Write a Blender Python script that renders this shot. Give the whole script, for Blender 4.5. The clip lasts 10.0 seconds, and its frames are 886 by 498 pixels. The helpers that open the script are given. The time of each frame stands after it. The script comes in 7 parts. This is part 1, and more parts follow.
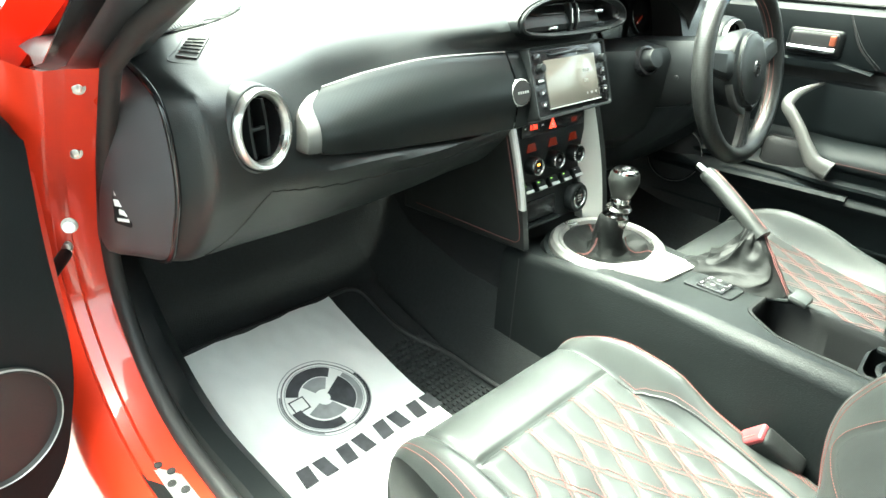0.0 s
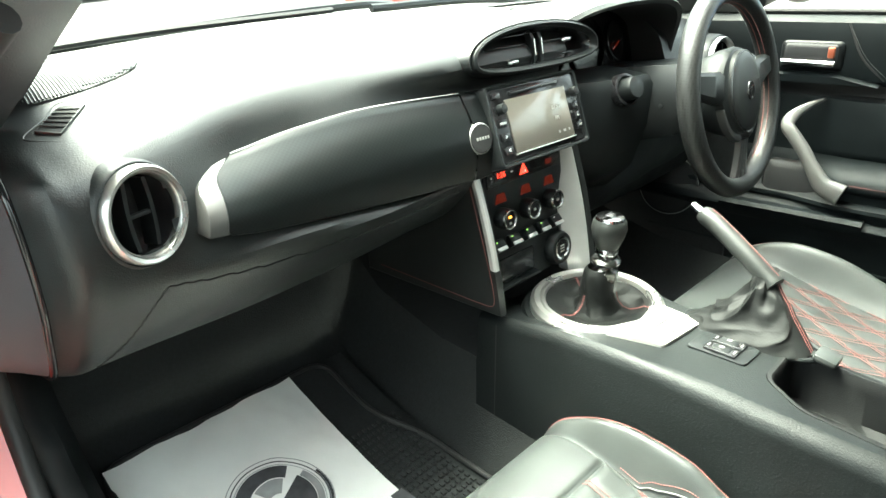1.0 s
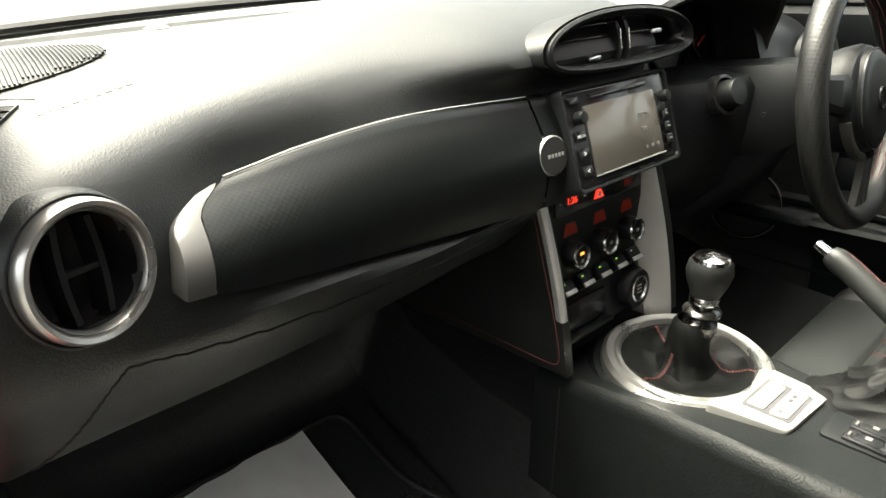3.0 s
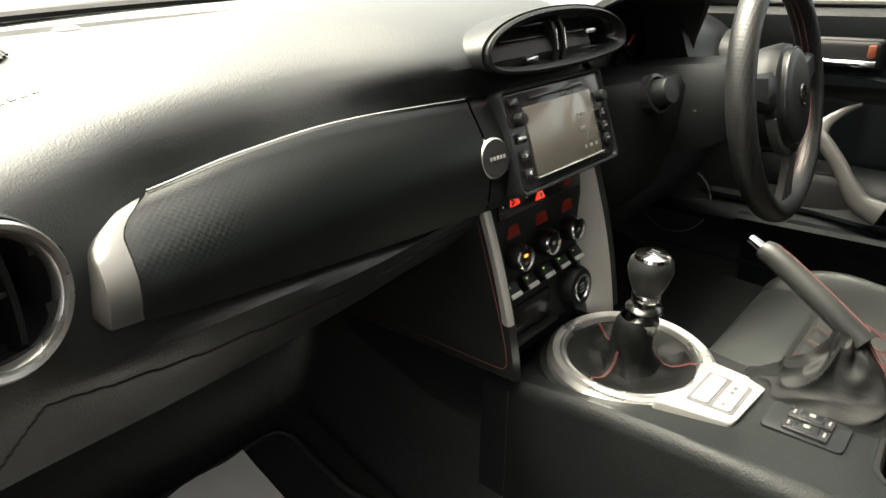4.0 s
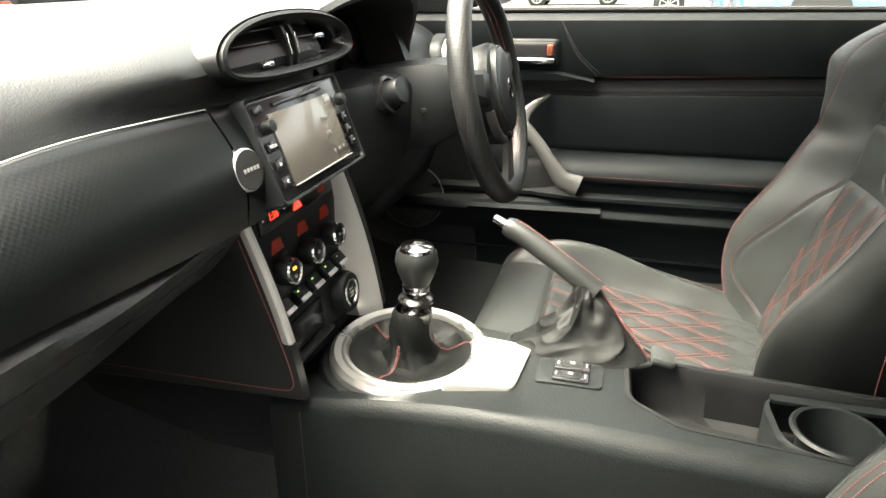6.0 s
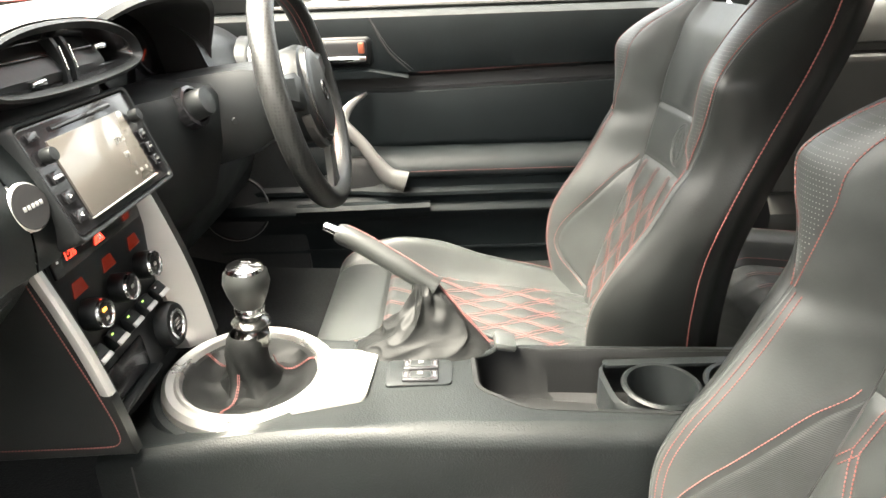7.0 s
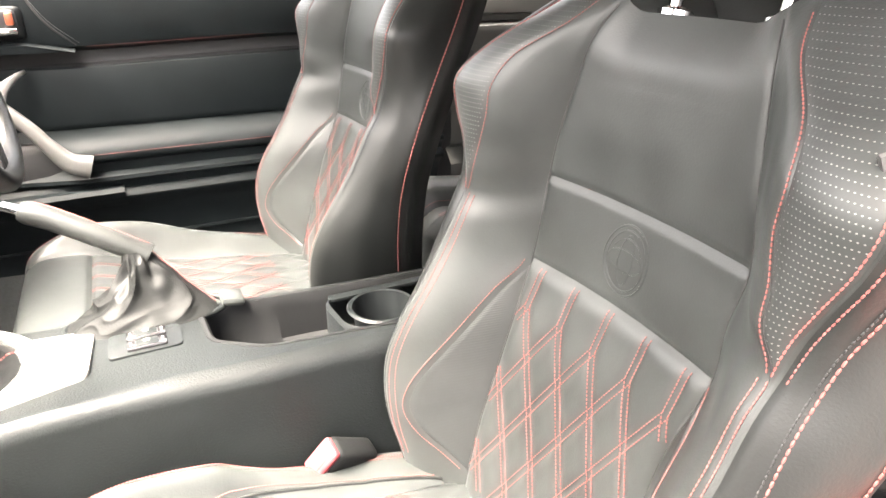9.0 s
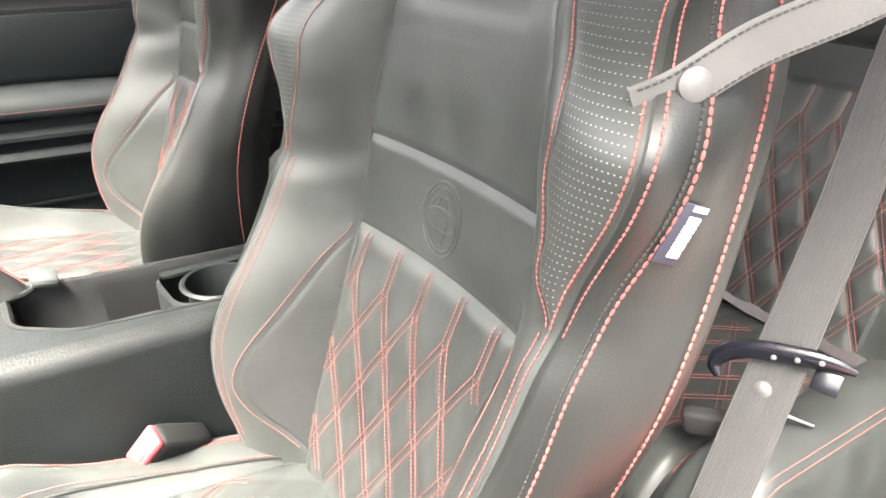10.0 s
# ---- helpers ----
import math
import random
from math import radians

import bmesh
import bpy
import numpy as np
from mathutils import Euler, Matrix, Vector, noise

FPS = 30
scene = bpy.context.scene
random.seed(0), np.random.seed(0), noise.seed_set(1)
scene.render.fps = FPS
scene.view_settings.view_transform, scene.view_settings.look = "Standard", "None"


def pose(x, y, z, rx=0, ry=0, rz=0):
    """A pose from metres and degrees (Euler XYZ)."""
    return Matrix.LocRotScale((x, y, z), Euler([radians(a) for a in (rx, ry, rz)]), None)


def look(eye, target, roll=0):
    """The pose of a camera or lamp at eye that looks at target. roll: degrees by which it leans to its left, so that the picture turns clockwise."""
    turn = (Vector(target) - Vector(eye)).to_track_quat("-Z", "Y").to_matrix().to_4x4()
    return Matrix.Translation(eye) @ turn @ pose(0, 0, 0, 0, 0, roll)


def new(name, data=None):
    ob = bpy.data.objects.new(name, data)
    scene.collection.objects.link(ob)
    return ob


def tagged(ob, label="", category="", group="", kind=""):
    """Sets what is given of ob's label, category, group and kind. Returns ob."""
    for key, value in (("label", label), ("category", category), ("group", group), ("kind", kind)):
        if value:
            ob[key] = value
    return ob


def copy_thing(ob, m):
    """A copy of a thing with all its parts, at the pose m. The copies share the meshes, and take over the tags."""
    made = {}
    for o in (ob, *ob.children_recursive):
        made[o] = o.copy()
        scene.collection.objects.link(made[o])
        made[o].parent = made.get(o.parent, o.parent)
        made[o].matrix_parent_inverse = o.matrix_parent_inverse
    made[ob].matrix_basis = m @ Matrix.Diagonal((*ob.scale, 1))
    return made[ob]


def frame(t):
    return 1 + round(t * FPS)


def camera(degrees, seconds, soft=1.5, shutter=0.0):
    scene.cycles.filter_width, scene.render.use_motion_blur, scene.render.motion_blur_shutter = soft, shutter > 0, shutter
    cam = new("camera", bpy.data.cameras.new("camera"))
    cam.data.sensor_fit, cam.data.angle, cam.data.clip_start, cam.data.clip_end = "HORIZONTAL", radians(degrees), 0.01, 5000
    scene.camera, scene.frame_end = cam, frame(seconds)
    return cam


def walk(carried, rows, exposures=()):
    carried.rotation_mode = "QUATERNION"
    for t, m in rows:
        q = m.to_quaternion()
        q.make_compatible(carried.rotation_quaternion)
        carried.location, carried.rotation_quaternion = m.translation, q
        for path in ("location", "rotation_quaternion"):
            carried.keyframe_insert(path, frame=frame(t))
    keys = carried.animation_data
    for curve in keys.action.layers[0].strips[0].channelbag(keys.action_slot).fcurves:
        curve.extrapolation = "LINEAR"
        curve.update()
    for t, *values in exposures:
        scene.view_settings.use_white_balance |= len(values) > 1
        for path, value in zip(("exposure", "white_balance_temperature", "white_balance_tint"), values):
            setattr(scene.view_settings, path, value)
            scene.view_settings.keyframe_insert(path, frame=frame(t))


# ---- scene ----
cam = camera(69.1, 10.0)
PATH = [
    (0, (-0.955, 0.055, 0.981), (0.310, 1.332, 0.103), 1.8),
    (0.5, (-0.878, 0.104, 0.965), (0.362, 1.442, 0.145), -2.3),
    (1, (-0.793, 0.119, 0.969), (0.486, 1.440, 0.183), -2.4),
    (1.5, (-0.757, 0.155, 0.960), (0.444, 1.550, 0.177), -2.2),
    (2, (-0.715, 0.209, 0.949), (0.455, 1.642, 0.190), -2.3),
    (3.5, (-0.672, 0.312, 0.940), (0.618, 1.611, 0.135), -1.4),
    (4, (-0.667, 0.315, 0.941), (0.699, 1.538, 0.143), -1.3),
    (4.5, (-0.688, 0.328, 0.957), (0.792, 1.429, 0.185), -1.2),
    (5, (-0.692, 0.337, 0.968), (0.919, 1.242, 0.200), -0.9),
    (5.2, (-0.686, 0.348, 0.955), (0.960, 1.193, 0.196), -0.2),
    (6.5, (-0.672, 0.355, 0.924), (1.142, 0.636, 0.130), -2.3),
    (7, (-0.656, 0.352, 0.930), (1.180, 0.383, 0.137), -2.1),
    (7.5, (-0.648, 0.372, 0.946), (1.189, 0.115, 0.199), -0.9),
    (8, (-0.673, 0.398, 0.951), (1.128, -0.054, 0.205), -0.8),
    (8.5, (-0.708, 0.385, 0.935), (1.025, -0.228, 0.146), -1.1),
    (9, (-0.729, 0.371, 0.893), (0.903, -0.439, 0.068), 0.2),
    (9.5, (-0.747, 0.322, 0.858), (0.768, -0.634, -0.031), 1.3),
    (10, (-0.746, 0.284, 0.869), (0.714, -0.752, -0.023), 2.0),
]
LIGHT = [(0, 4.4, 6450, -14), (1.0, 4.05, 6600, -11), (2.0, 3.2, 6900, 0), (3.5, 2.65, 7300, 3), (5.2, 2.9, 7500, 6), (6.5, 4.15, 7200, 3), (7.2, 4.55, 7300, 8), (8.0, 4.9, 7400, 10), (9.0, 5.0, 7200, 13), (9.5, 4.95, 7150, 13), (10.0, 4.85, 7000, 9)]
walk(cam, [(t, look(eye, target, roll)) for t, eye, target, roll in PATH], LIGHT)

# ---- world and light ----
SUN_EL, SUN_AZ = 69.0, -12.0
world = bpy.data.worlds.new("sky")
scene.world = world
world.use_nodes = True
wn = world.node_tree
sky = wn.nodes.new("ShaderNodeTexSky")
sky.sky_type = "NISHITA"
sky.sun_disc = False
sky.sun_elevation, sky.sun_rotation = radians(SUN_EL), radians(SUN_AZ)
sky.air_density, sky.dust_density = 1.0, 10.0
# thin overcast: the blue of the sky is mostly veiled
veil = wn.nodes.new("ShaderNodeHueSaturation")
veil.inputs["Saturation"].default_value = 0.45
wn.links.new(sky.outputs[0], veil.inputs["Color"])
wn.links.new(veil.outputs[0], wn.nodes["Background"].inputs[0])
wn.nodes["Background"].inputs[1].default_value = 0.14
sun = new("sun", bpy.data.lights.new("sun", "SUN"))
sun.data.energy, sun.data.angle, sun.data.color = 1.5, radians(48), (1.0, 0.97, 0.92)
sun.matrix_world = look((math.sin(radians(SUN_AZ)) * 5, math.cos(radians(SUN_AZ)) * 5, 5 * math.tan(radians(SUN_EL))), (0, 0, 0))


# ---- materials ----
def material(name, base, rough=0.5, metal=0.0, spread=0.15, scale=30.0, bump=0.0, bump_scale=300.0, coat=0.0, sheen=0.0, spec=0.5, crease=0.0):
    """A surface with its colour varied at two scales and a fine relief."""
    m = bpy.data.materials.new(name)
    m.use_nodes = True
    nt = m.node_tree
    b = nt.nodes["Principled BSDF"]
    tc = nt.nodes.new("ShaderNodeTexCoord")
    n1 = nt.nodes.new("ShaderNodeTexNoise")
    n1.inputs["Scale"].default_value, n1.inputs["Detail"].default_value = scale, 6
    nt.links.new(tc.outputs["Object"], n1.inputs["Vector"])
    ramp = nt.nodes.new("ShaderNodeValToRGB")
    c = Vector(base)
    ramp.color_ramp.elements[0].position, ramp.color_ramp.elements[1].position = 0.3, 0.7
    ramp.color_ramp.elements[0].color = (*(c * (1 - spread)), 1)
    ramp.color_ramp.elements[1].color = (*(c * (1 + spread)), 1)
    nt.links.new(n1.outputs[0], ramp.inputs[0])
    nt.links.new(ramp.outputs[0], b.inputs["Base Color"])
    mr = nt.nodes.new("ShaderNodeMapRange")
    mr.inputs["From Min"].default_value, mr.inputs["From Max"].default_value = 0.3, 0.7
    mr.inputs["To Min"].default_value, mr.inputs["To Max"].default_value = max(0, rough - 0.06), min(1, rough + 0.06)
    nt.links.new(n1.outputs[0], mr.inputs[0])
    nt.links.new(mr.outputs[0], b.inputs["Roughness"])
    b.inputs["Metallic"].default_value = metal
    b.inputs["Specular IOR Level"].default_value = spec
    b.inputs["Coat Weight"].default_value = coat
    b.inputs["Coat Roughness"].default_value = 0.05
    b.inputs["Sheen Weight"].default_value = sheen
    if bump:
        n2 = nt.nodes.new("ShaderNodeTexNoise")
        n2.inputs["Scale"].default_value, n2.inputs["Detail"].default_value = bump_scale, 3
        nt.links.new(tc.outputs["Object"], n2.inputs["Vector"])
        bp = nt.nodes.new("ShaderNodeBump")
        bp.inputs["Strength"].default_value, bp.inputs["Distance"].default_value = bump, 0.001
        nt.links.new(n2.outputs[0], bp.inputs["Height"])
        if crease:
            n3 = nt.nodes.new("ShaderNodeTexNoise")
            n3.inputs["Scale"].default_value, n3.inputs["Detail"].default_value, n3.inputs["Distortion"].default_value = 22, 4, 1.2
            nt.links.new(tc.outputs["Object"], n3.inputs["Vector"])
            b2 = nt.nodes.new("ShaderNodeBump")
            b2.inputs["Strength"].default_value, b2.inputs["Distance"].default_value = crease, 0.004
            nt.links.new(n3.outputs[0], b2.inputs["Height"])
            nt.links.new(b2.outputs[0], bp.inputs["Normal"])
        nt.links.new(bp.outputs[0], b.inputs["Normal"])
    return m


def glow(name, colour, strength, base=(0.02, 0.02, 0.02)):
    m = bpy.data.materials.new(name)
    m.use_nodes = True
    b = m.node_tree.nodes["Principled BSDF"]
    b.inputs["Base Color"].default_value = (*base, 1)
    b.inputs["Emission Color"].default_value = (*colour, 1)
    b.inputs["Emission Strength"].default_value = strength
    b.inputs["Roughness"].default_value = 0.25
    return m


def glass(name, tint, rough=0.0):
    m = bpy.data.materials.new(name)
    m.use_nodes = True
    b = m.node_tree.nodes["Principled BSDF"]
    b.inputs["Base Color"].default_value = (*tint, 1)
    b.inputs["Transmission Weight"].default_value = 1.0
    b.inputs["Roughness"].default_value = rough
    b.inputs["IOR"].default_value = 1.02
    return m


DASH = material("soft grained dash plastic", (0.0070, 0.0090, 0.0094), 0.47, bump=0.4, bump_scale=620, scale=12, spec=0.50)
PLASTIC = material("hard black plastic", (0.0060, 0.0072, 0.0076), 0.43, bump=0.25, bump_scale=900, scale=15, spec=0.24)
CONSOLE = material("console plastic", (0.0052, 0.0064, 0.0066), 0.50, bump=0.6, bump_scale=430, scale=10, spread=0.22, spec=0.18)
GLOSS = material("gloss black plastic", (0.012, 0.012, 0.013), 0.18, scale=8)
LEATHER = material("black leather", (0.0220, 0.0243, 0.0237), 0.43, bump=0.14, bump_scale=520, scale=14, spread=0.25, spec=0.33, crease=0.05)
# near the same hue as LEATHER, at under half its base colour
LEATHER_DARK = material("darker black leather", (0.0100, 0.0110, 0.0107), 0.42, bump=0.18, bump_scale=480, scale=10, spread=0.25, spec=0.30, crease=0.05)
SUEDE = material("ribbed fabric", (0.016, 0.0175, 0.0175), 0.7, scale=60, spec=0.25)
CARPET = material("black carpet", (0.0062, 0.0076, 0.0078), 0.95, bump=1.0, bump_scale=420, scale=170, spread=0.75, sheen=0.1)
THREAD = material("red thread", (0.16, 0.050, 0.045), 0.8, scale=200)
BOOT = material("soft boot leather", (0.0045, 0.0049, 0.0049), 0.55, bump=0.3, bump_scale=400, scale=14, spread=0.2, spec=0.12, crease=0.05)
TRAY_LINING = material("black tray lining", (0.005, 0.0054, 0.0056), 0.6, bump=0.3, bump_scale=600, scale=20, spec=0.2)
DARK_STEEL = material("dark polished steel", (0.16, 0.16, 0.155), 0.26, metal=0.95, scale=12, spread=0.1)
HOLE = material("perforation backing", (0.12, 0.12, 0.116), 0.6, scale=200)
THREAD_GREY = material("grey thread", (0.12, 0.12, 0.12), 0.6, scale=200)
SILVER = material("satin silver paint", (0.48, 0.476, 0.46), 0.42, metal=0.65, scale=10, spread=0.05)
PLATE_PAINT = material("satin plate paint", (0.27, 0.266, 0.255), 0.46, metal=0.5, scale=10, spread=0.06)
PULL_PAINT = material("satin trim paint", (0.20, 0.197, 0.190), 0.42, metal=0.75, scale=10, spread=0.05)
RING = material("brushed silver ring", (0.55, 0.545, 0.53), 0.30, metal=0.95, scale=14, spread=0.08)
SATIN = material("satin grey paint", (0.10, 0.099, 0.097), 0.4, metal=0.7, scale=10, spread=0.05)
BLACK = material("matt black lining", (0.012, 0.012, 0.013), 0.7, scale=15)
CHROME = material("chrome", (0.8, 0.8, 0.8), 0.12, metal=1.0, scale=10, spread=0.03)
PAINT = material("orange red car paint", (0.52, 0.028, 0.010), 0.3, coat=1.0, scale=4, spread=0.06)
RUBBER = material("rubber seal", (0.012, 0.012, 0.012), 0.6, bump=0.2, scale=40)
PAPER = material("white paper mat", (0.82, 0.81, 0.78), 0.85, bump=0.5, bump_scale=60, scale=8, spread=0.06)
INK = material("printed ink", (0.05, 0.05, 0.055), 0.8, scale=40, spread=0.4)
ASPHALT = material("pale asphalt", (0.095, 0.091, 0.087), 0.9, bump=0.8, bump_scale=150, scale=300, spread=0.5)
BELT = material("grey belt webbing", (0.014, 0.014, 0.0146), 0.75, bump=0.4, bump_scale=900, scale=60)
STRAP = material("belt guide strap leather", (0.050, 0.050, 0.050), 0.5, bump=0.3, bump_scale=300, scale=20)
PINK = material("faded red button", (0.14, 0.020, 0.024), 0.5, scale=20)
BLUE_TAG = material("blue fabric tag", (0.007, 0.008, 0.019), 0.7, scale=80)
NAVY = material("glossy blue-black plastic", (0.006, 0.0064, 0.0095), 0.25, scale=20)
WHITE = material("white print", (0.75, 0.75, 0.74), 0.6, scale=40, spread=0.05)
CARD = material("door card plastic", (0.0058, 0.0080, 0.0088), 0.55, bump=0.35, bump_scale=520, scale=12, spread=0.2, spec=0.15)
HEADLINER = material("grey headliner cloth", (0.14, 0.14, 0.135), 0.9, bump=0.4, bump_scale=700, scale=40)
WHITE_CAR = material("white car paint", (0.75, 0.75, 0.75), 0.25, coat=1.0, scale=3, spread=0.03)
BLUE_CAR = material("blue car paint", (0.03, 0.2, 0.6), 0.25, coat=1.0, scale=3, spread=0.05)
TYRE = material("tyre rubber", (0.015, 0.015, 0.015), 0.8, scale=40)
DIM_PRINT = material("dim grey print", (0.16, 0.16, 0.15), 0.5, scale=40)
ZINC = material("zinc plated steel", (0.45, 0.44, 0.42), 0.35, metal=0.9, scale=30)
# pale grey carries the sky's reflection that greys the bonnet's near part
COWL = material("cowl plastic greyed by painted sky reflection", (0.14, 0.145, 0.14), 0.6, bump=0.3, scale=20)
CLEAR = glass("clear glass", (0.93, 0.96, 0.95))
DARK_GLASS = material("dark window glass", (0.02, 0.025, 0.03), 0.08, scale=3)
SCREEN = material("grey screen glass", (0.10, 0.092, 0.08), 0.22, scale=4, coat=0.6)
RED_LIT = glow("red lit symbols", (1.0, 0.05, 0.03), 0.22)
RED_DIM = glow("dim red gauge", (1.0, 0.08, 0.03), 0.006, (0.01, 0.004, 0.004))
AMBER = glow("amber indicator", (1.0, 0.35, 0.05), 0.4)
GREENISH = glow("green indicator", (0.5, 1.0, 0.2), 0.12)


def carbon():
    """A dark weave panel of small squares, satin."""
    m = material("carbon weave trim", (0.016, 0.018, 0.018), 0.36, scale=12)
    nt = m.node_tree
    b = nt.nodes["Principled BSDF"]
    tc = nt.nodes.new("ShaderNodeTexCoord")
    ch = nt.nodes.new("ShaderNodeTexChecker")
    ch.inputs["Scale"].default_value = 330
    nt.links.new(tc.outputs["UV"], ch.inputs["Vector"])
    bp = nt.nodes.new("ShaderNodeBump")
    bp.inputs["Strength"].default_value, bp.inputs["Distance"].default_value = 0.04, 0.0004
    nt.links.new(ch.outputs["Fac"], bp.inputs["Height"])
    nt.links.new(bp.outputs[0], b.inputs["Normal"])
    two = nt.nodes.new("ShaderNodeMix")
    two.data_type = "RGBA"
    two.inputs["A"].default_value, two.inputs["B"].default_value = (0.0016, 0.0024, 0.0026, 1), (0.0036, 0.0050, 0.0050, 1)
    nt.links.new(ch.outputs["Fac"], two.inputs["Factor"])
    nt.links.new(two.outputs["Result"], b.inputs["Base Color"])
    mix = nt.nodes.new("ShaderNodeMapRange")
    mix.inputs["To Min"].default_value, mix.inputs["To Max"].default_value = 0.29, 0.41
    b.inputs["Specular IOR Level"].default_value = 0.30
    nt.links.new(ch.outputs["Fac"], mix.inputs[0])
    nt.links.new(mix.outputs[0], b.inputs["Roughness"])
    return m


CARBON = carbon()
QUARTER = material("grey moulded trim plastic", (0.040, 0.041, 0.038), 0.5, bump=0.4, bump_scale=500, scale=10)
PILLAR = material("grained grey pillar plastic", (0.048, 0.047, 0.052), 0.42, bump=0.4, bump_scale=600, scale=12)


def ribs(m, per_metre):
    """Fine ribs across a fabric, as relief."""
    nt = m.node_tree
    tc = nt.nodes.new("ShaderNodeTexCoord")
    wv = nt.nodes.new("ShaderNodeTexWave")
    wv.bands_direction = "Z"
    wv.inputs["Scale"].default_value = per_metre * 0.36
    bp = nt.nodes.new("ShaderNodeBump")
    bp.inputs["Strength"].default_value, bp.inputs["Distance"].default_value = 0.22, 0.001
    nt.links.new(tc.outputs["Object"], wv.inputs["Vector"])
    nt.links.new(wv.outputs["Fac"], bp.inputs["Height"])
    nt.links.new(bp.outputs[0], nt.nodes["Principled BSDF"].inputs["Normal"])


ribs(SUEDE, 480)


# ---- building helpers ----
def thing(name, label, category, kind="", group=""):
    return tagged(new(name), label, category, group, kind)


def part(name, bm, mat, parent=None, label="", smooth=True):
    me = bpy.data.meshes.new(name)
    bmesh.ops.recalc_face_normals(bm, faces=bm.faces[:])
    bm.to_mesh(me)
    bm.free()
    me.materials.append(mat)
    if smooth:
        for p in me.polygons:
            p.use_smooth = True
        me.set_sharp_from_angle(angle=radians(38))
    ob = new(name, me)
    ob.parent = parent
    return tagged(ob, label)


def lerp_table(table, x):
    """Values between the rows (key, value or tuple of values) of a table."""
    xs = [r[0] for r in table]
    if len(table[0]) == 2:
        return float(np.interp(x, xs, [r[1] for r in table]))
    return [float(np.interp(x, xs, [r[i] for r in table])) for i in range(1, len(table[0]))]


def smooth_table(table, x):
    """As lerp_table, along a smooth curve through the rows."""
    xs = [r[0] for r in table]
    x = min(max(x, xs[0]), xs[-1])
    i = min(max(int(np.searchsorted(xs, x)) - 1, 0), len(xs) - 2)
    h = xs[i + 1] - xs[i]
    s = (x - xs[i]) / h
    out = []
    for k in range(1, len(table[0])):
        v = [r[k] for r in table]
        d = [(v[min(j + 1, len(v) - 1)] - v[max(j - 1, 0)]) / (xs[min(j + 1, len(v) - 1)] - xs[max(j - 1, 0)]) for j in (i, i + 1)]
        out.append((2 * s**3 - 3 * s**2 + 1) * v[i] + (s**3 - 2 * s**2 + s) * h * d[0] + (-2 * s**3 + 3 * s**2) * v[i + 1] + (s**3 - s**2) * h * d[1])
    return out[0] if len(out) == 1 else out


def smooth_line(pts, n):
    """n points along a smooth curve through pts."""
    pts = [Vector(p) for p in pts]
    ts = [0.0]
    for a, b in zip(pts, pts[1:]):
        ts.append(ts[-1] + max((b - a).length, 1e-6) ** 0.5)
    table = [(t, *p) for t, p in zip(ts, pts)]
    return [Vector(smooth_table(table, ts[-1] * i / (n - 1))) for i in range(n)]


def grid(bm, rows, close_u=False, cap=False):
    """Faces between rows of points of one length."""
    vs = [[bm.verts.new(p) for p in r] for r in rows]
    for a, b in zip(vs, vs[1:]):
        n = len(a)
        for i in range(n if close_u else n - 1):
            j = (i + 1) % n
            bm.faces.new((a[i], a[j], b[j], b[i]))
    if cap:
        bm.faces.new(vs[0][::-1])
        bm.faces.new(vs[-1])
    return vs


def loft(rows, close_u=True, cap=True):
    bm = bmesh.new()
    grid(bm, rows, close_u, cap)
    return bm


def tube(pts, r, sides=8, bm=None, flat=1.0):
    """A round bar along a line of points; r a radius or a list of them."""
    bm = bm or bmesh.new()
    pts = [Vector(p) for p in pts]
    rows, ref = [], None
    for i, p in enumerate(pts):
        d = (pts[min(i + 1, len(pts) - 1)] - pts[max(i - 1, 0)]).normalized()
        if ref is None:
            ref = d.orthogonal().normalized()
        ref = (ref - d * ref.dot(d)).normalized()
        o = d.cross(ref)
        rr = float(r[i]) if isinstance(r, (list, tuple)) else r
        rows.append([p + rr * (math.cos(a) * ref + flat * math.sin(a) * o) for a in (2 * math.pi * k / sides for k in range(sides))])
    grid(bm, rows, True, True)
    return bm


def lathe(profile, m=None, sides=40, bm=None):
    """A turned shape: profile of (radius, height) about z, placed by m."""
    bm = bm or bmesh.new()
    m = m or Matrix()
    rows = []
    for r, z in profile:
        rows.append([m @ Vector((max(r, 1e-5) * math.cos(a), max(r, 1e-5) * math.sin(a), z)) for a in (2 * math.pi * k / sides for k in range(sides))])
    grid(bm, rows, True, False)
    return bm


def block(size, m=None, bevel=0.003, seg=2, bm=None):
    bm2 = bmesh.new()
    bmesh.ops.create_cube(bm2, size=1.0)
    bmesh.ops.scale(bm2, vec=size, verts=bm2.verts)
    if bevel:
        bmesh.ops.bevel(bm2, geom=bm2.edges[:], offset=bevel, segments=seg, affect="EDGES", profile=0.5)
    if m is not None:
        bmesh.ops.transform(bm2, matrix=m, verts=bm2.verts)
    if bm is None:
        return bm2
    me = bpy.data.meshes.new("tmp")
    bm2.to_mesh(me)
    bm2.free()
    bm.from_mesh(me)
    bpy.data.meshes.remove(me)
    return bm


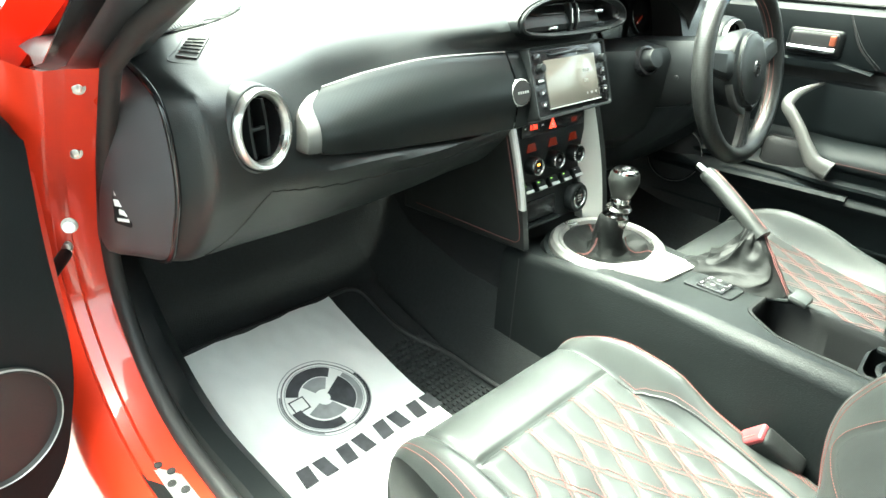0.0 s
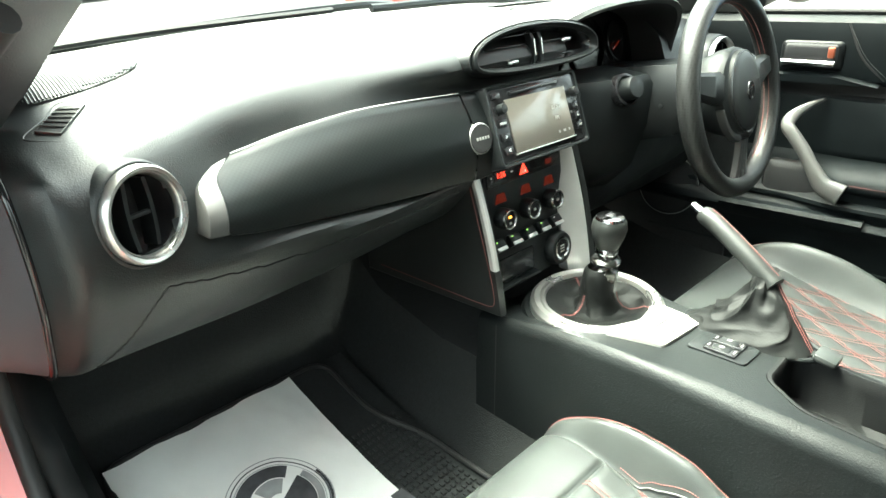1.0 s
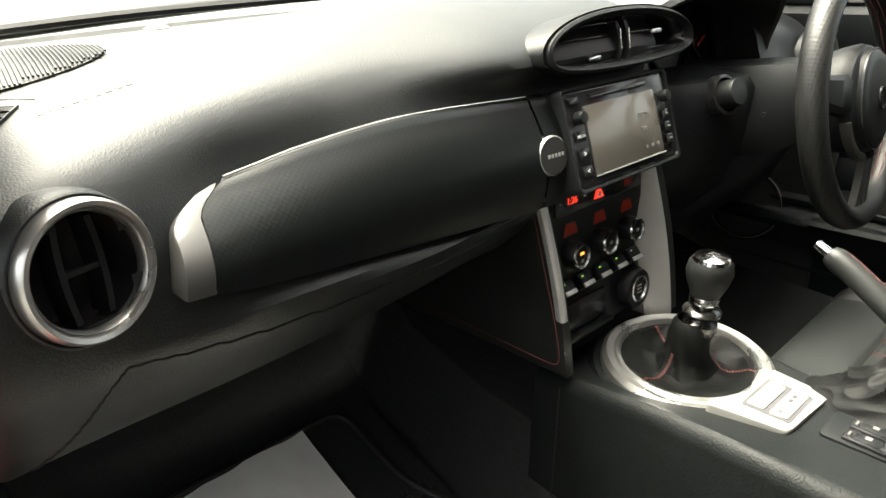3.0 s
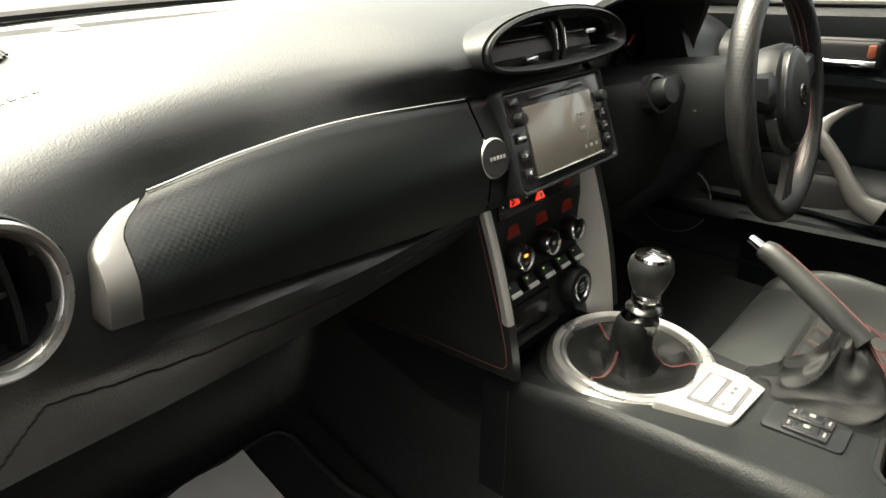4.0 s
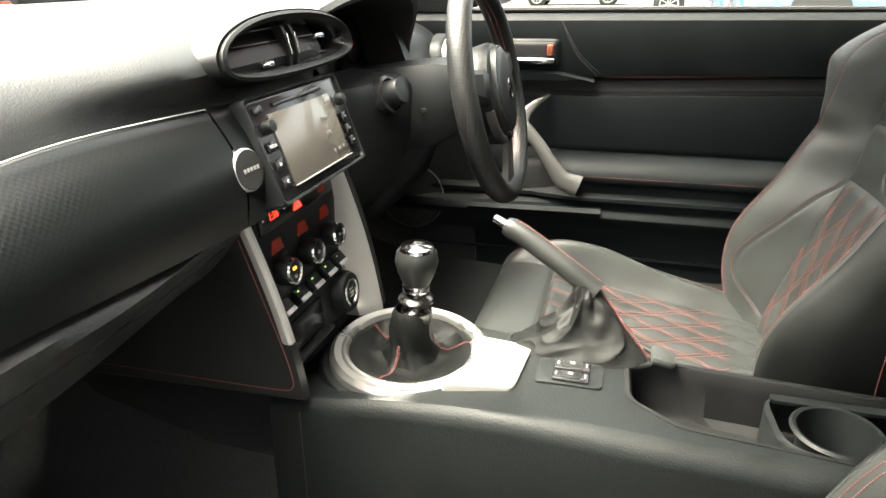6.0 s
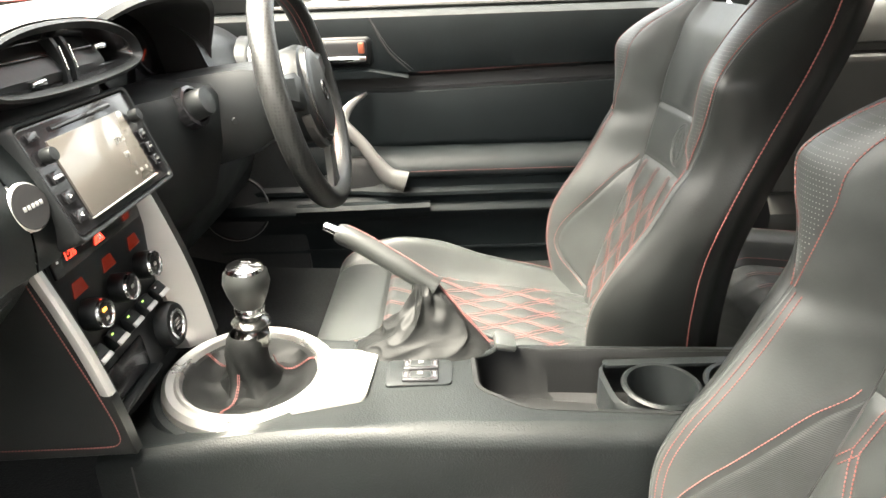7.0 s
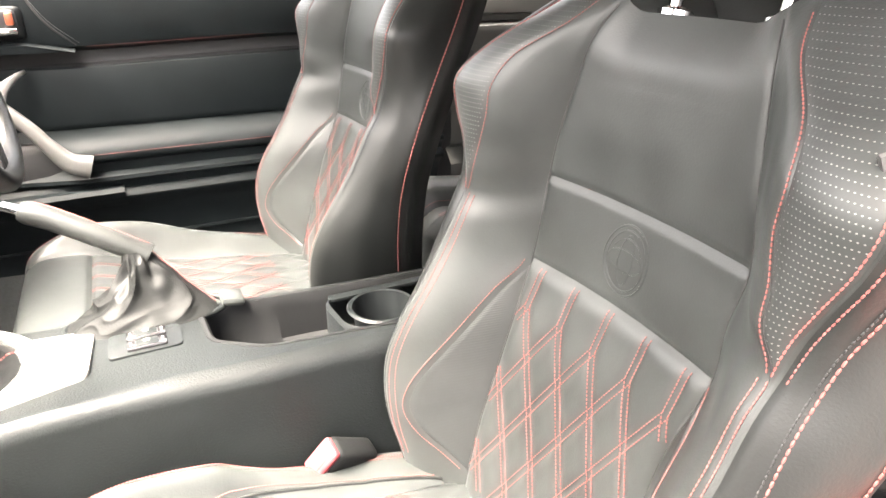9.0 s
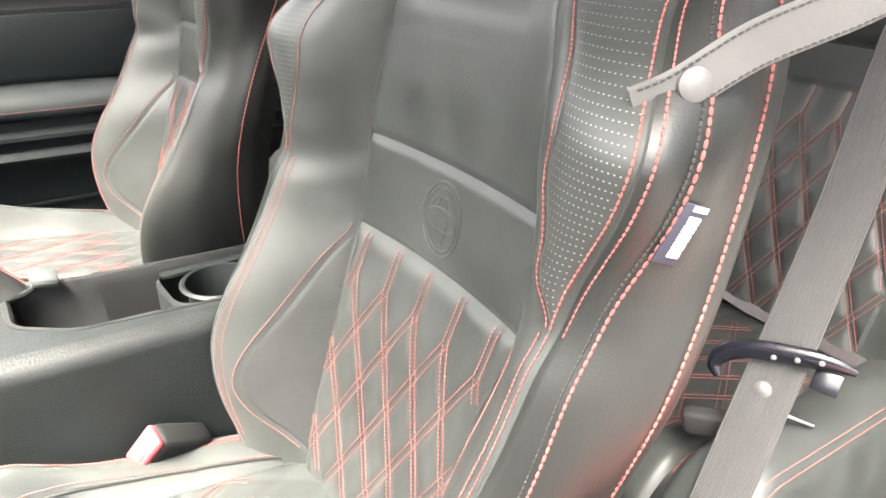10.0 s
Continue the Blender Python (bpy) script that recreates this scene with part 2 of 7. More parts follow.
def slab(outline, thick, m=None, bevel=0.0, bm=None):
    """A plate: a flat outline of (x, y), made thick along z from 0 down, placed by m."""
    bm2 = bmesh.new()
    top = [bm2.verts.new((x, y, 0)) for x, y in outline]
    low = [bm2.verts.new((x, y, -thick)) for x, y in outline]
    n = len(outline)
    f = bm2.faces.new(top)
    bm2.faces.new(low[::-1])
    for i in range(n):
        bm2.faces.new((top[i], low[i], low[(i + 1) % n], top[(i + 1) % n]))
    if bevel:
        bmesh.ops.bevel(bm2, geom=list(f.edges), offset=bevel, segments=3, affect="EDGES", profile=0.5)
    if m is not None:
        bmesh.ops.transform(bm2, matrix=m, verts=bm2.verts)
    if bm is None:
        return bm2
    me = bpy.data.meshes.new("tmp")
    bm2.to_mesh(me)
    bm2.free()
    bm.from_mesh(me)
    bpy.data.meshes.remove(me)
    return bm


def rounded(pts, r, n=5):
    """An outline of (x, y) with its corners rounded."""
    out = []
    k = len(pts)
    for i in range(k):
        p, a, b = Vector(pts[i]), Vector(pts[i - 1]), Vector(pts[(i + 1) % k])
        ra = min(r, (a - p).length * 0.45, (b - p).length * 0.45)
        s, e = p + (a - p).normalized() * ra, p + (b - p).normalized() * ra
        for j in range(n + 1):
            t = j / n
            out.append(((1 - t) ** 2 * s + 2 * t * (1 - t) * p + t * t * e)[:])
    return out


def frame_matrix(origin, x_axis, normal):
    """A placement whose z is the normal and whose x is near x_axis."""
    z = Vector(normal).normalized()
    x = Vector(x_axis)
    x = (x - z * x.dot(z)).normalized()
    y = z.cross(x)
    m = Matrix((x, y, z)).transposed().to_4x4()
    m.translation = Vector(origin)
    return m


def resample(pts, step):
    out, left = [Vector(pts[0])], step
    for a, b in zip(pts, pts[1:]):
        a, b = Vector(a), Vector(b)
        d = (b - a).length
        pos = 0.0
        while d - pos >= left:
            pos += left
            out.append(a.lerp(b, pos / d))
            left = step
        left -= d - pos
    return out


def stitches(pts, bm=None, length=0.0027, gap=0.0008, r=0.00062):
    """A row of short threads along a line."""
    bm = bm or bmesh.new()
    line = resample(pts, (length + gap) / 2)
    for i in range(0, len(line) - 1, 2):
        a, b = line[i], line[i + 1]
        d = (b - a)
        if d.length < 1e-5:
            continue
        d = d.normalized()
        b = a + d * length
        o = d.orthogonal().normalized()
        q = d.cross(o)
        ends = []
        for p, rr in ((a, r * 0.5), (a + d * length * 0.25, r), (b - d * length * 0.25, r), (b, r * 0.5)):
            ends.append([p + rr * (math.cos(t) * o + math.sin(t) * q) for t in (0, 1.571, 3.142, 4.712)])
        grid(bm, ends, True, True)
    return bm


def writing(text, size, m, mat, parent, depth=0.0004, name="lettering", label=""):
    c = bpy.data.curves.new(name, "FONT")
    c.body, c.size, c.extrude, c.align_x, c.align_y = text, size, depth, "CENTER", "CENTER"
    tmp = bpy.data.objects.new(name, c)
    me = bpy.data.meshes.new_from_object(tmp)
    bpy.data.objects.remove(tmp)
    bpy.data.curves.remove(c)
    me.materials.append(mat)
    me.transform(m)
    ob = new(name, me)
    ob.parent = parent
    return tagged(ob, label)


# ---- ground ----
bm = bmesh.new()
bmesh.ops.create_grid(bm, x_segments=4, y_segments=4, size=400)
ground = tagged(part("ground", bm, ASPHALT), "pale worn tarmac of a car park", "ground", kind="structure")
# unseen wall, added to darken low western light and reflections in the cabin
ADDED_WALL_GREY = material("dark grey of the added wall", (0.045, 0.046, 0.047), 0.7, bump=0.4, bump_scale=60, scale=3)
wall_west = tagged(part("wall_west", block((0.3, 14.0, 3.4), pose(-2.7, -7.7, 1.7), 0.02), ADDED_WALL_GREY), "unseen plain dark wall added to hold back light from the west", "wall", kind="structure")

# ---- cabin shell ----
floor_rows = []
for y, z in ((-0.75, 0.26), (-0.30, 0.24), (0.10, 0.20), (0.55, 0.19), (0.85, 0.205), (1.02, 0.25), (1.15, 0.36), (1.22, 0.50), (1.24, 0.66)):
    floor_rows.append([(x, y, z + dz) for x, dz in ((-0.70, 0.10), (-0.665, 0.03), (-0.62, 0.0), (-0.25, 0.0), (-0.17, 0.01), (-0.12, 0.09), (-0.10, 0.16), (0.10, 0.16), (0.12, 0.09), (0.17, 0.01), (0.25, 0.0), (0.62, 0.0), (0.67, 0.03), (0.72, 0.1))])
tagged(part("floor", loft(floor_rows, False, False), CARPET), "black carpet over the car floor and tunnel", "floor", kind="structure")

# ---- car body: painted sill, pillars, roof and bonnet ----
body = thing("car_body", "orange-red painted body shell of a coupe with open door", "car body")
# the door seal's line: along the sill, up the hinge pillar and on up the windscreen pillar
SEAL = smooth_line([(-0.748, -0.45, 0.372), (-0.748, 0.30, 0.374), (-0.747, 0.62, 0.374), (-0.745, 0.76, 0.386), (-0.741, 0.855, 0.432), (-0.737, 0.915, 0.51), (-0.735, 0.925, 0.58), (-0.734, 0.90, 0.66), (-0.735, 0.86, 0.73), (-0.737, 0.80, 0.81), (-0.738, 0.768, 0.85)], 110)
JAMB = [(0.014, 0.010), (0.008, 0.0), (-0.020, 0.002), (-0.034, 0.004), (-0.036, 0.0065), (-0.038, 0.004), (-0.052, 0.006), (-0.054, 0.0085), (-0.056, 0.006), (-0.072, 0.012), (-0.086, 0.024), (-0.096, 0.045), (-0.102, 0.10), (-0.104, 0.25)]
rows = []
for i, p in enumerate(SEAL):
    d = (SEAL[min(i + 1, 109)] - SEAL[max(i - 1, 0)]).normalized()
    o = Vector((0, -d.z, d.y)) * -1
    k = max(0.0, min(1.0, (0.70 - p.z) / 0.2))
    # past the bend the grooves of the sill fade into the plain pillar face
    rows.append([p + Vector((x, 0, 0)) + o * (h if k > 0.99 or not 0.003 < h < 0.009 else 0.004 + (h - 0.004) * k) for x, h in JAMB])
part("door_jamb", loft(rows, False, False), PAINT, body)
rows = []
for t in np.linspace(0, 1, 12):
    y, z, x = 1.16 - 0.72 * t, 0.80 + 0.42 * t, -0.70 + 0.13 * t
    rows.append([(x, y - 0.05, z), (x - 0.05, y - 0.04, z - 0.01), (x - 0.09, y + 0.01, z), (x - 0.07, y + 0.06, z + 0.01), (x, y + 0.07, z + 0.02)])
part("windscreen_pillar", loft(rows), PAINT, body)
part("windscreen_pillar", loft([[(-x, y, z) for x, y, z in r] for r in rows]), PAINT, body)
rows = []
for t in np.linspace(0, 1, 14):
    y, z, x = 1.12 - 0.72 * t, 0.795 + 0.42 * t, -0.662 + 0.13 * t
    rows.append([Vector((x, y, z)) + Vector(o) for o in ((0.0, -0.05, -0.03), (-0.045, -0.065, -0.03), (-0.06, -0.02, 0.0), (-0.03, 0.04, 0.03), (0.01, 0.03, 0.03), (0.02, -0.02, 0.0))])
part("pillar_trim", loft(rows), PILLAR, body, "dark grey pillar trim")
part("pillar_trim", loft([[(-p[0], p[1], p[2]) for p in r] for r in rows]), PILLAR, body, "dark grey pillar trim")
FOOT = [(-0.05, -0.02), (0.0, 0.0), (0.05, 0.010), (0.14, 0.012), (0.20, 0.004), (0.26, -0.006), (0.33, 0.004), (0.45, 0.012), (0.62, 0.019), (0.80, 0.016), (0.92, 0.009), (1.0, 0.0), (1.05, -0.03)]
rows = []
for v in np.linspace(-0.05, 3.3, 20):
    a = Vector((-0.793, 0.782, 0.852)) + float(v) * Vector((0.010, -0.100, 0.068))
    b = Vector((-0.700, 0.880, 0.818)) + float(v) * Vector((0.040, -0.145, 0.096))
    rows.append([a.lerp(b, u) + Vector((-0.45, -0.85, 0.25)) * h + Vector((0, 0.03, 0)) * (v < 0) for u, h in FOOT])
part("weatherstrip", loft([r[:6] for r in rows], False, False), GLOSS, body, "black rubber weatherstrip on the pillar")
part("pillar_cover", loft([r[5:] for r in rows], False, False), PILLAR, body, "black plastic cover of the windscreen pillar")
rows = []
for x in np.linspace(-0.64, 0.64, 17):
    b = 1 - (x / 0.64) ** 2
    under = [(0.46, 1.165), (0.20, 1.20), (-0.35, 1.215), (-0.80, 1.15), (-1.15, 1.03)]
    rows.append([(x, y, z + 0.055 * b) for y, z in under] + [(x, y, z + 0.03 + 0.055 * b) for y, z in under[::-1]])
part("roof", loft(rows), PAINT, body)
part("headliner", loft([[(x * 0.97, y, z - 0.006) for x, y, z in r[:5]] for r in rows], False, False), HEADLINER, body, "grey cloth headliner")
for sg in (-1, 1):
    rows = []
    for y, x, z in ((0.47, 0.615, 1.165), (0.20, 0.655, 1.185), (-0.20, 0.665, 1.180), (-0.60, 0.655, 1.155)):
        rows.append([(sg * (x + dx), y, z + dz) for dx, dz in ((-0.05, 0.02), (-0.04, -0.01), (0.0, -0.025), (0.045, -0.035), (0.055, -0.01), (0.02, 0.025))])
    part("roof_rail", loft(rows), PAINT, body)
rows = []
for x in np.linspace(-0.74, 0.74, 15):
    b = 1 - (x / 0.74) ** 2
    rows.append([(x, 1.31 + 0.03 * b, 0.850 + 0.022 * b), (x, 1.45, 0.85 + 0.025 * b), (x, 1.9, 0.78 + 0.03 * b), (x, 2.3, 0.66 + 0.02 * b), (x, 2.3, 0.5), (x, 1.31, 0.5)])
part("bonnet", loft(rows), PAINT, body)

for x in (-0.755, 0.755):
    part("footwell_side", block((0.03, 0.30 if x < 0 else 0.62, 0.56), pose(x, 1.14 if x < 0 else 1.0, 0.50), 0.01), CARPET, body, "dark footwell side lining")
# opaque panes out of view, added to stop light entering from the rear
part("rear_window", loft([[(-0.62, -1.13, 1.06), (0.0, -1.13, 1.115), (0.62, -1.13, 1.06)], [(-0.66, -1.75, 0.74), (0.0, -1.78, 0.76), (0.66, -1.75, 0.74)]], False, False), DARK_GLASS, body, "unseen opaque dark pane in the rear window, keeping light out")
part("quarter_window", loft([[(-0.675, -0.58, 0.915), (-0.60, -0.60, 1.22)], [(-0.665, -1.30, 0.93), (-0.58, -1.16, 1.10)]], False, False), DARK_GLASS, body, "unseen opaque dark pane in the quarter window, keeping light out")
part("rear_deck", block((1.36, 0.9, 0.10), pose(0, -1.62, 0.70), 0.03), PAINT, body)
part("parcel_shelf", block((1.30, 0.40, 0.03), pose(0, -1.06, 0.86), 0.01), CARPET, body, "dark carpeted parcel shelf")
part("bulkhead", block((1.52, 0.03, 0.5), pose(0, 1.27, 0.60), 0.01), CARPET, body, "dark front bulkhead")

# ---- dashboard ----
dash = thing("dashboard", "black soft-grained dashboard with pale sunlit top", "dashboard")
STATIONS = [
    (-0.748, 1.10, .835, 1.06, .835, 1.03, .832, 1.01, .828, 1.00, .81, .99, .79, .985, .75, .985, .70, .99, .66, 1.0, .60, 1.04, .58, 1.10, .60),
    (-0.735, 1.08, .85, .98, .85, .92, .842, .89, .832, .87, .815, .86, .79, .855, .75, .855, .70, .87, .65, .89, .60, .98, .58, 1.10, .60),
    (-0.712, 1.08, .855, .96, .853, .87, .850, .83, .836, .805, .812, .795, .785, .79, .745, .792, .70, .81, .65, .85, .598, .95, .58, 1.10, .60),
    (-0.692, 1.08, .862, .96, .858, .87, .846, .815, .834, .776, .820, .756, .80, .748, .755, .752, .71, .770, .668, .82, .597, .94, .58, 1.10, .60),
    (-0.672, 1.08, .867, .97, .863, .88, .852, .81, .840, .752, .828, .720, .812, .707, .76, .714, .712, .740, .670, .805, .595, .93, .58, 1.10, .60),
    (-0.655, 1.08, .870, .97, .867, .88, .857, .81, .843, .750, .828, .716, .808, .702, .76, .708, .715, .730, .677, .805, .595, .93, .58, 1.10, .60),
    (-0.59, 1.08, .882, .97, .877, .88, .868, .805, .848, .752, .830, .728, .80, .722, .76, .725, .715, .735, .685, .81, .593, .93, .58, 1.10, .60),
    (-0.47, 1.08, .888, .97, .886, .88, .880, .81, .855, .785, .832, .774, .797, .757, .76, .742, .722, .727, .690, .815, .590, .93, .58, 1.10, .60),
    (-0.30, 1.09, .894, .97, .900, .88, .896, .81, .868, .785, .846, .772, .818, .753, .765, .745, .705, .728, .684, .82, .595, .93, .58, 1.10, .60),
    (-0.14, 1.09, .900, .97, .910, .87, .904, .790, .880, .750, .850, .765, .815, .748, .765, .752, .700, .738, .688, .825, .605, .93, .585, 1.10, .60),
    (0.14, 1.09, .900, .97, .912, .87, .908, .790, .886, .752, .850, .765, .815, .755, .765, .76, .700, .755, .680, .825, .605, .93, .585, 1.10, .60),
    (0.30, 1.09, .897, .97, .912, .88, .908, .81, .88, .785, .846, .772, .805, .76, .765, .75, .705, .745, .66, .80, .53, .93, .50, 1.10, .55),
    (0.55, 1.08, .893, .97, .900, .88, .888, .81, .855, .775, .832, .76, .797, .745, .76, .742, .722, .735, .66, .80, .53, .93, .50, 1.10, .55),
    (0.72, 1.08, .86, .97, .865, .88, .86, .81, .84, .77, .81, .75, .78, .74, .74, .74, .70, .75, .65, .80, .55, .93, .53, 1.10, .55),
]
rows = []
for x in list(np.linspace(-0.748, -0.64, 16)) + list(np.linspace(-0.63, 0.72, 68)):
    v = smooth_table(STATIONS, x)
    pts = [(0, v[2 * i], v[2 * i + 1]) for i in range(12)]
    rows.append([(x, p[1], p[2]) for p in smooth_line(pts, 60)])
cut = max(i for i, r in enumerate(rows) if r[0][0] < -0.688)
part("dash_end", loft(rows[:cut + 1], False, False), PILLAR, dash, "dark end panel of the dashboard")
part("end_seam", tube([Vector(p) + Vector((0.0025, -0.0006, 0)) for p in rows[cut][10:52]], 0.0016, 6), RUBBER, dash)
part("end_lip", tube([Vector(p) + Vector((-0.0012, 0.0012, -0.0006)) for p in rows[cut][10:52]], 0.0042, 12), GLOSS, dash, "rounded lip of the end panel")
bm = loft(rows[cut:], False, False)
for c, r in ((Vector((-0.594, 0.720, 0.773)), 0.041), (Vector((0.66, 0.735, 0.773)), 0.046)):
    near = [f for f in bm.faces if (f.calc_center_median() - c).length < r]
    bmesh.ops.delete(bm, geom=near, context="FACES")
pocket = [f for f in bm.faces if 0.125 < f.calc_center_median().x < 0.485 and f.calc_center_median().y < 0.93 and f.calc_center_median().z > 0.768]
bmesh.ops.delete(bm, geom=pocket, context="FACES")
part("dash_body", bm, DASH, dash)

# trim strip with carbon weave, and its silver end
def trim_point(x, k, lift=0.0):
    """k 0 at the lower edge, 1 at the upper edge of the trim strip."""
    top = smooth_table([(-0.56, .768, .790), (-0.505, .774, .7965), (-0.47, .777, .800), (-0.40, .777, .810), (-0.30, .772, .818), (-0.139, .757, .815), (-0.10, .752, .813)], x)
    low = smooth_table([(-0.56, .722, .734), (-0.52, .729, .7275), (-0.47, .738, .716), (-0.30, .742, .700), (-0.139, .737, .692), (-0.10, .735, .692)], x)
    y = low[0] + (top[0] - low[0]) * k - 0.014 * math.sin(math.pi * min(k * 1.05, 1)) - 0.013 * (1 - 0.45 * k ** 4) - lift
    return Vector((x, y, low[1] + (top[1] - low[1]) * k - 0.0014 * k ** 4))


def trim_piece(x0, x1, n, shift, lift=0.0):
    rows = []
    for i in range(n):
        r = []
        for k in [-0.02, 0.0] + list(np.linspace(0.02, 0.98, 16)) + [1.0, 1.02]:
            s = i / (n - 1)
            x = x0 + (x1 - x0) * s + shift(k) * (1 - s)
            p = trim_point(x, min(max(k, 0), 1), lift)
            if k in (-0.02, 1.02):
                p.y += 0.035
            elif k in (0.0, 1.0):
                p.y += 0.004
            r.append(p)
        rows.append(r)
    return rows


def corner(k):
    """How far the strip's end lies inward at height k: upright, with a rounded upper corner."""
    return 0.014 * k + 0.030 * max(0.0, (k - 0.74) / 0.26) ** 2 + 0.006 * max(0.0, (0.08 - k) / 0.08) ** 2


def weave_map(ob, rows):
    """Lays the weave's coordinates along the rows, in metres."""
    n = len(rows[0])
    at = []
    for r in rows:
        d = 0.0
        for j, p in enumerate(r):
            d += (p - r[j - 1]).length if j else 0.0
            at.append((p.x, d))
    lay = ob.data.uv_layers.new(name="weave")
    for lp in ob.data.loops:
        lay.data[lp.index].uv = at[lp.vertex_index]


for x0, x1, n, shift in ((-0.5205, -0.139, 48, corner), (-0.136, -0.102, 6, lambda k: 0.0)):
    rows = trim_piece(x0, x1, n, shift)
    weave_map(part("dash_trim", loft(rows, False, False), CARBON, dash, "dark carbon-weave trim strip"), rows)


def trim_end():
    """The silver end: an upright bar with turned edges and a rounded upper corner."""
    rows = []
    for u, d in ((-0.0010, 0.03), (-0.0004, 0.004), (0.0012, 0.0012), (0.012, 0.0006), (0.0225, 0.0012), (0.0240, 0.0030), (0.0242, 0.03)):
        r = []
        for k in np.linspace(-0.01, 1.01, 18):
            u_in = u * (1 - 0.3 * max(0.0, (k - 0.7) / 0.3))
            p = trim_point(-0.545 + u_in + corner(k) + 0.3 * 0.0235 * max(0.0, (k - 0.7) / 0.3), min(max(k, 0), 1), 0.0030)
            p.y += d
            r.append(p)
        r[0].y += 0.012
        r[-1].y += 0.012
        rows.append(r)
    return loft(rows, False, False)


part("trim_line", tube([trim_point(x, 1.0) + Vector((0, 0.0005, 0.0014)) for x in np.linspace(-0.478, -0.14, 40)], 0.0006, 6), SILVER, dash, "thin bright trim line")
part("trim_end", trim_end(), SATIN, dash, "satin silver end of the trim strip")


# ---- round side vent ----
def round_vent(parent, centre, normal, r):
    m = frame_matrix(centre, (1, 0, 0), normal)
    v = part("vent_ring", lathe([(r * 0.80, -0.012), (r * 0.815, -0.001), (r * 0.845, 0.0015), (r * 0.86, 0.000), (r * 0.885, 0.0035), (r * 0.95, 0.0045), (r * 0.99, 0.002), (r, -0.002), (r * 1.0, -0.02)], m, 56), RING, parent, "satin silver round vent ring")
    part("vent_bezel", lathe([(r * 1.0, -0.006), (r * 1.025, -0.007), (r * 1.035, -0.0055), (r * 1.06, -0.0065), (r * 1.11, -0.014), (r * 1.15, -0.03)], m, 56), DASH, parent)
    part("vent_bowl", lathe([(r * 0.79, -0.006), (r * 0.78, -0.04), (0.001, -0.045)], m, 40), GLOSS, parent)
    for dx in (-0.30, 0.30):
        rows = []
        for t in np.linspace(-1, 1, 11):
            bow = dx * r * (1 - 0.18 * t * t)
            rows.append([m @ Vector((bow + ox, t * r * 0.70, oz)) for ox, oz in ((-0.0022, -0.008), (0.0022, -0.008), (0.0022, -0.026), (-0.0022, -0.026))])
        part("vent_slat", loft(rows), PLASTIC, v)
    part("vent_bar", block((r * 0.6, 0.004, 0.006), m @ Matrix.Translation((0, 0, -0.012)), 0.001), PLASTIC, v)
    return v


round_vent(dash, (-0.594, 0.718, 0.773), (0.37, -0.92, 0.08), 0.0475)
round_vent(dash, (0.66, 0.72, 0.773), (-0.10, -0.98, 0.10), 0.0495)

# ---- centre stack ----
head = thing("head_unit", "black double-height car radio with grey touch screen and buttons", "car radio")
HN = Vector((0, -math.cos(radians(19)), math.sin(radians(19))))
HM = frame_matrix((0.003, 0.716, 0.763), (1, 0, 0), HN)
part("bezel", slab(rounded([(-0.104, -0.053), (0.104, -0.053), (0.104, 0.053), (-0.104, 0.053)], 0.006), 0.05, HM, 0.002), GLOSS, head)
part("screen", slab(rounded([(-0.073, -0.043), (0.073, -0.043), (0.073, 0.036), (-0.073, 0.036)], 0.002), 0.003, HM @ Matrix.Translation((0, 0, 0.0022)), 0.0005), SCREEN, head, "grey dormant touch screen")

clim = thing("climate_panel", "black climate control panel with dials and red lit symbols", "control panel")
CN = Vector((0, -math.cos(radians(6)), math.sin(radians(6))))
CM = frame_matrix((0.0, 0.735, 0.600), (1, 0, 0), CN)
part("panel_face", slab(rounded([(-0.098, -0.11), (0.098, -0.11), (0.098, 0.095), (-0.098, 0.095)], 0.01), 0.05, CM, 0.002), PLASTIC, clim)

# knee panels beside the stack
def knee_edge(t):
    """The rear edge of a knee panel, t from its top to its foot: y and z."""
    return 0.745 - 0.053 * t - 0.007 * math.sin(math.pi * t), 0.696 - 0.224 * t


KNEE = [(1.02, 0.46), (1.02, 0.66)] + [knee_edge(t) for t in np.linspace(0, 1, 14)]
for name, x in (("knee_panel", -0.119), ("knee_panel", 0.133)):
    part(name, slab(KNEE, 0.014, Matrix(((0, 0, -1, x), (1, 0, 0, 0), (0, 1, 0, 0), (0, 0, 0, 1))), 0.003), LEATHER_DARK, dash, "leather knee panel with red stitching")
line = smooth_line([(-0.1204, 0.752, 0.678), (-0.1204, 0.735, 0.62), (-0.1204, 0.712, 0.54), (-0.1204, 0.704, 0.500), (-0.1204, 0.708, 0.487), (-0.1204, 0.725, 0.4835), (-0.1204, 0.82, 0.4815), (-0.1204, 0.98, 0.479)], 120)
part("knee_stitching", stitches(line, r=0.0008), THREAD, dash, "red stitching")


def strip_rows(sign):
    rows = []
    for t in np.linspace(0, 0.66 if sign < 0 else 1, 24):
        y, z = knee_edge(t)
        if sign < 0:
            rows.append([(-0.1215, y + 0.004, z), (-0.1215, y - 0.001, z), (-0.119, y - 0.004, z), (-0.112, y - 0.004, z), (-0.108, y + 0.002, z), (-0.108, y + 0.03, z)])
        else:
            w = 0.030 + 0.010 * math.sin(math.pi * t)
            rows.append([(0.126, y + 0.02, z), (0.126, y - 0.002, z), (0.122, y - 0.006, z), (0.116, y - 0.004, z), (0.122 - w, y + 0.020, z), (0.122 - w, y + 0.04, z)])
    return rows


part("silver_strip", loft(strip_rows(-1)), SILVER, dash, "satin silver strip beside the controls")
part("silver_strip", loft(strip_rows(1)), SILVER, dash, "satin silver strip beside the controls")



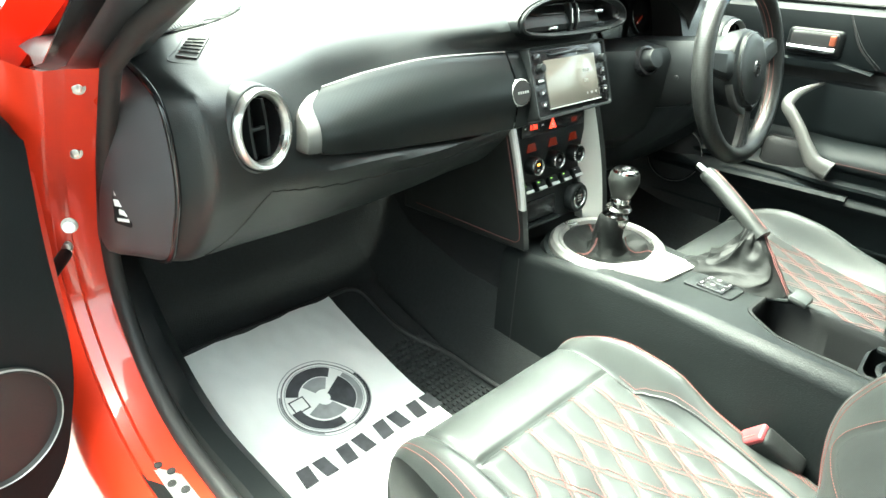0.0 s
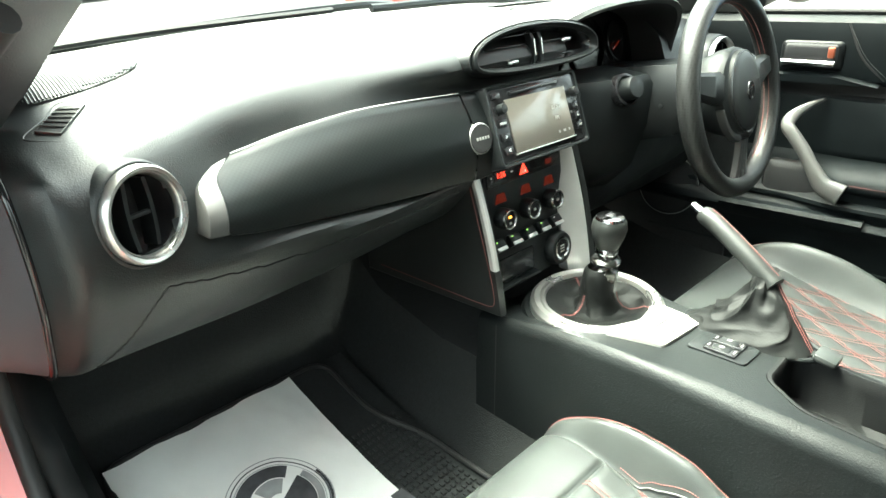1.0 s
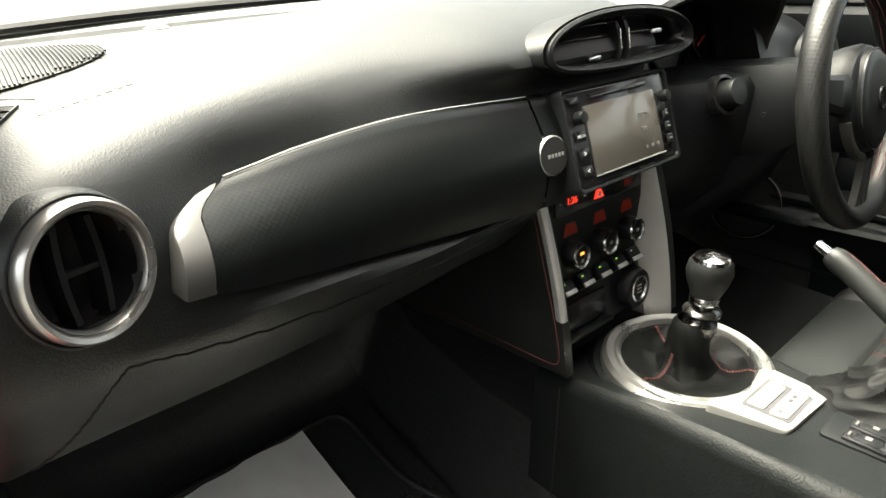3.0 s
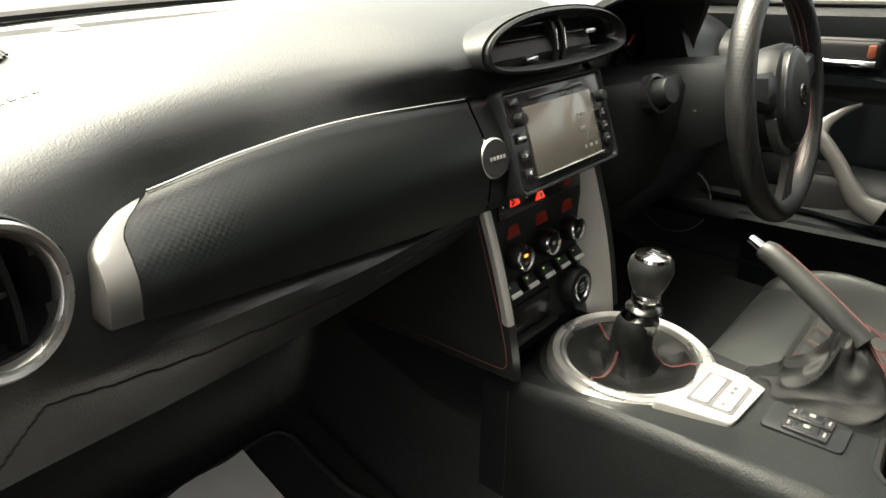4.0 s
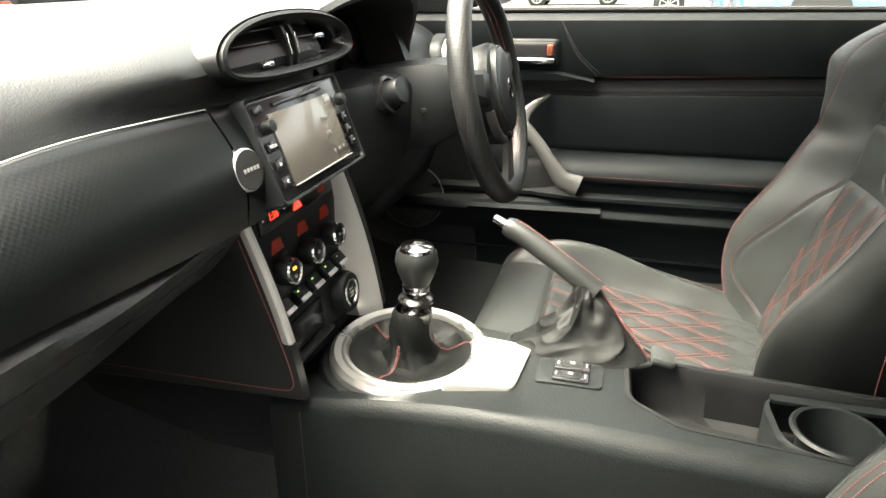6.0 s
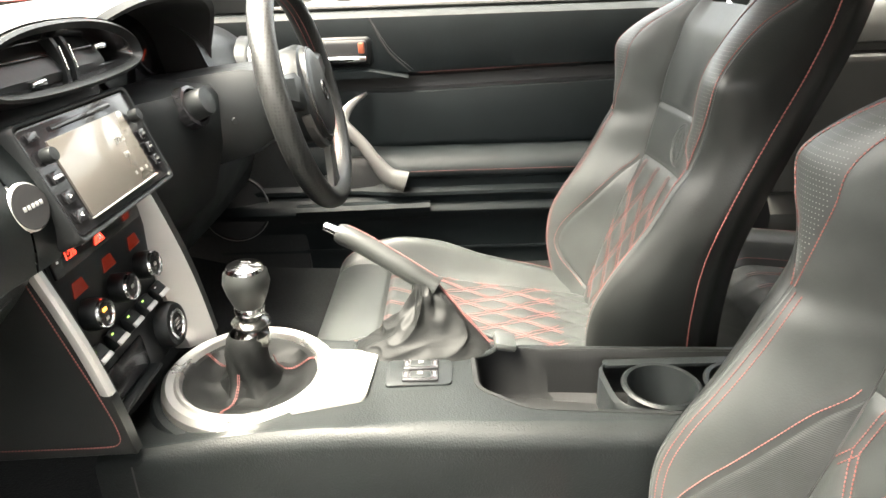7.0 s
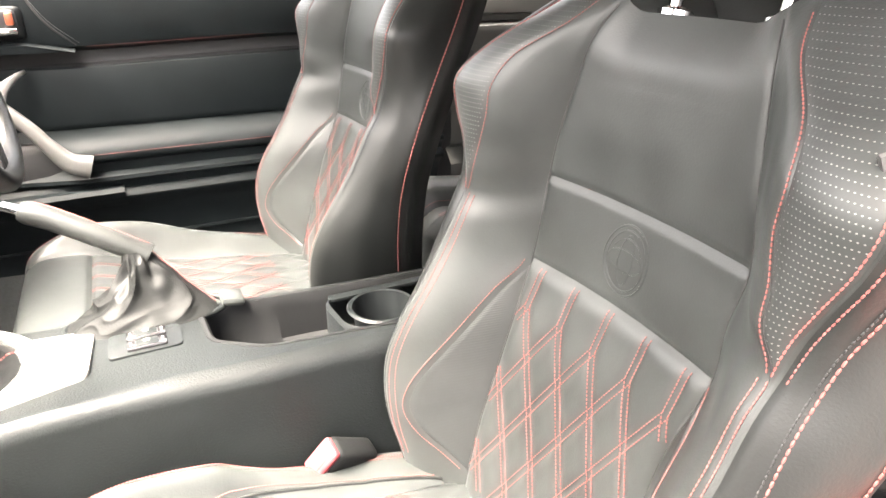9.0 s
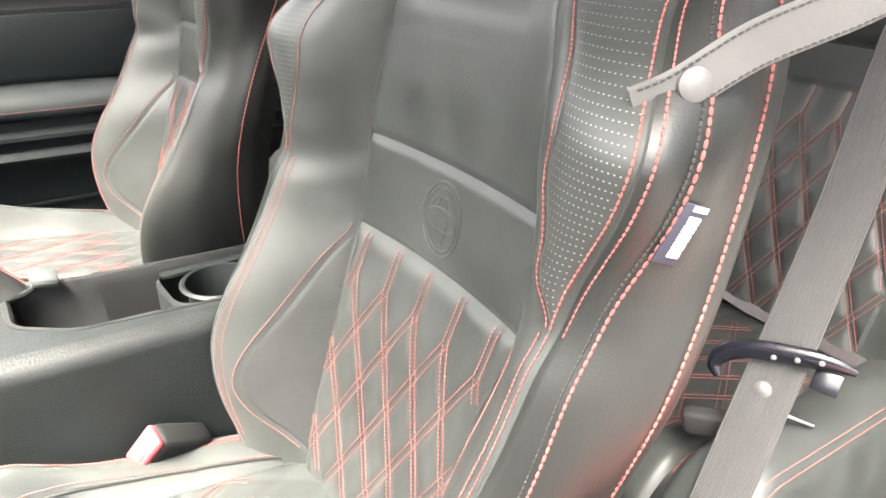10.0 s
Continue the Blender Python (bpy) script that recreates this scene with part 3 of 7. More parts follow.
# ---- front seats ----
# by height: the insert's edge, the curved seam, the ridge and outer edge of the bolster, and the piping behind
INSERT = [(0.30, 0.100, 0.108), (0.36, 0.110, 0.092), (0.42, 0.114, 0.076), (0.48, 0.112, 0.0600), (0.54, 0.112, 0.0420), (0.605, 0.1205, 0.0160), (0.65, 0.1185, 0.0095), (0.694, 0.1215, 0.0010), (0.74, 0.1135, -0.0015), (0.79, 0.1030, -0.0090), (0.83, 0.0940, -0.0160), (0.90, 0.070, -0.045)]
RIDGE = [(0.30, 0.160, 0.140), (0.36, 0.176, 0.1490), (0.40, 0.183, 0.1580), (0.44, 0.1875, 0.1610), (0.48, 0.1918, 0.1555), (0.52, 0.1924, 0.1380), (0.56, 0.1912, 0.1135), (0.60, 0.1908, 0.0910), (0.64, 0.1895, 0.0715), (0.668, 0.1900, 0.0575), (0.695, 0.1790, 0.0585), (0.72, 0.1755, 0.0540), (0.75, 0.1690, 0.0510), (0.78, 0.1675, 0.0465), (0.81, 0.1555, 0.0280), (0.84, 0.1215, -0.0060), (0.865, 0.104, -0.035), (0.90, 0.085, -0.075)]
OUTER = [(0.30, 0.165, 0.138), (0.36, 0.181, 0.1470), (0.40, 0.188, 0.1560), (0.44, 0.1925, 0.1590), (0.48, 0.1968, 0.1535), (0.52, 0.1974, 0.1360), (0.56, 0.1962, 0.1115), (0.60, 0.1958, 0.0890), (0.64, 0.1945, 0.0695), (0.668, 0.1960, 0.0545), (0.695, 0.2010, 0.0490), (0.72, 0.2110, 0.0495), (0.75, 0.2245, 0.0530), (0.78, 0.2295, 0.0510), (0.81, 0.2120, 0.0270), (0.84, 0.1860, -0.0110), (0.865, 0.169, -0.054), (0.90, 0.130, -0.105)]
PIPING = [(0.30, 0.165, 0.000), (0.40, 0.190, 0.018), (0.48, 0.213, 0.030), (0.56, 0.234, 0.034), (0.64, 0.248, 0.021), (0.72, 0.242, -0.010), (0.80, 0.221, -0.052), (0.86, 0.192, -0.084), (0.90, 0.15, -0.110)]
WI = [(z, x) for z, x, y in INSERT]
WO = [(z, x) for z, x, y in OUTER]
APEX, TOP = 0.668, 0.878
CURVED = [(0.30, 0.0), (0.352, 0.0), (0.365, 0.013), (0.39, 0.034), (0.42, 0.047), (0.45, 0.047), (0.48, 0.041), (0.51, 0.033), (0.54, 0.025), (0.57, 0.015), (0.604, 0.0), (0.70, 0.0), (0.90, 0.0)]
PITCH, HALF, Z0 = 0.0492, 0.046, 0.563


def lattice(x, v):
    """Distance to the quilting lines: stems above v = 0, diamonds below."""
    if v > 0:
        return abs((x + PITCH / 2) % PITCH - PITCH / 2)
    s = -v * (PITCH / 2) / HALF
    k = math.cos(math.atan(PITCH / 2 / HALF))
    return k * min(abs((x + s + PITCH / 2) % PITCH - PITCH / 2), abs((x - s + PITCH / 2) % PITCH - PITCH / 2))


def seam_curve(z):
    """Distance from the seat's middle of the curved seam on the lower bolster."""
    wi = smooth_table(WI, z)
    return wi + smooth_table(CURVED, z)


def back_front(x, z, relief=True):
    (wi, yi), (wr, yr), (w, yo) = smooth_table(INSERT, z), smooth_table(RIDGE, z), smooth_table(OUTER, z)
    a = abs(x)
    if a > wr:
        t = min(1.0, (a - wr) / max(w - wr, 1e-5))
        y = yr + (yo - yr) * t + 0.006 * math.sin(math.pi * t) * min(1.0, (w - wr) / 0.03)
    elif a > wi:
        t = (a - wi) / (wr - wi)
        y = yi + (yr - yi) * (t + 0.10 * math.sin(math.pi * t) - 0.045 * math.sin(2 * math.pi * t))
    else:
        y = yi - 0.009 * (1 - (a / wi) ** 2)
    if relief:
        def groove(d, depth=0.004, wide=0.0045):
            return depth * math.exp(-((d / wide) ** 2))
        g = groove(a - wi, 0.0022, 0.003)
        if a < wi:
            if z < 0.605:
                y += 0.0030 * math.sin(0.5 * math.pi * min(1.0, lattice(x, z - Z0) / 0.013)) * min(1.0, (wi - a) / 0.014) * min(1.0, (0.605 - z) / 0.014)
            g = max(g, groove(z - 0.605), groove(z - 0.694))
        else:
            if 0.355 < z < 0.600:
                g = max(g, groove(a - seam_curve(z), 0.003, 0.003))
            if a > wi + 0.012:
                g = max(g, groove(a - wing_outer(z), 0.0016, 0.0022), groove(a - wing_edge(z), 0.0016, 0.0022))
        y -= g
    if z > 0.79:
        # the middle of the top edge lies lower than the shoulders
        m = 1 - min(1.0, max(0.0, (a - 0.055) / 0.050))
        z -= (z - 0.79) * 0.30 * m * m * (3 - 2 * m)
    return Vector((x, y, z))


def wing_edge(z):
    """Distance from the middle of the inner edge of the perforated wing."""
    return smooth_table(RIDGE, z)[0] - 0.001


def wing_outer(z):
    return smooth_table(OUTER, z)[0] - 0.003


REGIONS = {"insert": LEATHER, "embossed_panel": LEATHER, "shoulder_panel": LEATHER, "rib_panel": SUEDE, "perforated_wing": LEATHER, "bolster": LEATHER}


def surface_parts(rows, region, parent, names):
    """One grid of points, cut into parts by region of each face's middle."""
    bms = {k: bmesh.new() for k in names}
    cache = {}
    n = len(rows[0])
    for i in range(len(rows) - 1):
        for j in range(n - 1):
            key = region(i, j)
            bm = bms[key]
            f = []
            for a, b in ((i, j), (i, j + 1), (i + 1, j + 1), (i + 1, j)):
                v = cache.get((key, a, b))
                if v is None:
                    v = cache[(key, a, b)] = bm.verts.new(rows[a][b])
                f.append(v)
            bm.faces.new(f)
    return [part(k, bms[k], names[k], parent) for k in names]


seat = thing("front_seat", "black leather sports seat with red diamond stitching", "car seat", group="front seats")
zs = list(np.linspace(0.33, 0.605, 84)) + list(np.linspace(0.605, 0.694, 36))[1:] + list(np.linspace(0.694, TOP, 60))[1:]
ZONES = (("insert", 30), ("rib_panel", 16), ("bolster", 26), ("perforated_wing", 10), ("bolster_edge", 6))


def half_row(z):
    """Distances from the middle, zone by zone, and the zone of each step."""
    lims = [0.0, smooth_table(WI, z), seam_curve(z), wing_edge(z), wing_outer(z), smooth_table(WO, z)]
    for i in range(1, 6):
        lims[i] = max(lims[i], lims[i - 1])
    xs, names = [0.0], []
    for k, (name, n) in enumerate(ZONES):
        for i in range(n):
            xs.append(lims[k] + (lims[k + 1] - lims[k]) * (i + 1) / n)
            names.append(name)
    return xs, names


rows = []
for z in zs:
    xs, names = half_row(z)
    rows.append([back_front(-x, z) for x in xs[:0:-1]] + [back_front(x, z) for x in xs])
cols = names[::-1] + names
HALFN = len(names)
bms = {}
cache = {}
for i in range(len(zs) - 1):
    zm = (zs[i] + zs[i + 1]) / 2
    for j in range(len(cols)):
        q = [rows[i][j], rows[i][j + 1], rows[i + 1][j + 1], rows[i + 1][j]]
        if (q[0] - q[1]).length < 1e-6 and (q[2] - q[3]).length < 1e-6:
            continue
        key = cols[j]
        if key == "insert":
            key = "insert" if zm < 0.605 else ("shoulder_panel" if zm > 0.694 else "embossed_panel")
        elif key == "bolster_edge":
            key = "bolster"
        side = 0 if key in ("insert", "embossed_panel", "shoulder_panel") else (-1 if j < HALFN else 1)
        bm = bms.setdefault((key, side), bmesh.new())
        f = []
        for a, b in ((i, j), (i, j + 1), (i + 1, j + 1), (i + 1, j)):
            v = cache.get((key, side, a, b))
            if v is None:
                v = cache[(key, side, a, b)] = bm.verts.new(rows[a][b])
            f.append(v)
        bm.faces.new(f)
LABELS = {"insert": "diamond-quilted leather insert", "embossed_panel": "plain panel with an embossed oval badge", "rib_panel": "ribbed fabric bolster inset", "perforated_wing": "perforated leather wing"}
for (key, side), bm in bms.items():
    bmesh.ops.dissolve_degenerate(bm, edges=bm.edges[:], dist=1e-6)
    plain = key == "rib_panel" and side < 0
    part("inner_bolster" if plain else key, bm, LEATHER if plain else REGIONS[key], seat, "" if plain else LABELS.get(key, ""))

# sides and back of the backrest
def side_row(z):
    """From the outer edge round to the piping, and on to the back shell."""
    e = back_front(smooth_table(WO, z), z, False)
    px_, py_ = smooth_table(PIPING, z)
    c = Vector((px_, py_, e.z))
    n = Vector((e.y - c.y, c.x - e.x, 0)).normalized()
    return [e + (c - e) * k + n * h for k, h in ((0, 0), (0.06, 0.006), (0.2, 0.010), (0.5, 0.012), (0.8, 0.006), (1.0, 0.0))] + [c + Vector((-0.003, -0.022, 0)), c + Vector((-0.024, -0.052, 0))]


for sg in (-1, 1):
    rows = []
    for z in np.linspace(0.33, TOP, 70):
        fine = smooth_line(side_row(z), 30)
        rows.append([(sg * p.x, p.y, p.z) for p in fine])
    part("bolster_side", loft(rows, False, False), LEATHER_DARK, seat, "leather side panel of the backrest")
rows = []
for z in np.linspace(0.33, TOP, 30):
    p = side_row(z)[-1]
    rows.append([(p.x * s, p.y - 0.02 * (1 - s * s), z) for s in np.linspace(-1, 1, 13)])
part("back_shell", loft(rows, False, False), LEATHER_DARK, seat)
bm = bmesh.new()
front = [back_front(s * smooth_table(WO, TOP), TOP) for s in np.linspace(-1, 1, 41)]
back_line = [Vector((p.x * 0.92, -0.148, p.z - 0.008 - 0.022 * max(0.0, 1 - (p.x / 0.12) ** 2))) for p in front]
grid(bm, [front, [a.lerp(b, 0.35) + Vector((0, 0, 0.003)) for a, b in zip(front, back_line)], [a.lerp(b, 0.7) + Vector((0, 0, 0.002)) for a, b in zip(front, back_line)], back_line])
part("top_panel", bm, LEATHER, seat)


def on_side(z, k, sg, lift=0.0008):
    """On the side panel, k from its front edge to the piping."""
    q = side_row(z)
    p = smooth_line(q[:6], 41)[int(round(40 * k))]
    return Vector((sg * (p.x + lift), p.y, p.z))


# stitching on the backrest
red = bmesh.new()
def on_back(x, z, lift=0.0006):
    return back_front(x, z) + Vector((0, lift, 0.2 * lift))


def double_line(pts2, off, bm, surf):
    """Two rows of stitches beside a line given on the surface."""
    for s in (-off, off):
        out = []
        for i, (x, z) in enumerate(pts2):
            a, b = pts2[max(i - 1, 0)], pts2[min(i + 1, len(pts2) - 1)]
            dx, dz = b[0] - a[0], b[1] - a[1]
            L = math.hypot(dx, dz) or 1
            out.append(surf(x - s * dz / L, z + s * dx / L))
        stitches(out, bm)


def quilt_lines(half, v_low, v_top):
    """Lines of the lattice as (x, v): stems and zigzags inside half(v)."""
    lines = []
    k = PITCH / 2 / HALF
    n = 6
    for i in range(-n, n + 1):
        x0 = i * PITCH
        if abs(x0) < half(0) - 0.004:
            lines.append([(x0, v) for v in np.linspace(v_top, 0, 10)])
        for s in (-1, 1):
            run = []
            for v in np.linspace(0, v_low, 60):
                x = x0 + s * k * -v
                if abs(x) < half(v) - 0.003:
                    run.append((x, v))
                elif run:
                    if len(run) > 3:
                        lines.append(run)
                    run = []
            if len(run) > 3:
                lines.append(run)
    return lines


for line in quilt_lines(lambda v: smooth_table(WI, Z0 + v), -0.215, 0.038):
    double_line([(x, Z0 + v) for x, v in line], 0.0034, red, on_back)
for sg in (-1, 1):
    stitches([on_back(sg * (seam_curve(z) + 0.004), z) for z in np.linspace(0.604, 0.356, 70)], red)
    double_line([(sg * (wing_edge(z) - (0.003 if sg < 0 else 0.010)), z) for z in np.linspace(0.36, APEX - 0.004, 70)], 0.0033, red, on_back)
    stitches([on_back(sg * (wing_edge(z) - 0.002), z) for z in np.linspace(APEX, 0.862, 60)], red)
    stitches([on_back(sg * (wing_outer(z) - 0.002), z) for z in np.linspace(APEX, 0.87, 60)], red, 0.0034, 0.0008, 0.0008)
    stitches([on_side(z, 0.99, sg) for z in np.linspace(0.36, TOP - 0.006, 90)], red, 0.0046, 0.0009, 0.0010)
    if sg < 0:
        # the seam over the airbag, on the door side alone
        grey = bmesh.new()
        stitches([on_side(z, 0.07, sg) for z in np.linspace(APEX, 0.87, 60)], red, 0.0034, 0.0008, 0.0008)
        stitches([on_side(z, 0.38, sg) for z in np.linspace(0.36, TOP - 0.006, 90)], red, 0.0046, 0.0009, 0.0010)
        stitches([on_side(z, 0.33, sg) for z in np.linspace(0.36, TOP - 0.006, 90)], grey, r=0.0008)
        part("edge_stitching", grey, RUBBER, seat, "black stitching")
for sg in (-1, 1):
    part("insert_seam", tube([back_front(sg * smooth_table(WI, z), z) + Vector((0, 0.0002, 0)) for z in np.linspace(0.36, TOP - 0.012, 90)], 0.0011, 6), RUBBER, seat, "dark seam beside the insert")
part("stitching", red, THREAD, seat, "red stitching")
# raised lines of the oval badge pressed into the leather
badge = bmesh.new()
def oval_line(fx, fz, a0, a1, n=40):
    return [back_front(0.027 * fx * math.cos(a), 0.650 + 0.032 * fz * math.sin(a)) + Vector((0, -0.0002, 0)) for a in np.linspace(a0, a1, n)]
for f, r in ((1.0, 0.0011), (0.85, 0.0009)):
    tube(oval_line(f, f, 0, 2 * math.pi), r, 6, badge)
tube(oval_line(0.78, 0.30, 0, 2 * math.pi), 0.0008, 6, badge)
tube(oval_line(0.32, 0.72, 0, 2 * math.pi), 0.0008, 6, badge)
tube(oval_line(0.70, 0.62, 0.5, 2.64), 0.0008, 6, badge)
part("embossed_badge", badge, LEATHER, seat, "embossed oval badge lines")

for sg in (-1, 1):
    bm = bmesh.new()
    for i, z in enumerate(np.arange(0.668, 0.87, 0.0044)):
        a0, a1 = wing_edge(z) + 0.003, wing_outer(z) - 0.001
        n = int((a1 - a0) / 0.0033)
        for k in range(n):
            x = sg * (a0 + (k + 0.5 * (i % 2)) * 0.0033)
            p = back_front(x, z) + Vector((0, 0.0006, 0))
            d = back_front(x + 0.002, z) - back_front(x - 0.002, z)
            u = back_front(x, z + 0.002) - back_front(x, z - 0.002)
            d.normalize()
            u.normalize()
            bm.faces.new([bm.verts.new(p + 0.00052 * (1.35 * math.cos(q) * d + math.sin(q) * u)) for q in (0, 1.05, 2.09, 3.14, 4.19, 5.24)])
    tagged(part("perforation", bm, HOLE, seat, "", False), kind="stuff")
# cushion
CP = [(0.08, 0.335), (0.2, 0.345), (0.3, 0.352), (0.40, 0.370), (0.452, 0.383), (0.50, 0.387), (0.535, 0.380), (0.556, 0.358), (0.562, 0.31), (0.555, 0.24)]
cpath = smooth_line([(0, y, z) for y, z in CP], 150)
CW = [(0.08, 0.20), (0.2, 0.225), (0.35, 0.228), (0.45, 0.222), (0.56, 0.205)]
CI = [(0.08, 0.12), (0.3, 0.142), (0.452, 0.148), (0.51, 0.150), (0.56, 0.150)]
CH = [(0.08, 0.014), (0.2, 0.024), (0.28, 0.036), (0.36, 0.050), (0.42, 0.048), (0.47, 0.034), (0.52, 0.012), (0.56, 0.0)]
CV0 = 0.405


def cushion_half(y, x):
    """Half width: the right side is a little narrower."""
    return smooth_table(CW, y) - (0.020 if x > 0 else 0.0)


def rib_limit(y):
    """Outer edge of the ribbed inset on the cushion's bolsters."""
    k = min(max((y - 0.10) / 0.30, 0.0), 1.0)
    return smooth_table(CI, y) + 0.021 * math.sin(math.pi * k) ** 0.7


def cushion_point(x, i, relief=True):
    p = cpath[i]
    q, o = cpath[max(i - 1, 0)], cpath[min(i + 1, len(cpath) - 1)]
    d = (o - q).normalized()
    nrm = Vector((0, -d.z, d.y))
    w, wi, h = cushion_half(p.y, x), smooth_table(CI, p.y), smooth_table(CH, p.y)
    if x > 0:
        # the bolster sinks towards the buckle
        h *= 0.2 + 0.8 * min(1.0, max(0.0, (p.y - 0.20) / 0.16))
    a = abs(x)
    up = 0.0
    if a > wi:
        t = min(1.0, (a - wi) / (w - wi))
        u = min(1.0, t / 0.5)
        up = h * (3 * u * u - 2 * u ** 3)
        if t > 0.5:
            up -= (h * 0.7 + 0.006) * ((t - 0.5) / 0.5) ** 2
    if relief:
        g = 0.005 * math.exp(-(((a - wi) / 0.0045) ** 2))
        if a < wi:
            g = max(g, 0.005 * math.exp(-(((p.y - 0.452) / 0.004) ** 2)) if i < 110 else 0)
            if p.y < 0.452:
                up += 0.0028 * math.sin(0.5 * math.pi * min(1.0, lattice(x, p.y - CV0) / 0.013)) * min(1.0, (wi - a) / 0.014) * min(1.0, (0.452 - p.y) / 0.014)
        up -= g
    return Vector((x, p.y, p.z)) + nrm * up


cs = np.linspace(-1, 1, 121)
def cushion_x(s, y):
    """The seam of the bolster lies at s = 0.6."""
    w, wi, a = cushion_half(y, s), smooth_table(CI, y), abs(s)
    return math.copysign(wi * a / 0.6 if a < 0.6 else wi + (w - wi) * (a - 0.6) / 0.4, s)


rows = [[cushion_point(cushion_x(s, cpath[i].y), i) for s in cs] for i in range(150)]


def cushion_region(i, j):
    y = cpath[i].y
    if abs(cs[j] + cs[j + 1]) / 2 > 0.6:
        if 0.12 < y < 0.42 and i < 110 and abs(rows[i][j].x + rows[i][j + 1].x) / 2 < rib_limit(y):
            return "cushion_rib" if cs[j] > 0 else "cushion_wing"
        return "cushion_bolster" if cs[j] > 0 else "cushion_wing"
    return "cushion_insert" if y < 0.452 and i < 110 else "cushion_front"


surface_parts(rows, cushion_region, seat, {"cushion_bolster": LEATHER, "cushion_wing": LEATHER, "cushion_rib": LEATHER, "cushion_insert": LEATHER, "cushion_front": LEATHER})
for sg in (-1, 1):
    top = [cushion_point(sg * cushion_half(cpath[i].y, sg), i, False) for i in range(0, 150, 3)]
    bm = bmesh.new()
    grid(bm, [top, [p + Vector((sg * 0.004, 0, -0.02)) for p in top], [Vector((p.x, p.y * 0.98, min(p.z - 0.03, 0.22))) for p in top]])
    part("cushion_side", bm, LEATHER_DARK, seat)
red = bmesh.new()
ys = [p.y for p in cpath[:115]]
def on_cushion(x, y):
    i = int(np.searchsorted(ys, y))
    return cushion_point(x, min(i, 114)) + Vector((0, 0, 0.0008))
for line in quilt_lines(lambda v: smooth_table(CI, CV0 + v), -0.25, 0.044):
    double_line([(x, CV0 + v) for x, v in line], 0.0034, red, on_cushion)
for sg in (-1, 1):
    for o in (0.012, 0.019):
        stitches([cushion_point(sg * (cushion_half(cpath[i].y, sg) - o), i) + Vector((0, 0, 0.0008)) for i in range(5, 135)], red)
for sg in (1,):
    stitches([on_cushion(sg * (rib_limit(y) + 0.004), y) for y in np.linspace(0.11, 0.43, 60)], red)
    part("rib_piping", tube([on_cushion(sg * rib_limit(y), y) for y in np.linspace(0.11, 0.43, 60)], 0.0018, 8), LEATHER_DARK, seat)
part("cushion_stitching", red, THREAD, seat, "red stitching")
for x in (-0.055, 0.055):
    part("post_collar", lathe([(0.016, 0.0), (0.0155, 0.005), (0.010, 0.008), (0.007, 0.008)], pose(x, -0.072, 0.847, 10), 28), CHROME, seat, "chrome post collar")
part("headrest_post", tube([(0.055, -0.070, 0.845), (0.055, -0.085, 0.96)], 0.006, 12), CHROME, seat, "chrome headrest post")
part("headrest_post", tube([(-0.055, -0.070, 0.845), (-0.055, -0.085, 0.96)], 0.006, 12), CHROME, seat, "chrome headrest post")
rows = []
for t in np.linspace(0, 1, 14):
    a = math.sin(math.pi * min(max(t, 0.03), 0.97)) ** 0.35
    z = 0.884 + 0.16 * t
    rows.append([(0.128 * a * math.copysign(abs(math.cos(b)) ** 0.7, math.cos(b)), -0.085 - 0.01 * t + 0.055 * a * math.sin(b), z) for b in (2 * math.pi * k / 36 for k in range(36))])
part("headrest", loft(rows), LEATHER_DARK, seat)
part("seat_base", block((0.38, 0.42, 0.06), pose(0, 0.30, 0.22), 0.01), PLASTIC, seat)
seat.matrix_basis = pose(-0.342, 0, 0)
driver_seat = copy_thing(seat, pose(0.300, 0.028, 0.026, 2.0) @ Matrix.Diagonal((-1, 1, 1, 1)))
for o in driver_seat.children:
    if o.name.startswith("headrest"):
        o.location.z -= 0.040

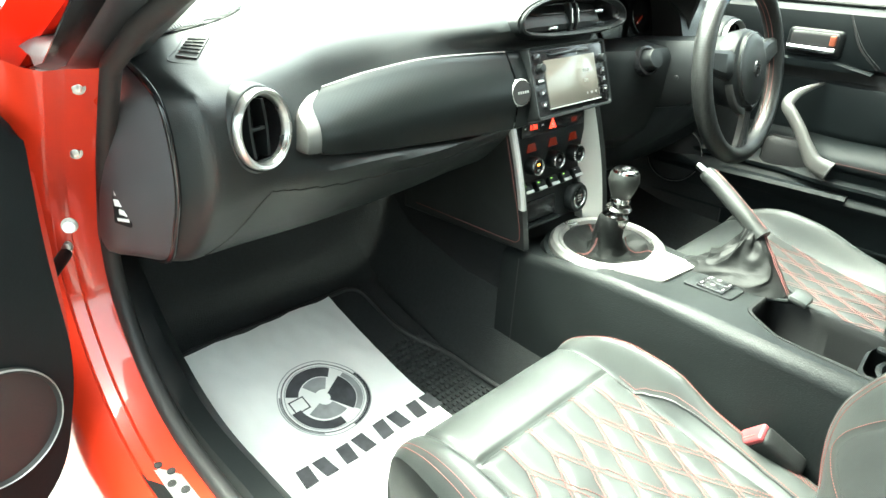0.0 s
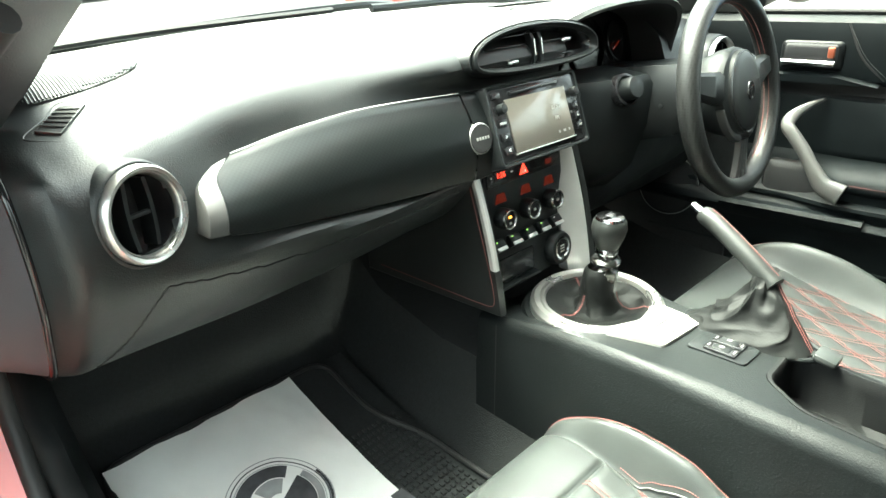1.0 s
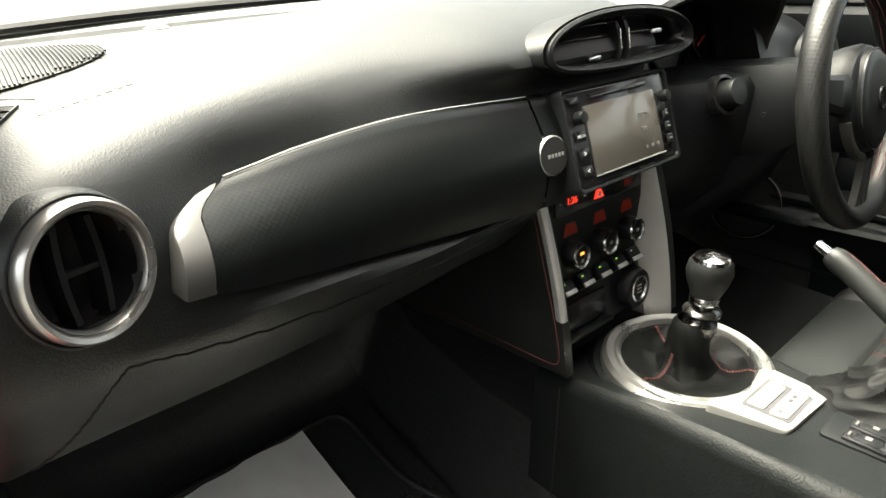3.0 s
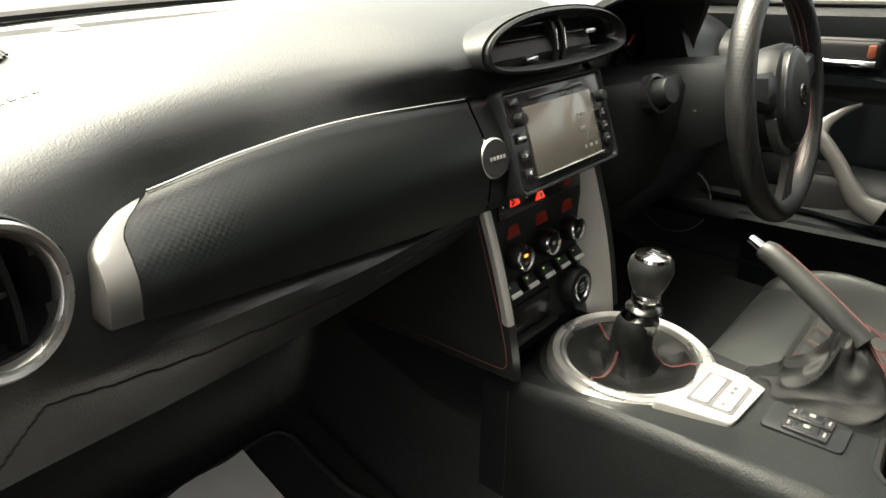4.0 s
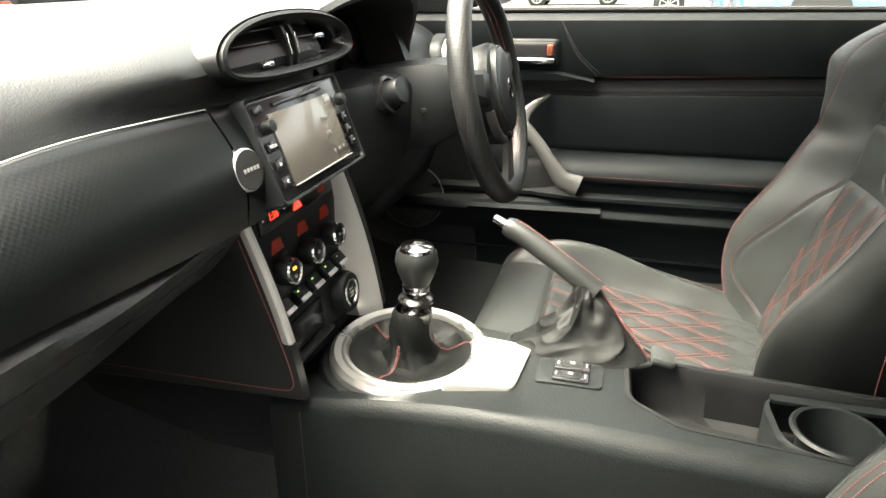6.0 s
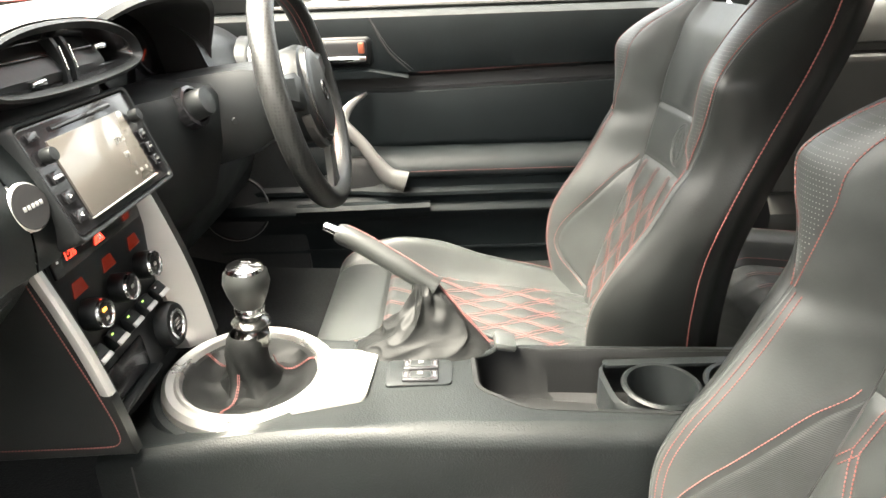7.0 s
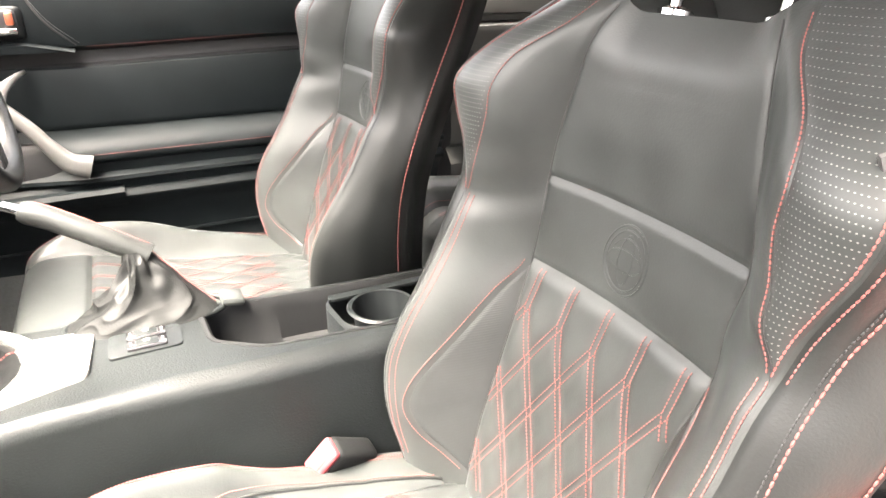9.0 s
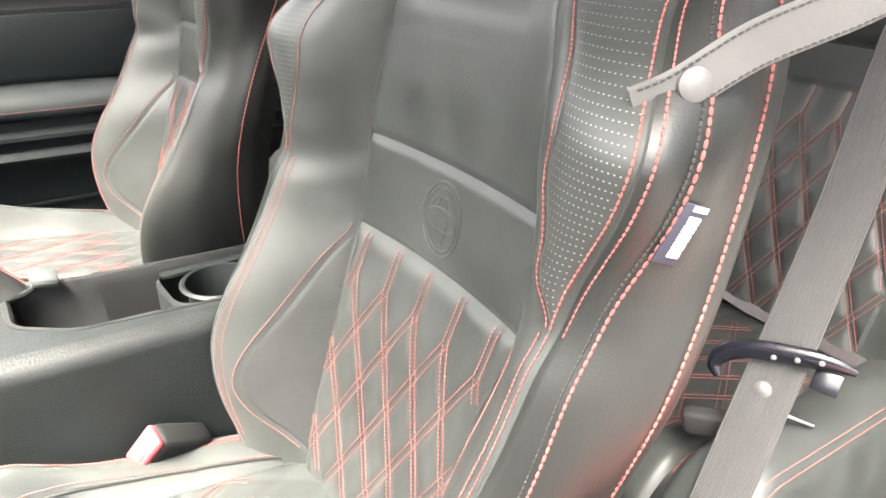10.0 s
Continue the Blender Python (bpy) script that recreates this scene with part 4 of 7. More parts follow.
# ---- rear seat ----
rear = thing("rear_seat", "black leather rear bench with red diamond quilting", "car seat")
for cx in (-0.34, 0.34):
    rows = []
    for t in np.linspace(0, 1, 90):
        z = 0.38 + 0.36 * t
        y = -0.58 - 0.13 * t + 0.02 * math.sin(math.pi * t)
        r = []
        for s in np.linspace(-1, 1, 121):
            x = s * 0.27
            b = 0.045 * max(0, (abs(s) - 0.55) / 0.45) ** 1.5
            r.append((cx + x, y + b + 0.006 * math.sin(0.5 * math.pi * min(1, lattice(x, z - 0.65) / 0.015)) * (abs(s) < 0.55) * (z < 0.69), z))
        r += [(cx + 0.27, y - 0.12, z), (cx - 0.27, y - 0.12, z)]
        rows.append(r)
    part("rear_backrest", loft(rows), LEATHER, rear)
    part("upper_backrest", block((0.56, 0.09, 0.13), pose(cx, -0.785, 0.795, -14), 0.035, 4), LEATHER, rear)
    red = bmesh.new()
    def on_rear(x, z):
        t = (z - 0.38) / 0.36
        return Vector((cx + x, -0.58 - 0.13 * t + 0.02 * math.sin(math.pi * t) + 0.0010 + 0.006 * math.sin(0.5 * math.pi * min(1, lattice(x, z - 0.65) / 0.015)), z + 0.001))
    for line in quilt_lines(lambda v: 0.149, -0.27, 0.036):
        double_line([(x, 0.65 + v) for x, v in line], 0.0036, red, on_rear)
    part("rear_stitching", red, THREAD, rear, "red stitching")
    def rear_top(x, y):
        """The rear cushion's upper skin: a quilted middle between raised bolsters."""
        t, s = (y + 0.60) / 0.44, abs(x) / 0.255
        z = 0.345 + 0.05 * t - 0.05 * max(0, (t - 0.85) / 0.15) ** 2
        if s > 0.56:
            u = (s - 0.56) / 0.44
            z += 0.050 * math.sin(math.pi * min(1.0, 0.12 + 0.72 * u)) * min(1.0, 6 * u) - 0.05 * max(0.0, (u - 0.8) / 0.2) ** 2
        else:
            z += 0.002 * math.sin(0.5 * math.pi * min(1, lattice(x, y + 0.26) / 0.015))
        return z - 0.006 * math.exp(-(((s - 0.56) / 0.02) ** 2))

    rows = []
    for y in np.linspace(-0.60, -0.16, 70):
        r = [(cx + x, y, rear_top(x, y)) for x in np.linspace(-0.255, 0.255, 101)]
        rows.append(r + [(cx + 0.255, y, 0.22), (cx - 0.255, y, 0.22)])
    red = bmesh.new()
    for line in quilt_lines(lambda v: 0.140, -0.30, 0.06):
        double_line([(x, -0.26 + v) for x, v in line], 0.0036, red, lambda x, y: Vector((cx + x, y, rear_top(x, y) + 0.0008)))
    for x in (-0.236, -0.229, -0.150, 0.150, 0.229, 0.236):
        stitches([Vector((cx + x, y, rear_top(x, y) + 0.0008)) for y in np.linspace(-0.59, -0.19, 60)], red)
    part("cushion_stitching", red, THREAD, rear, "red stitching")
    part("rear_cushion", loft(rows), LEATHER, rear)



latch = thing("seat_latch", "small black latch with a steel rod beside the rear cushion", "latch")
part("latch_body", block((0.045, 0.022, 0.026), pose(-0.487, -0.236, 0.428, 0, 18, 20), 0.006, 3), BLACK, latch)
part("latch_rod", tube([(-0.500, -0.262, 0.436), (-0.532, -0.298, 0.440), (-0.552, -0.318, 0.432)], 0.003, 10), DARK_STEEL, latch, "thin steel rod")

# ---- centre vent ----
cvent = thing("centre_vent", "black oval pair of centre air vents with chrome tabs", "air vent")
VM = frame_matrix((0.032, 0.735, 0.857), (1, 0, 0), (0, -0.985, 0.17))


def oval(f, d, n=72):
    """A flat-bottomed oval outline, f times its size, d forward."""
    out = []
    for k in range(n):
        t = 2 * math.pi * k / n
        c, s = math.cos(t), math.sin(t)
        h = 0.040 if s > 0 else 0.026
        out.append(VM @ Vector((0.151 * f * math.copysign(abs(c) ** 0.9, c), (h + 0.186 * (f - 1) * 0.6) * math.copysign(abs(s) ** (1.0 if s > 0 else 0.55), s), d)))
    return out


part("vent_housing", loft([oval(1.03, -0.12), oval(1.03, -0.03), oval(1.025, -0.008), oval(1.012, -0.001), oval(0.985, 0.001), oval(0.96, -0.002), oval(0.935, -0.008)], True, False), PLASTIC, cvent)
def cowl_arc(f, g, d):
    """An open arc over the vent: f across, g up, d forward."""
    out = []
    for q in np.linspace(radians(-14), radians(194), 49):
        c, s = math.cos(q), math.sin(q)
        out.append(VM @ Vector((0.1555 * f * math.copysign(abs(c) ** 0.9, c), (0.0425 * g if s > 0 else 0.026) * math.copysign(abs(s) ** (1.0 if s > 0 else 0.55), s), d)))
    return out


part("vent_cowl", loft([cowl_arc(1.0, 1.0, -0.006), cowl_arc(1.025, 1.03, -0.004), cowl_arc(1.05, 1.05, -0.012), cowl_arc(1.09, 1.03, -0.04), cowl_arc(1.15, 0.95, -0.09)], False, False), PLASTIC, dash)
bm = bmesh.new()
bm.faces.new(grid(bm, [oval(0.936, -0.0078), oval(0.90, -0.016), oval(0.89, -0.034)], True)[-1])
part("vent_bowl", bm, GLOSS, cvent)
for dz in (-0.010, 0.012):
    for x0, x1 in ((-0.128, -0.016), (0.016, 0.126)):
        w = 0.93 if dz < 0 else 0.84
        part("vent_slat", block((abs(x1 - x0) * w, 0.0022, 0.018), VM @ Matrix.Translation(((x0 + x1) / 2 * w, dz, -0.026)), 0.0008), GLOSS, cvent)
for dx in (-0.009, 0.009):
    rows = []
    for t in np.linspace(-1, 1, 9):
        rows.append([VM @ Vector((dx + ox, t * 0.024 + 0.003, -0.008 - 0.004 * t * t + oz)) for ox, oz in ((-0.003, 0), (0.003, 0), (0.003, -0.012), (-0.003, -0.012))])
    part("vent_wheel", loft(rows), PLASTIC, cvent)
    part("wheel_edge", loft([[VM @ Vector((dx + ox, t * 0.012 + 0.006, -0.0068 + oz)) for ox, oz in ((-0.001, 0), (0.001, 0), (0.001, -0.002), (-0.001, -0.002))] for t in (-1, 0, 1)]), CHROME, cvent)
for x, z in ((-0.060, -0.011), (0.076, 0.010)):
    part("vent_tab", block((0.024, 0.006, 0.006), VM @ Matrix.Translation((x, z, -0.012)), 0.0015), CHROME, cvent, "chrome vent tab")

# ---- radio controls ----
def on_head(x, y, z=0.0025):
    return HM @ Matrix.Translation((x, y, z))


part("disc_slot", block((0.115, 0.005, 0.002), on_head(0.0, 0.045), 0.0006), GLOSS, head)
part("screen_rim", block((0.150, 0.0016, 0.003), on_head(0.0, -0.0445), 0.0006), SILVER, head)
for sx in (-0.0885, 0.0885):
    part("radio_knob", lathe([(0.0075, 0), (0.0075, 0.008), (0.0065, 0.0105), (0.0001, 0.011)], on_head(sx, 0.024), 28), PLASTIC, head)
for i, y in enumerate((0.044, 0.004, -0.016, -0.036)):
    part("radio_button", block((0.017, 0.0115 if i else 0.008, 0.003), on_head(-0.0895, y), 0.001), GLOSS, head)
for y in (0.002, -0.014, -0.030):
    part("radio_button", block((0.014, 0.012, 0.003), on_head(0.0905, y), 0.001), GLOSS, head)
writing("MEDIA", 0.0048, on_head(-0.0895, 0.004, 0.0043), WHITE, head)
writing(">", 0.008, on_head(-0.0895, -0.016, 0.0043), WHITE, head)
writing("<", 0.008, on_head(-0.0895, -0.036, 0.0043), WHITE, head)
writing("87.50", 0.0095, on_head(0.040, 0.008, 0.0026), DIM_PRINT, head)
writing("FM", 0.0085, on_head(0.038, -0.009, 0.0026), DIM_PRINT, head)
for x, w in ((0.036, 0.004), (0.049, 0.006), (0.062, 0.004)):
    part("screen_mark", block((w, 0.004, 0.0006), on_head(x, -0.031, 0.0026), 0.0002), DIM_PRINT, head)
for y in (0.002, -0.014, -0.030):
    part("button_mark", block((0.007, 0.0024, 0.0006), on_head(0.0905, y, 0.0044), 0.0002), DIM_PRINT, head)
# surround of the radio
rows = []
for f, d in ((1.10, -0.03), (1.10, 0.0), (1.07, 0.003), (1.02, 0.002), (1.0, -0.002)):
    rows.append([HM @ Vector((x * (1 + (f - 1) * 0.55), y * f, d)) for x, y in rounded([(-0.105, -0.054), (0.105, -0.054), (0.105, 0.054), (-0.105, 0.054)], 0.008)])
part("radio_surround", loft(rows, True, False), PLASTIC, head)

# magnetic phone mount on the trim
mount = thing("phone_mount", "round black magnetic phone mount with silver rim", "phone mount")
MM = frame_matrix((-0.127, 0.727, 0.752), (1, 0, 0), (-0.12, -0.97, 0.2))
part("mount_base", lathe([(0.021, -0.012), (0.0225, 0.0), (0.022, 0.007), (0.0205, 0.009)], MM, 44), SILVER, mount, "silver rim")
part("mount_face", lathe([(0.0207, 0.008), (0.0200, 0.0096), (0.0001, 0.0098)], MM, 44), RUBBER, mount)
for x in (-0.010, -0.005, 0.0, 0.005, 0.010):
    part("mark", block((0.0034, 0.0042, 0.0006), MM @ Matrix.Translation((x + 0.002, 0, 0.0099)), 0.0002), SILVER, mount)

# ---- climate controls ----
def on_clim(x, z, d=0.0):
    """A place on the panel: x across, z the height in the car."""
    return CM @ Matrix.Translation((x, (z - 0.600) / math.cos(radians(6)), d))


part("display_strip", block((0.185, 0.026, 0.004), on_clim(0.0, 0.677, 0.001), 0.0015), GLOSS, clim)
part("clock_display", block((0.028, 0.013, 0.001), on_clim(-0.062, 0.680, 0.0036), 0.0003), GLOSS, clim)
writing("1:26", 0.0125, on_clim(-0.062, 0.680, 0.0044), RED_LIT, clim, name="clock_digits", label="red lit clock digits")
part("hazard_button", slab([(-0.010, -0.008), (0.010, -0.008), (0.0, 0.010)], 0.003, on_clim(-0.006, 0.678, 0.005), 0.0006), RED_LIT, clim, "red hazard triangle")
part("hazard_inner", slab([(-0.0045, -0.0045), (0.0045, -0.0045), (0.0, 0.0035)], 0.001, on_clim(-0.006, 0.677, 0.0056)), WHITE, clim)
part("airbag_lamp", block((0.016, 0.003, 0.0008), on_clim(0.056, 0.690, 0.0036), 0.0002), WHITE, clim)
part("airbag_light", block((0.016, 0.009, 0.0008), on_clim(0.060, 0.676, 0.0036), 0.0002), RED_DIM, clim)
for x, w in ((-0.084, 0.003), (-0.035, 0.005)):
    part("strip_mark", block((w, 0.0022, 0.0006), on_clim(x, 0.680, 0.0036), 0.0002), WHITE, clim)
for i, x in enumerate((-0.066, -0.004, 0.058)):
    dial = part("dial", lathe([(0.0175, -0.002), (0.0175, 0.010), (0.0165, 0.018), (0.0150, 0.020), (0.0138, 0.0205)], on_clim(x, 0.612), 12), PLASTIC, clim)
    part("dial_ring", lathe([(0.0166, 0.0185), (0.0158, 0.0212), (0.0140, 0.0214), (0.0136, 0.019)], on_clim(x, 0.612), 12), CHROME, dial, "chrome dial ring")
    part("dial_face", lathe([(0.0138, 0.019), (0.0001, 0.0195)], on_clim(x, 0.612), 24), GLOSS, dial)
    if i == 0:
        part("dial_lamp", block((0.007, 0.0035, 0.001), on_clim(x, 0.616, 0.020), 0.0004), AMBER, dial)
    part("dial_mark", block((0.006, 0.004, 0.0006), on_clim(x, 0.612 if i else 0.606, 0.0200), 0.0002), DIM_PRINT, dial)
    part("dial_window", slab([(-0.014, -0.004), (0.014, -0.004), (0.009, 0.011), (-0.009, 0.011)], 0.001, on_clim(x + 0.003, 0.640, 0.0012)), RED_DIM, clim, "dim red dial scale")
for i, x in enumerate((-0.082, -0.044, -0.006, 0.032, 0.068)):
    tm = on_clim(x, 0.570, 0.004) @ pose(0, 0, 0, -35, 0, 0)
    tg = part("toggle", block((0.026, 0.020, 0.014), tm, 0.003), PLASTIC, clim)
    part("toggle_tip", block((0.022, 0.006, 0.004), tm @ Matrix.Translation((0, -0.007, 0.0065)), 0.0012), SILVER, tg, "silver switch tip")
    part("toggle_lamp", block((0.004, 0.0016, 0.0006), tm @ Matrix.Translation((-0.006, 0.005, 0.0074)), 0.0002), GREENISH if i < 4 else WHITE, tg)
part("storage_slot", block((0.095, 0.040, 0.012), on_clim(-0.040, 0.525, -0.003), 0.003), GLOSS, clim, "dark open storage slot")
part("slot_lip", block((0.10, 0.005, 0.02), on_clim(-0.040, 0.500, 0.004), 0.002), PLASTIC, clim)
sb = part("start_button", lathe([(0.031, -0.01), (0.030, 0.010), (0.027, 0.016), (0.0215, 0.017), (0.0205, 0.014)], on_clim(0.068, 0.522), 44), PLASTIC, clim, "round engine start button")
part("button_ring", lathe([(0.0205, 0.014), (0.0195, 0.0175), (0.0165, 0.0178), (0.016, 0.015)], on_clim(0.068, 0.522), 44), CHROME, sb, "chrome button ring")
part("button_face", lathe([(0.0165, 0.0155), (0.0001, 0.0165)], on_clim(0.068, 0.522), 32), GLOSS, sb)
for y in (0.005, 0.0, -0.005):
    part("button_mark", block((0.011, 0.0026, 0.0006), on_clim(0.068, 0.522 + y, 0.0166), 0.0002), DIM_PRINT, sb)

# ---- instrument binnacle ----
binn = thing("instrument_binnacle", "hooded instrument cluster with dim red gauges", "instruments")
rows = []
for y, k, lift in ((1.0, 0.80, -0.01), (0.93, 0.95, -0.002), (0.83, 1.0, 0.0), (0.77, 1.02, 0.0), (0.727, 1.015, -0.002), (0.720, 0.995, -0.005), (0.727, 0.975, -0.009), (0.79, 0.95, -0.012), (0.89, 0.92, -0.014)):
    r = []
    for t in np.linspace(0, 1, 33):
        a = math.pi * t
        r.append((0.305 - 0.203 * k * math.copysign(abs(math.cos(a)) ** 0.7, math.cos(a)), y + (0.12 if t < 0.5 else 0.05) * (1 - math.sin(a) ** 0.7), 0.772 + lift + 0.147 * k * math.sin(a) ** 0.42))
    rows.append(r)
part("hood", loft(rows[:6], False, False), DASH, binn)
part("hood_lining", loft(rows[5:], False, False), BLACK, binn)
BM_ = frame_matrix((0.32, 0.850, 0.83), (1, 0, 0), (0, -1, 0.22))
part("cluster_face", slab(rounded([(-0.17, -0.07), (0.17, -0.07), (0.16, 0.08), (-0.16, 0.08)], 0.04), 0.01, BM_), GLOSS, binn)
for x, r in ((-0.115, 0.042), (0.0, 0.060), (0.115, 0.042)):
    part("gauge_ring", lathe([(r, 0), (r, 0.006), (r * 0.95, 0.007), (r * 0.93, 0.002)], BM_ @ Matrix.Translation((x, 0.0, 0)), 48), GLOSS, binn)
    part("gauge_needle", block((r * 0.7, 0.003, 0.001), BM_ @ Matrix.Translation((x - r * 0.3, -0.01, 0.006)) @ pose(0, 0, 0, 0, 0, 30), 0.0004), RED_DIM, binn)
part("gauge_mark", block((0.016, 0.0025, 0.001), BM_ @ Matrix.Translation((-0.11, 0.028, 0.006)), 0.0004), RED_LIT, binn)
part("gauge_mark", block((0.004, 0.018, 0.001), BM_ @ Matrix.Translation((-0.098, 0.006, 0.006)), 0.0004), RED_DIM, binn)
part("lower_shelf", slab(rounded([(-0.16, -0.06), (0.18, -0.06), (0.18, 0.06), (-0.16, 0.06)], 0.02), 0.008, frame_matrix((0.32, 0.80, 0.772), (1, 0, 0), (0, -0.25, 1))), PLASTIC, binn)
for x in (0.47, 0.49):
    part("trip_stalk", block((0.008, 0.02, 0.008), pose(x, 0.69, 0.79, 20), 0.002), PLASTIC, binn)

# ---- centre console ----
cons = thing("centre_console", "black textured plastic centre console with storage tray", "console")
LZ = [(-0.10, .474), (0.10, .476), (0.30, .480), (0.40, .485), (0.50, .486), (0.60, .478), (0.70, .464), (0.74, .460)]
XR = [(-0.10, 0.075), (0.20, 0.088), (0.35, 0.096), (0.50, 0.104), (0.58, 0.128), (0.66, 0.134), (0.74, 0.134)]
XL = -0.112


def console_top(y, x):
    """The console's upper skin: a rim on the near side, falling to the far side."""
    z0, xr = smooth_table(LZ, y), smooth_table(XR, y)
    k = (x - XL) / (xr - XL)
    dip = 0.012 * math.exp(-(((y - 0.60) / 0.16) ** 2)) * math.sin(math.pi * min(max(k, 0), 1))
    return z0 - 0.012 * k - dip + 0.004 * (1 - k) * min(1.0, max(0.0, (0.50 - y) / 0.14))


TRAY = rounded([(0.073, 0.330), (-0.025, 0.326), (-0.068, 0.27), (-0.080, 0.10), (-0.080, -0.06), (0.058, -0.06), (0.068, 0.19), (0.068, 0.245), (0.073, 0.262)], 0.016, 5)
# the body, with the tray cut out of its top
rows = []
for y in np.linspace(0.745, -0.10, 100):
    z0, xr = smooth_table(LZ, y), smooth_table(XR, y)
    r = [(XL - 0.014, y, 0.20), (XL - 0.008, y, z0 - 0.09), (XL - 0.004, y, z0 - 0.04)]
    r += [(XL + 0.016 - 0.019 * math.cos(q), y, z0 - 0.020 + 0.020 * math.sin(q)) for q in np.linspace(0, 1.35, 8)]
    n = 40
    r += [(x, y, console_top(y, x)) for x in np.linspace(XL + 0.017, xr - 0.008, n)]
    z1 = console_top(y, xr)
    r += [(xr - 0.002, y, z1 - 0.004), (xr + 0.001, y, z1 - 0.014), (xr + 0.008, y, z1 - 0.08), (xr + 0.016, y, 0.20)]
    rows.append(r)
bm = bmesh.new()
vs = grid(bm, rows)


def inside(x, y, poly):
    hit_ = False
    for i in range(len(poly)):
        (x0, y0), (x1, y1) = poly[i - 1], poly[i]
        if (y0 > y) != (y1 > y) and x < (x1 - x0) * (y - y0) / (y1 - y0) + x0:
            hit_ = not hit_
    return hit_


doomed = [f for f in bm.faces if f.calc_center_median().z > 0.44 and (inside(*f.calc_center_median()[:2], TRAY) or (f.calc_center_median() - Vector((0.023, 0.610, 0.465))).length < 0.098)]
bmesh.ops.delete(bm, geom=doomed, context="FACES")
part("console_body", bm, CONSOLE, cons)
# tray rim and walls
bm = bmesh.new()
rim = [Vector((x, y, console_top(y, x) + 0.0018)) for x, y in TRAY]
mid = Vector((0.0, 0.14, 0))
def shrink(p, d, z):
    v = (mid - p)
    v.z = 0
    v.normalize()
    return Vector((p.x + v.x * d, p.y + v.y * d, z))
grid(bm, [[shrink(p, -0.007, p.z - 0.004) for p in rim], [shrink(p, -0.005, p.z) for p in rim], rim, [shrink(p, 0.003, p.z - 0.003) for p in rim], [shrink(p, 0.005, p.z - 0.02) for p in rim], [shrink(p, 0.010, 0.405) for p in rim], [shrink(p, 0.03, 0.395) for p in rim]], True)
part("tray", bm, TRAY_LINING, cons, "deep black storage tray")
part("tray_floor", slab([(p.x * 1.02, p.y) for p in rim], 0.004, pose(0, 0, 0.397)), TRAY_LINING, cons)
part("power_socket", block((0.014, 0.012, 0.024), pose(-0.005, 0.182, 0.41), 0.003), GLOSS, cons)
# cup holder insert
cup = thing("cup_holder", "black twin cup holder insert in the console tray", "cup holder")
CUPS = rounded([(0.052, 0.176), (-0.052, 0.168), (-0.062, 0.10), (-0.062, -0.05), (0.052, -0.05)], 0.035, 6)
bm = bmesh.new()
ring = [Vector((x, y, 0.462)) for x, y in CUPS]
grid(bm, [[p - Vector((0, 0, 0.05)) for p in ring], [p - Vector((0, 0, 0.004)) for p in ring], [Vector((p.x * 0.96 - 0.0002, 0.06 + (p.y - 0.06) * 0.96, 0.4635)) for p in ring]], True)
part("cup_frame", bm, PLASTIC, cup)
m2 = frame_matrix((-0.008, 0.105, 0.462), (1, 0, 0), (0, 0, 1))
part("cup_well", lathe([(0.048, 0.0), (0.045, 0.003), (0.041, 0.002), (0.039, -0.012), (0.036, -0.06), (0.0001, -0.062)], m2, 44), PLASTIC, cup)
m3 = frame_matrix((-0.008, 0.005, 0.462), (1, 0, 0), (0, 0, 1))
part("cup_well", lathe([(0.048, 0.0), (0.045, 0.003), (0.041, 0.002), (0.039, -0.012), (0.036, -0.06), (0.0001, -0.062)], m3, 44), PLASTIC, cup)
part("cup_cover", slab(rounded([(0.05, 0.165), (0.036, 0.165), (0.036, -0.04), (0.05, -0.04)], 0.006), 0.004, pose(0, 0, 0.463)), PLASTIC, cup)

# shift surround with its plate
RC = Vector((0.023, 0.610, 0.470))
RM = frame_matrix(RC, (1, 0, 0), (-0.04, -0.04, 1))
part("shift_ring", lathe([(0.080, -0.012), (0.0815, 0.006), (0.0845, 0.0105), (0.088, 0.0105), (0.091, 0.008), (0.100, 0.0095), (0.106, 0.004), (0.109, -0.014)], RM, 80), RING, cons, "satin silver shift surround")
part("ring_base", lathe([(0.105, -0.004), (0.116, -0.006), (0.122, -0.018)], RM, 64), CONSOLE, cons)
PLATE = rounded([(0.073, 0.535), (0.062, 0.452), (-0.047, 0.458), (-0.062, 0.545), (0.0, 0.52)], 0.010)
PM = frame_matrix((0, 0, 0.4815), (1, 0, 0), (0.06, 0.0, 1))
part("shift_plate", slab(PLATE, 0.014, PM, 0.003), PLATE_PAINT, cons, "satin silver plate with mode buttons")
part("button_recess", slab(rounded([(-0.033, 0.515), (0.045, 0.515), (0.041, 0.463), (-0.031, 0.463)], 0.004), 0.003, PM @ Matrix.Translation((0, 0, 0.0006)), 0.0004), INK, cons)
for y0, y1 in ((0.487, 0.466), (0.512, 0.491)):
    part("mode_button", slab(rounded([(-0.029, y0 - 0.001), (0.041, y0 - 0.001), (0.037, y1 + 0.001), (-0.027, y1 + 0.001)], 0.003), 0.003, PM @ Matrix.Translation((0, 0, 0.0022)), 0.0008), PLATE_PAINT, cons)
for x in (-0.018, 0.012, 0.024):
    part("button_mark", block((0.007, 0.004, 0.0006), PM @ Matrix.Translation((x, 0.478, 0.0024)), 0.0002), INK, cons)
